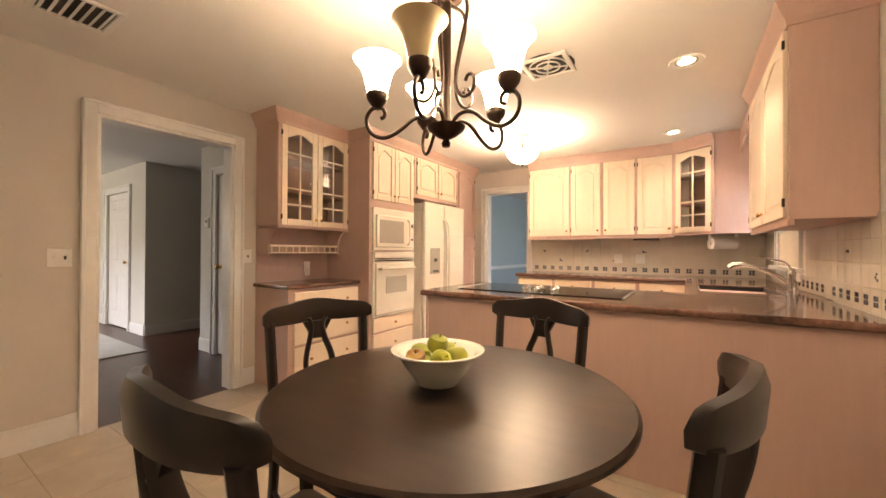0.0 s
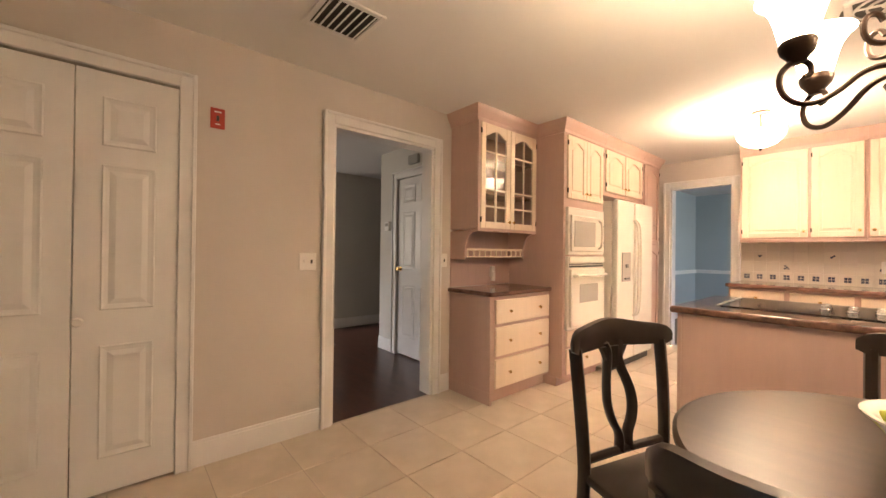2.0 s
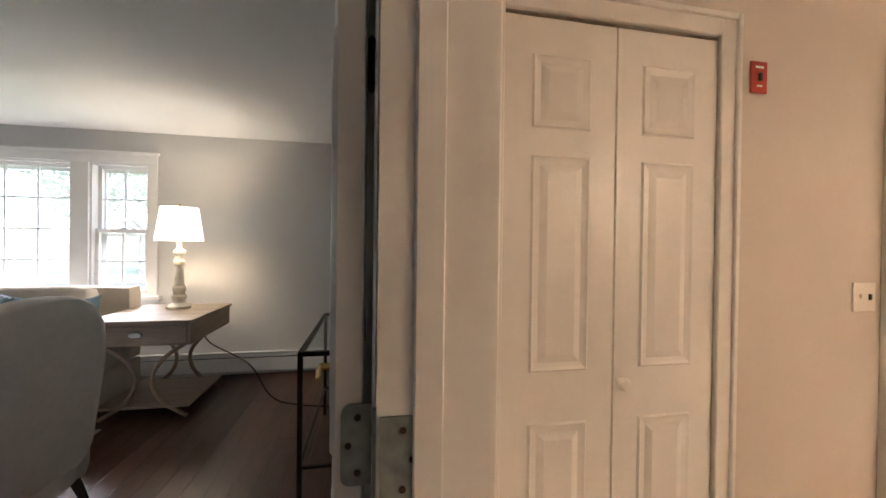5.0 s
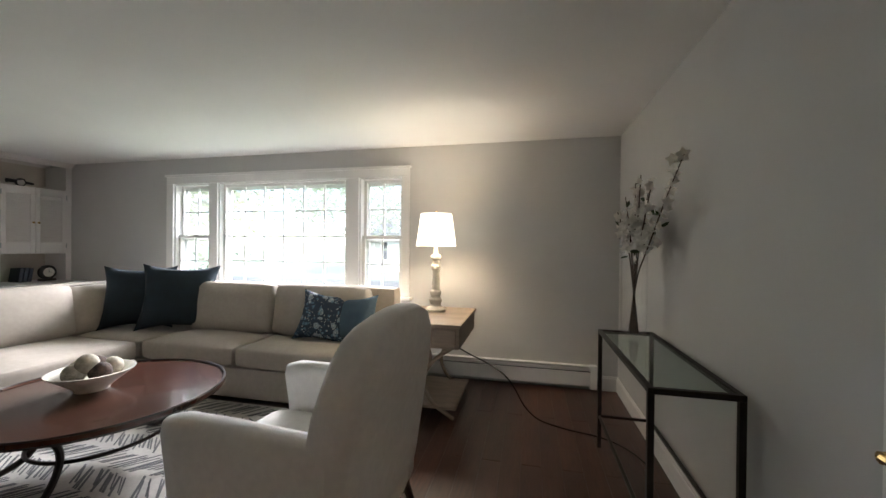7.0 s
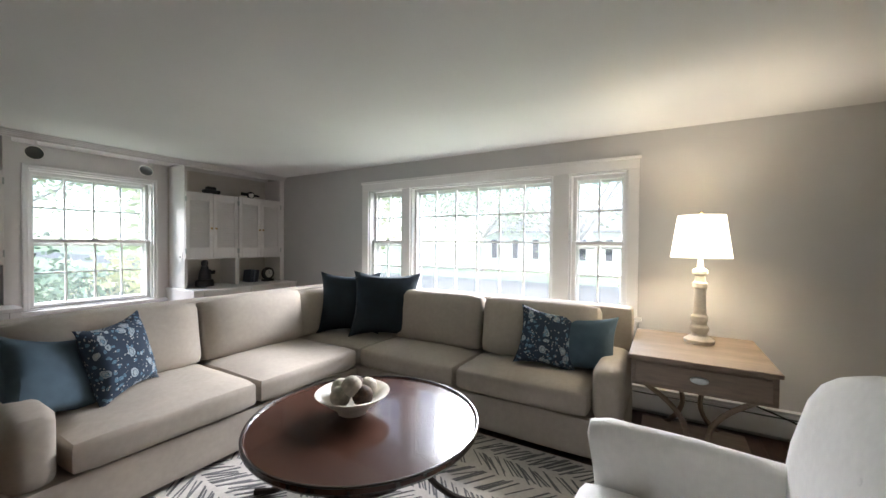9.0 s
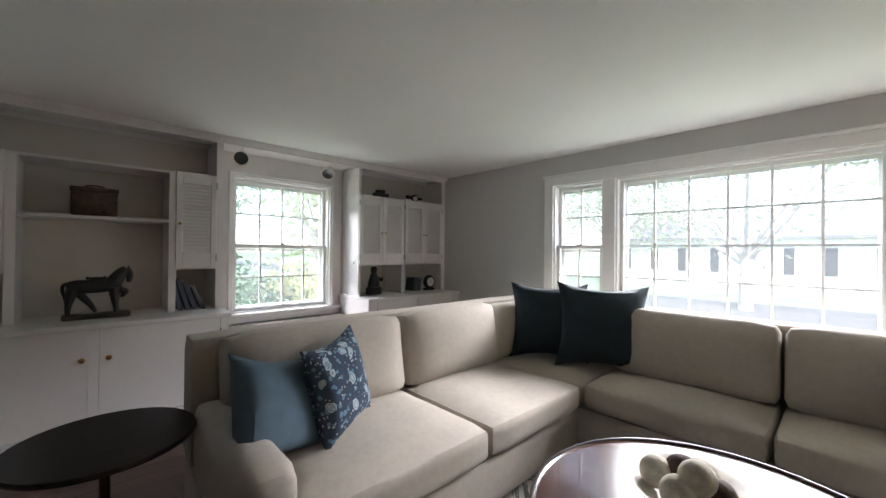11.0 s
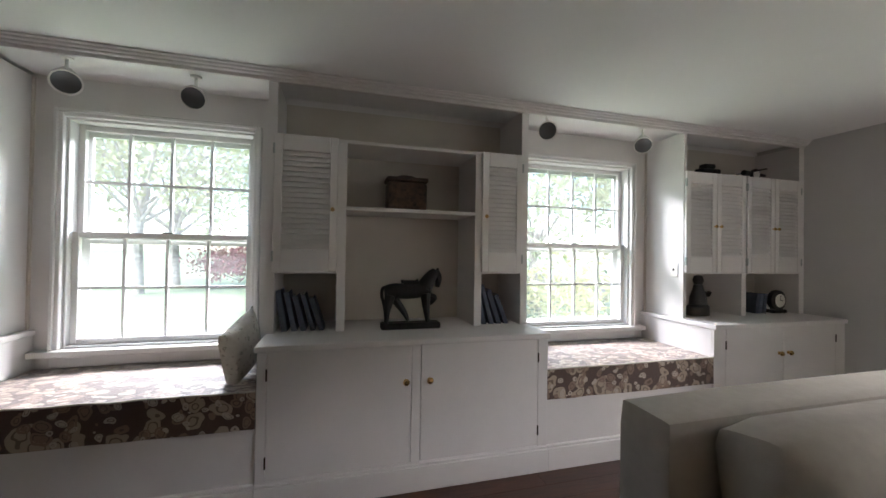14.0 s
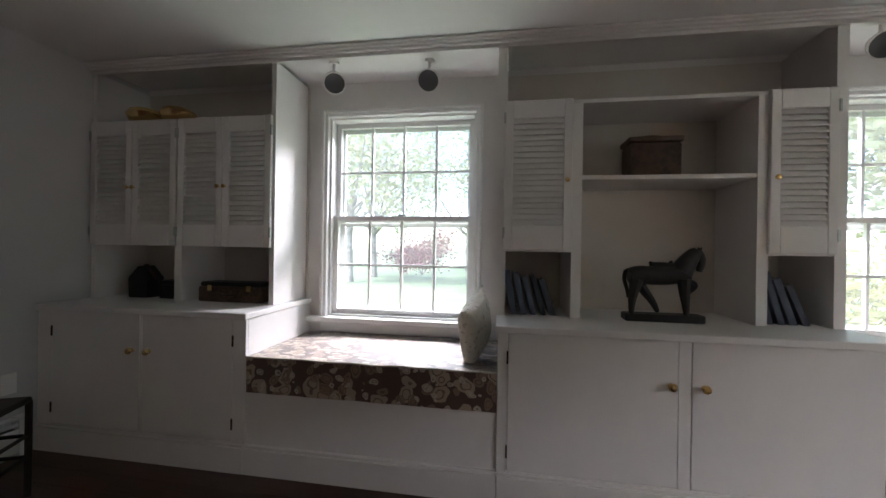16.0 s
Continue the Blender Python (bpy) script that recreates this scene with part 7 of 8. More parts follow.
for x in (-0.30, 0.30):
    for s in (-1, 1):
        part("curved_leg", tube([(x, s * 0.29, 0.564), (x, s * 0.12, 0.45), (x, s * 0.035, 0.30), (x, s * 0.10, 0.13), (x, s * 0.29, 0.012)], 0.016, 8, 2), M_GREYOAK, et, "curved crossing leg", True)
part("lower_shelf", bevel(boxes([(-0.32, 0.32, -0.31, 0.31, 0.085, 0.105)]), 0.003), M_GREYOAK, et)
tl = thing("table_lamp", "turned white wooden table lamp with linen shade, lit", "table lamp", pose(-5.70, -3.02, 0.75) @ Matrix.Diagonal((1, 1, 1.08, 1)))
part("base", lathe([(0, 0), (0.088, 0), (0.09, 0.02), (0.075, 0.03), (0.05, 0.045), (0.045, 0.06), (0.055, 0.08), (0.055, 0.10), (0.042, 0.115), (0.042, 0.13), (0.05, 0.14), (0.05, 0.165), (0.038, 0.18), (0.032, 0.30), (0.036, 0.34), (0.044, 0.35), (0.044, 0.375), (0.034, 0.385), (0.03, 0.42), (0.045, 0.435), (0.045, 0.455), (0.02, 0.47), (0.012, 0.55), (0, 0.55)], 24), M_LAMPBASE, tl, "turned distressed white base", 30)
part("shade", lathe([(0.178, 0.535), (0.138, 0.80), (0.135, 0.80), (0.175, 0.535), (0.178, 0.535)], 36), M_CLOTHSHADE, tl, "glowing white linen shade", True)
part("finial", lathe([(0, 0.80), (0.008, 0.80), (0.01, 0.82), (0, 0.83)], 10), M_BRASS, tl, "", True)
part("harp", tube([(0.0, 0, 0.54), (0.06, 0, 0.62), (0.05, 0, 0.76), (0, 0, 0.80), (-0.05, 0, 0.76), (-0.06, 0, 0.62), (0, 0, 0.54)], 0.003, 6, 2), M_BRASS, tl)
part("spider", join(tube([(-0.137, 0, 0.795), (0.137, 0, 0.795)], 0.0025, 5), tube([(0, -0.137, 0.795), (0, 0.137, 0.795)], 0.0025, 5)), M_BRASS, tl)
lamp("table_lamp_bulb", "POINT", pose(-5.70, -3.02, 1.47), 2.8, (1.0, 0.85, 0.66), 0.05)
solid("lamp_cord", tube([(-5.95, -3.0, 0.75), (-6.02, -2.95, 0.4), (-5.85, -2.75, 0.35), (-5.6, -2.55, 0.36), (-5.45, -2.35, 0.30), (-5.35, -2.2, 0.05), (-5.30, -1.95, 0.008), (-5.25, -1.7, 0.008), (-5.1, -1.55, 0.008), (-4.9, -1.48, 0.008)], 0.006, 6, 3), M_IRON, "dark lamp cord trailing over the floor", "cord", "", "", True)

# ---- glass console with vase ----
gc = thing("glass_console", "iron-framed console table with a glass top", "console table", pose(-4.59, -1.59, 0))
L, D, H, r = 1.06, 0.36, 0.76, 0.012
xa, xb, ya, yb = -L / 2, L / 2, -0.155, 0.155
for x in (xa, xb):
    for y in (ya, yb):
        part("leg", boxes([(x - r, x + r, y - r, y + r, 0, H)], 0.002), M_IRON, gc)
part("top_frame", boxes([(xa, xb, ya - r, ya + r, H, H + 2 * r), (xa, xb, yb - r, yb + r, H, H + 2 * r), (xa - r, xa + r, ya - r, yb + r, H, H + 2 * r), (xb - r, xb + r, ya - r, yb + r, H, H + 2 * r)], 0.002), M_IRON, gc)
part("glass_top", boxes([(xa + r, xb - r, ya + r, yb - r, H + 0.012, H + 0.020)]), M_TABLEGLASS, gc, "clear glass top")
part("lower_bar", boxes([(xa, xb, ya - 0.008, ya + 0.008, 0.20, 0.216), (xa - 0.008, xa + 0.008, ya, yb, 0.20, 0.216), (xb - 0.008, xb + 0.008, ya, yb, 0.20, 0.216), (xa, xb, yb - 0.008, yb + 0.008, 0.20, 0.216)], 0.002), M_IRON, gc)
vs = thing("glass_vase", "tall clear glass cylinder vase with white blossom branches", "vase", pose(-4.99, -1.575, H + 0.021))
part("cylinder", lathe([(0, 0), (0.072, 0), (0.076, 0.01), (0.076, 0.52), (0.072, 0.52), (0.071, 0.03), (0, 0.026)], 32), M_GLASS, vs, "", True)
rng = random.Random(5)
bloom = bm_new()
for k in range(5):
    a = 2 * math.pi * k / 5
    ca, sa = math.cos(a), math.sin(a)
    q = [bloom.verts.new(p) for p in ((0, 0, 0.002), (0.012 * ca - 0.009 * sa, 0.012 * sa + 0.009 * ca, 0.007), (0.025 * ca, 0.025 * sa, 0.012), (0.012 * ca + 0.009 * sa, 0.012 * sa - 0.009 * ca, 0.007))]
    bloom.faces.new(q)
bmesh.ops.solidify(bloom, geom=bloom.faces[:], thickness=0.002)
bme = bpy.data.meshes.new("blossom")
bloom.to_mesh(bme)
bme.materials.append(M_PETAL)
leafm = extrude_poly([(0, 0), (0.008, 0.012), (0.007, 0.028), (0, 0.042), (-0.007, 0.028), (-0.008, 0.012)], 0.0015, "xz")
lme = bpy.data.meshes.new("leaf")
leafm.to_mesh(lme)
lme.materials.append(M_LEAFG)
# direction, reach and height of each branch
for a, sp, top in ((-170, 0.36, 0.80), (150, 0.24, 0.98), (100, 0.08, 1.0), (20, 0.55, 1.0), (-10, 0.46, 0.88), (-60, 0.2, 0.85), (-120, 0.2, 0.78), (60, 0.14, 0.88)):
    ca, sa = math.cos(math.radians(a)), math.sin(math.radians(a)) * 0.45
    p = [(-0.045 * ca, -0.045 * sa, 0.03), (0.02 * ca, 0.02 * sa, 0.36), (0.35 * sp * ca, 0.35 * sp * sa, 0.56), (0.68 * sp * ca, 0.68 * sp * sa, 0.56 + 0.55 * (top - 0.56)), (sp * ca, sp * sa, top)]
    br = part("branch", tube(p, (0.0065, 0.0022), 6, 2), M_TWIG, vs, "brown twig", True)
    for i in range(34):
        f = rng.random() ** 1.25
        q0, q1 = (Vector(p[2]), Vector(p[3])) if f < 0.6 else (Vector(p[3]), Vector(p[4]))
        q = q0.lerp(q1, f / 0.6 if f < 0.6 else (f - 0.6) / 0.4)
        w = 0.042 * (1 - 0.7 * f)
        q += Vector((rng.gauss(0, w), rng.gauss(0, w * 0.6), rng.gauss(0, w)))
        o = new("leaf" if i % 9 == 0 else "blossom", lme if i % 9 == 0 else bme)
        o.parent = br
        z = rng.uniform(0.9, 1.5)
        o.matrix_basis = Matrix.LocRotScale(q, Euler((rng.uniform(-2, 2), rng.uniform(-2, 2), rng.uniform(0, 6))), (z, z, z))

# ---- heater, round table, stool ----
def heater(name, axis, a0, a1, face, out):
    h = thing(name, "white hydronic baseboard heater along the wall", "heater")
    d = out * 0.062

    def b(u0, u1, p0, p1, z0, z1):
        p0, p1 = sorted((p0, p1))
        return (p0, p1, u0, u1, z0, z1) if axis == "y" else (u0, u1, p0, p1, z0, z1)
    part("front_panel", bevel(boxes([b(a0, a1, face + d - out * 0.006, face + d, 0.045, 0.175)]), 0.002), M_TRIM, h)
    part("top_cover", bevel(boxes([b(a0, a1, face + out * 0.001, face + d - out * 0.008, 0.222, 0.23), b(a0, a1, face + out * 0.001, face + out * 0.008, 0.03, 0.222)]), 0.002), M_TRIM, h)
    part("damper", bevel(boxes([b(a0, a1, face + d - out * 0.016, face + d - out * 0.004, 0.188, 0.205)]), 0.002), M_TRIM, h)
    part("fins", boxes([b(a0, a1, face + out * 0.010, face + d - out * 0.014, 0.07, 0.17)]), M_DARK, h)
    for e in (a0, a1):
        part("end_cap", bevel(boxes([b(e - 0.03, e + 0.03, face + out * 0.001, face + d + out * 0.004, 0.02, 0.235)]), 0.003), M_TRIM, h)


heater("baseboard_heater", "y", -6.6, -1.62, LX0, 1)
heater("baseboard_heater", "y", -7.74, -3.0, LX1, -1)
ol = thing("wall_outlet", "white duplex wall outlet", "outlet", pose(LX1, -7.70, 0.42, 0, 0, -90))
part("plate", bevel(boxes([(-0.035, 0.035, -0.006, 0, -0.058, 0.058)]), 0.003), M_PLASTICW, ol)
for q in (-0.04, 0.012):
    part("socket", boxes([(-0.017, 0.017, -0.009, -0.006, q, q + 0.028)], 0.003), M_PLASTICW, ol)
rt = thing("round_side_table", "round dark bronze side table beside the sofa", "side table", pose(-2.70, -6.36, 0))
part("tabletop", lathe([(0, 0.575), (0.285, 0.575), (0.30, 0.582), (0.305, 0.592), (0.30, 0.602), (0, 0.60)], 56), M_IRON, rt, "", 30)
part("stem", lathe([(0, 0.03), (0.025, 0.03), (0.018, 0.1), (0.018, 0.5), (0.04, 0.574), (0, 0.574)], 16), M_IRON, rt, "", True)
part("foot", lathe([(0, 0), (0.18, 0), (0.18, 0.012), (0.05, 0.03), (0, 0.032)], 32), M_IRON, rt, "", True)
ch2 = thing("spindle_chair", "dark metal chair with round turned back posts", "chair", pose(0.43, -7.22, 0, 0, 0, 25))
for s in (-1, 1):
    part("back_post", tube([(s * 0.2, 0.18, 0), (s * 0.2, 0.18, 0.8), (s * 0.19, 0.22, 0.9)], 0.014, 8, 1), M_IRON, ch2)
    part("front_leg", tube([(s * 0.2, -0.2, 0), (s * 0.2, -0.2, 0.45)], 0.014, 8), M_IRON, ch2)
part("back_ring", tube([(0.2 * math.cos(2 * math.pi * i / 32), 0.19, 0.75 + 0.16 * math.sin(2 * math.pi * i / 32)) for i in range(33)], 0.012, 8), M_IRON, ch2, "", True)
part("seat", bevel(boxes([(-0.21, 0.21, -0.21, 0.20, 0.44, 0.47)]), 0.01, 2), M_IRON, ch2)
for z in (0.18, 0.28):
    part("stretcher", boxes([(-0.2, 0.2, -0.205, -0.19, z, z + 0.014), (-0.205, -0.19, -0.2, 0.18, z, z + 0.014), (0.19, 0.205, -0.2, 0.18, z, z + 0.014)], 0.002), M_IRON, ch2)

# ---- area rug with herringbone bands ----
rug = solid("area_rug", bevel(boxes([(-5.12, -3.05, -5.75, -3.24, -0.002, 0.010)]), 0.003), M_RUGLIGHT, "ivory wool rug with charcoal herringbone bands", "rug")
rb_ = bm_new()
rr = random.Random(2)
bw = 0.19
x = -5.10
band = 0
while x < -3.08:
    y = -5.9
    while y < -3.1:
        for q in range(3):
            y0 = y + q * 0.022 + rr.uniform(-0.004, 0.004)
            x0, x1 = x + rr.uniform(0.0, 0.05), min(-3.07, x + bw - rr.uniform(0.0, 0.05))
            dy = 0.12 * (1 if band % 2 else -1)
            t = rr.uniform(0.009, 0.019)
            v = [(x0, y0), (x1, y0 + dy), (x1, y0 + dy + t), (x0, y0 + t)]
            if all(-5.74 < b < -3.25 for _, b in v) and rr.random() < 0.85:
                rb_.faces.new([rb_.verts.new((a, b, 0.0118)) for a, b in v])
        y += 0.085
    x += bw
    band += 1
bmesh.ops.recalc_face_normals(rb_, faces=rb_.faces)
ext = bmesh.ops.extrude_face_region(rb_, geom=rb_.faces[:])
bmesh.ops.translate(rb_, verts=[v for v in ext["geom"] if isinstance(v, bmesh.types.BMVert)], vec=(0, 0, -0.003))
tagged(part("herringbone_weave", rb_, M_RUGDARK, rug), kind="stuff")
hinge(1.068)
part("bumper_plate", bevel(boxes([(-2.635, -2.60, LY1 - 0.0155, LY1 - 0.004, 1.515, 1.578)]), 0.005), M_BRONZE, dr, "dark metal bumper plate", False, dr.matrix_basis.inverted())
hinge(0.30)
# ---- backsplash tiles, floor tiles and floor boards ----
def piece_mesh(name, sx, sy, sz, ch, material):
    """A low block with chamfered top edges, its base at z = 0."""
    bm = bm_new()
    lo = [bm.verts.new((x, y, 0)) for x, y in ((0, 0), (sx, 0), (sx, sy), (0, sy))]
    mi = [bm.verts.new((x, y, sz - ch)) for x, y in ((0, 0), (sx, 0), (sx, sy), (0, sy))]
    hi = [bm.verts.new((x, y, sz)) for x, y in ((ch, ch), (sx - ch, ch), (sx - ch, sy - ch), (ch, sy - ch))]
    for a, b in ((lo, mi), (mi, hi)):
        for k in range(4):
            bm.faces.new((a[k], a[(k + 1) % 4], b[(k + 1) % 4], b[k]))
    bm.faces.new(hi)
    bm.faces.new(lo[::-1])
    me = bpy.data.meshes.new(name)
    bm.to_mesh(me)
    bm.free()
    me.materials.append(material)
    return me


def piece(name, me, parent, m):
    o = new(name, me)
    o.matrix_basis = m
    o.parent = parent
    return o


def splash(name, w, m, label, skip=None):
    """Tiles over the worktop on a wall; local x along the wall, z up, facing local -y."""
    s = tagged(part(name, boxes([(0, w, -0.004, 0.0, 0, 0.455)]), M_GROUTW, None, "", False, m), label, "backsplash", kind="structure")
    t = 0.1137
    n = int(w / t)
    me = piece_mesh("tile", t - 0.002, t - 0.002, 0.005, 0.0015, M_TILEW)
    ed = piece_mesh("tile", w - n * t - 0.002, t - 0.002, 0.005, 0.0015, M_TILEW) if w - n * t > 0.01 else None
    mo = piece_mesh("tile_print", 0.023, 0.023, 0.0008, 0.0002, M_TILEBLUE)
    for r in range(4):
        for c in range(n + (1 if ed else 0)):
            if skip and skip(c * t, r * t):
                continue
            o = piece("tile", me if c < n else ed, s, pose(c * t, -0.004, r * t, 90, 0, 0))
            if r == 0 and c < n:
                for dx, dz in ((0.031, 0.031), (0.058, 0.031), (0.031, 0.058), (0.058, 0.058)):
                    piece("tile_print", mo, o, pose(dx, dz, 0.0051))
    return s


sn = splash("backsplash_north", 2.56, pose(-1.87, KY1 - 0.001, 0.909), "glossy cream tiles with a row of blue square prints")
se = splash("backsplash_east", 2.15, pose(KX1 - 0.001, 5.09, 0.909, 0, 0, -90), "glossy cream tiles with a row of blue square prints", lambda a, z: 0.45 < a < 1.52 and z > 0.05)
se2 = splash("backsplash_east_2", 0.91, pose(KX1 - 0.001, 2.94, 0.909, 0, 0, -90), "glossy cream tiles with a row of blue square prints")


def motif(parent, x, z, seed):
    r = random.Random(seed)
    bits = []
    for i in range(4):
        a, b = r.uniform(-0.02, 0.02), r.uniform(-0.018, 0.018)
        bits.append(lathe([(0, 0), (r.uniform(0.008, 0.014), 0.0002), (0, 0.0006)], 7, a, b, 0, 1.0, r.uniform(0.5, 0.9)))
    part("painted_motif", join(*bits), M_TILEBLUE, parent, "small dark painted bird motif", False, pose(x, -0.0096, z, 90, 0, 0))


for i, (x, z) in enumerate(((0.17, 0.285), (0.40, 0.17), (0.74, 0.285), (1.08, 0.17), (1.42, 0.285))):
    motif(sn, x, z, i)
for i, (x, z) in enumerate(((0.28, 0.285), (0.62, 0.17))):
    motif(se2, x, z, i + 9)
for x in (-1.20, -0.95):
    o = thing("wall_outlet", "cream outlet plate on the tiled wall", "outlet", pose(x + 0.45, KY1 - 0.0105, 1.10))
    part("plate", bevel(boxes([(-0.05, 0.05, -0.006, 0, -0.058, 0.058)]), 0.003), M_PLASTICW, o)
    part("socket", boxes([(-0.017, 0.017, -0.009, -0.006, -0.03, 0.03)], 0.003), M_PLASTICW, o)

kf = bpy.data.objects["floor_kitchen"]
T = 0.406
full = piece_mesh("floor_tile", T - 0.006, T - 0.006, 0.008, 0.0015, M_TILEF)
nx, ny = int((KX1 - KX0) / T), int((KY1 - KY0 + 0.1) / T)
cutm = {}
for i in range(nx + 1):
    for j in range(ny + 1):
        x, y = KX0 + 0.003 + i * T, KY0 + 0.003 + j * T
        w, d = min(T - 0.006, KX1 - x), min(T - 0.006, KY1 + 0.09 - y)
        if w < 0.02 or d < 0.02 or (x > -1.5 and y > 2.95 and x > -0.1) or (x > -1.5 and 2.1 < y < 2.5):
            continue
        key = (round(w, 3), round(d, 3))
        if key not in cutm:
            cutm[key] = full if key == (round(T - 0.006, 3),) * 2 else piece_mesh("floor_tile", w, d, 0.008, 0.0015, M_TILEF)
        piece("floor_tile", cutm[key], kf, pose(x, y, -0.008))

lf_ = bpy.data.objects["floor_living"]
PLW, PLL = 0.121, 1.38
pf = piece_mesh("floor_board", PLL - 0.0015, PLW - 0.0015, 0.008, 0.001, M_WOODF)
ph = piece_mesh("floor_board", PLL / 2 - 0.0015, PLW - 0.0015, 0.008, 0.001, M_WOODF)
row = 0
y = LY1 - PLW
while y > -7.86:
    xs_ = [(LX0 + 0.02 + k * PLL, pf) for k in range(5)] if row % 2 == 0 else [(LX0 + 0.02, ph)] + [(LX0 + 0.02 + PLL / 2 + k * PLL, pf) for k in range(4)] + [(LX0 + 0.02 + PLL / 2 + 4 * PLL, ph)]
    for x, me in xs_:
        if not (x < -5.9 + 0.3 and -6.6 < y < -3.6 and x + PLL < -4.9):
            piece("floor_board", me, lf_, pose(x, y, -0.008))
    y -= PLW
    row += 1
# ---- outdoors ----
solid("ground", boxes([(-400, 400, -400, 400, -0.62, -0.50)]), M_GRASS, "wide spring lawn around the house", "ground", "structure")
solid("road", boxes([(-21, -15, -200, 200, -0.495, -0.488)]), M_ROAD, "grey asphalt street beyond the lawn", "road", "structure")


def tree(x, y, h, crown_r, leaf, seed, n=2600, label="", trunk_h=0.35, spread=1.0, size=0.16, name="tree"):
    r = random.Random(seed)
    t = thing(name, label, "tree" if name == "tree" else "shrub", pose(x, y, -0.5))
    tips = []
    bm = bm_new()
    if name == "tree":
        tube([(0, 0, -0.1), (0.05 * h * 0.2, 0, h * trunk_h * 0.6), (r.uniform(-0.3, 0.3), r.uniform(-0.3, 0.3), h * trunk_h)], (h * 0.022, h * 0.015), 9, 1, bm)
    for k in range(9):
        a = 2 * math.pi * k / 9 + r.uniform(-0.3, 0.3)
        rr = crown_r * r.uniform(0.55, 1.0)
        z0 = h * trunk_h * r.uniform(0.7, 1.0)
        tip = Vector((rr * math.cos(a), rr * math.sin(a), z0 + (h - z0) * r.uniform(0.25, 0.95)))
        mid = Vector((tip.x * 0.45, tip.y * 0.45, z0 + (tip.z - z0) * 0.35))
        tube([(0, 0, z0 * 0.92), mid, tip], (h * 0.009, h * 0.002), 6, 1, bm)
        tips.append((mid + tip) / 2)
        tips.append(tip)
        for q in range(4):
            e = mid.lerp(tip, r.uniform(0.3, 0.9))
            f = e + Vector((r.gauss(0, 0.22), r.gauss(0, 0.22), r.gauss(0.05, 0.2))) * crown_r
            tube([e, (e + f) / 2 + Vector((0, 0, 0.05 * crown_r)), f], (h * 0.0035, h * 0.001), 5, 1, bm)
            tips.append(f)
    part("trunk", bm, M_BARK, t, "", True)
    vs, fs = [], []
    for i in range(n):
        c = r.choice(tips) + Vector((r.gauss(0, 1), r.gauss(0, 1), r.gauss(0, 0.8))) * crown_r * 0.17
        if c.z < 0.1:
            continue
        u = Vector((r.gauss(0, 1), r.gauss(0, 1), r.gauss(0, 1))).normalized()
        v = u.orthogonal().normalized()
        s = size * r.uniform(0.5, 1.2)
        b = len(vs)
        vs += [c - u * s, c + v * s * 0.5, c + u * s, c - v * s * 0.5]
        fs.append((b, b + 1, b + 2, b + 3))
    me = bpy.data.meshes.new("crown")
    me.from_pydata([tuple(v) for v in vs], [], fs)
    me.materials.append(leaf)
    o = new("crown", me)
    o.parent = t
    return t


LB = "spring tree with thin pale green leaves"
tree(-18.5, -6.6, 9.5, 5.0, M_LEAF, 1, 1900, "old spreading tree with sparse young leaves", 0.24, 1, 0.13)
tree(-19, 3.5, 8.0, 3.6, M_LEAFY, 2, 3200, LB)
tree(-26, -14.0, 9.0, 4.5, M_LEAF, 3, 4500, LB)
tree(-13, -14.5, 7.0, 3.2, M_LEAFY, 4, 3500, LB)
tree(-8.5, -17.0, 7.5, 3.4, M_LEAF, 5, 4500, LB)
tree(-3.6, -28.0, 9.0, 4.0, M_LEAF, 6, 5000, LB)
tree(5.5, -23.5, 9.5, 3.4, M_LEAFY, 7, 2600, LB, 0.45)
tree(0.6, -34.0, 11.0, 4.6, M_LEAFY, 8, 4200, LB)
tree(5.5, -27.0, 11.0, 5.0, M_LEAF, 9, 4200, LB)
tree(-6.5, -30.0, 12.0, 5.5, M_LEAF, 10, 5000, LB)
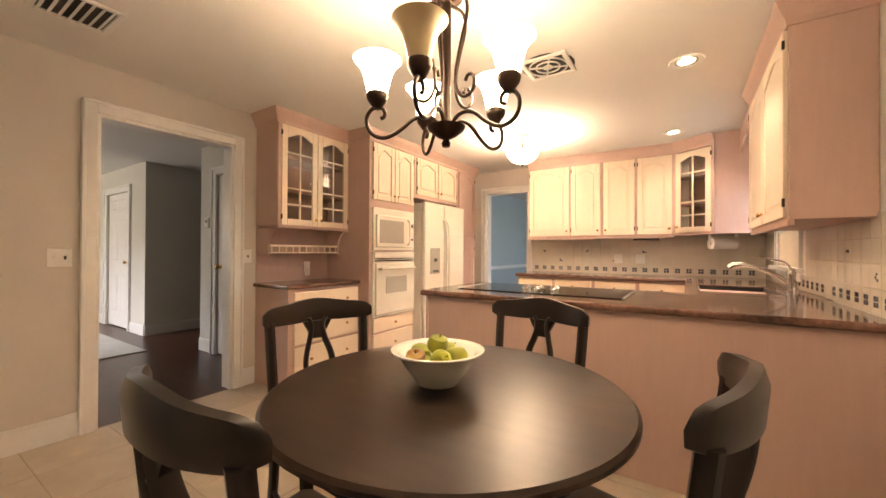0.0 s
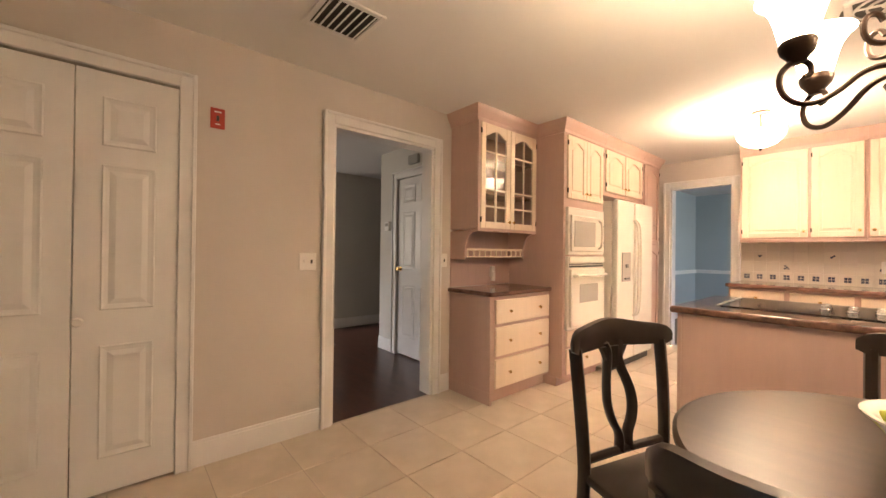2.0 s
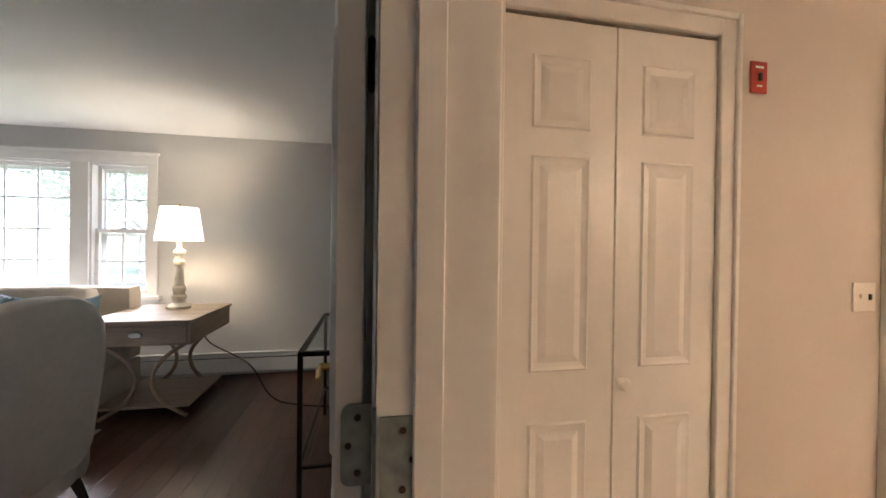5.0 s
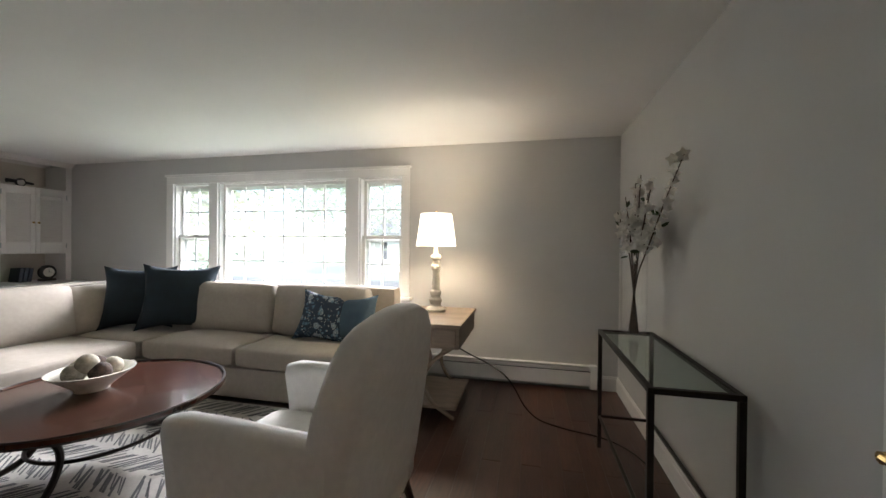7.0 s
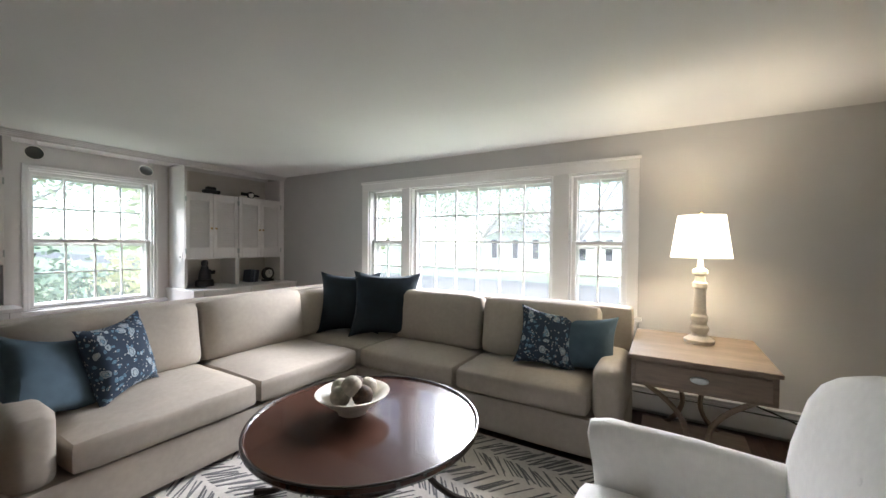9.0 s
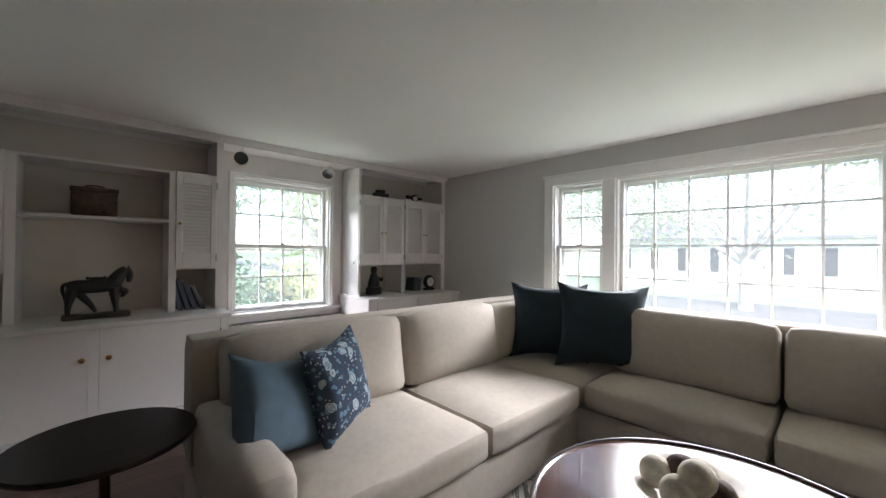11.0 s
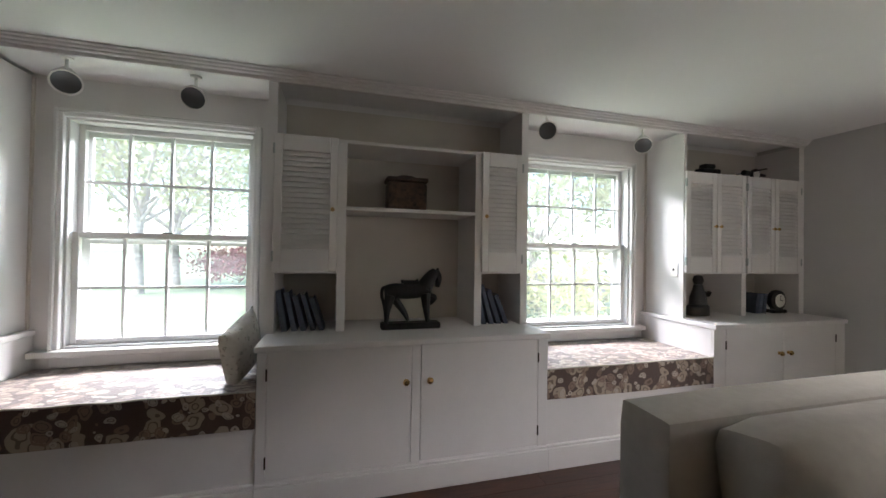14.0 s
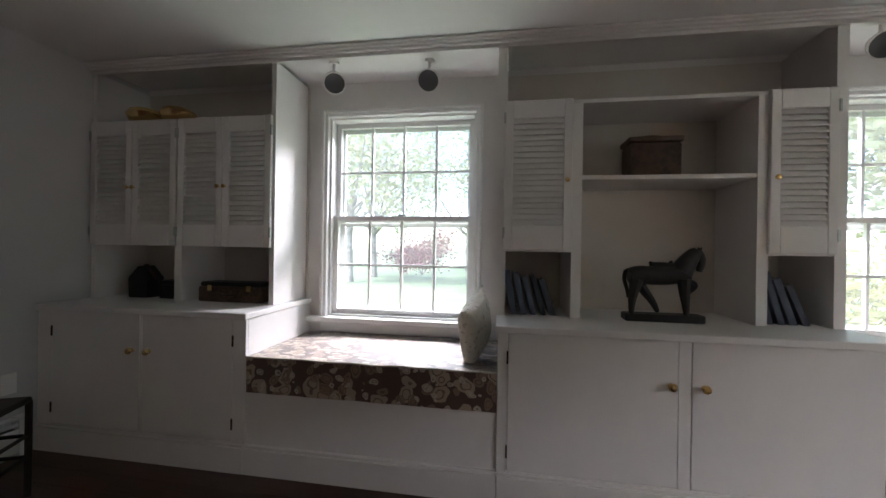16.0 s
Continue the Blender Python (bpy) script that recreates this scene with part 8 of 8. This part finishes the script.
tree(-17.5, -22.0, 11.0, 5.0, M_LEAFD, 11, 4500, "tall dark evergreen tree")
tree(2.4, -26.0, 2.6, 1.8, M_LEAFR, 12, 2600, "red-leaved garden shrub on the lawn", 0.15, 1, 0.10, "shrub")
tree(-6.4, -12.2, 1.6, 1.2, M_LEAFY, 13, 2200, "yellow-green garden shrub near the window", 0.15, 1, 0.08, "shrub")
tree(-5.0, -12.8, 1.5, 1.2, M_LEAFD, 14, 2200, "dark green garden shrub near the window", 0.15, 1, 0.08, "shrub")
tree(-8.3, -3.0, 1.5, 0.8, M_LEAF, 15, 1800, "green shrub below the window", 0.15, 1, 0.06, "shrub")
tree(-8.2, -10.6, 1.7, 1.1, M_LEAFD, 16, 2200, "dark green shrub at the house corner", 0.15, 1, 0.07, "shrub")


def house(x, y, w, d, h, label):
    """A white ranch house, its long front facing +x."""
    b = thing("house", label, "house", pose(x, y, -0.5))
    part("wall", boxes([(-d, 0, -w / 2, w / 2, 0, h)]), M_SIDING, b)
    part("roof", extrude_poly([(-d - 0.4, h - 0.05), (0.45, h - 0.05), (0.45, h + 0.08), (-d / 2, h + 1.9), (-d - 0.4, h + 0.08)], w + 0.8, "xz", -w / 2 - 0.4), M_ROOF, b)
    for i in range(5):
        yy = -w / 2 + w * (i + 0.5) / 5
        wn = part("window", boxes([(0.0, 0.05, yy - 0.55, yy + 0.55, 0.9, 2.2)], 0.01), M_TRIM, b)
        for q in range(2):
            for k in range(2):
                part("pane", boxes([(0.05, 0.06, yy - 0.5 + q * 0.52, yy - 0.02 + q * 0.52, 0.97 + k * 0.6, 1.52 + k * 0.6)]), M_APPLGREY, wn)
        for s in (-1, 1):
            part("shutter", boxes([(0.0, 0.04, yy + s * 0.78 - 0.2, yy + s * 0.78 + 0.2, 0.9, 2.2)]), M_SHUTTER, b)
    return b


house(-27.5, -7.0, 15.0, 8.0, 2.7, "white ranch house with black shutters across the street")
house(-29.0, 12.0, 13.0, 8.0, 2.7, "white ranch house with black shutters across the street")
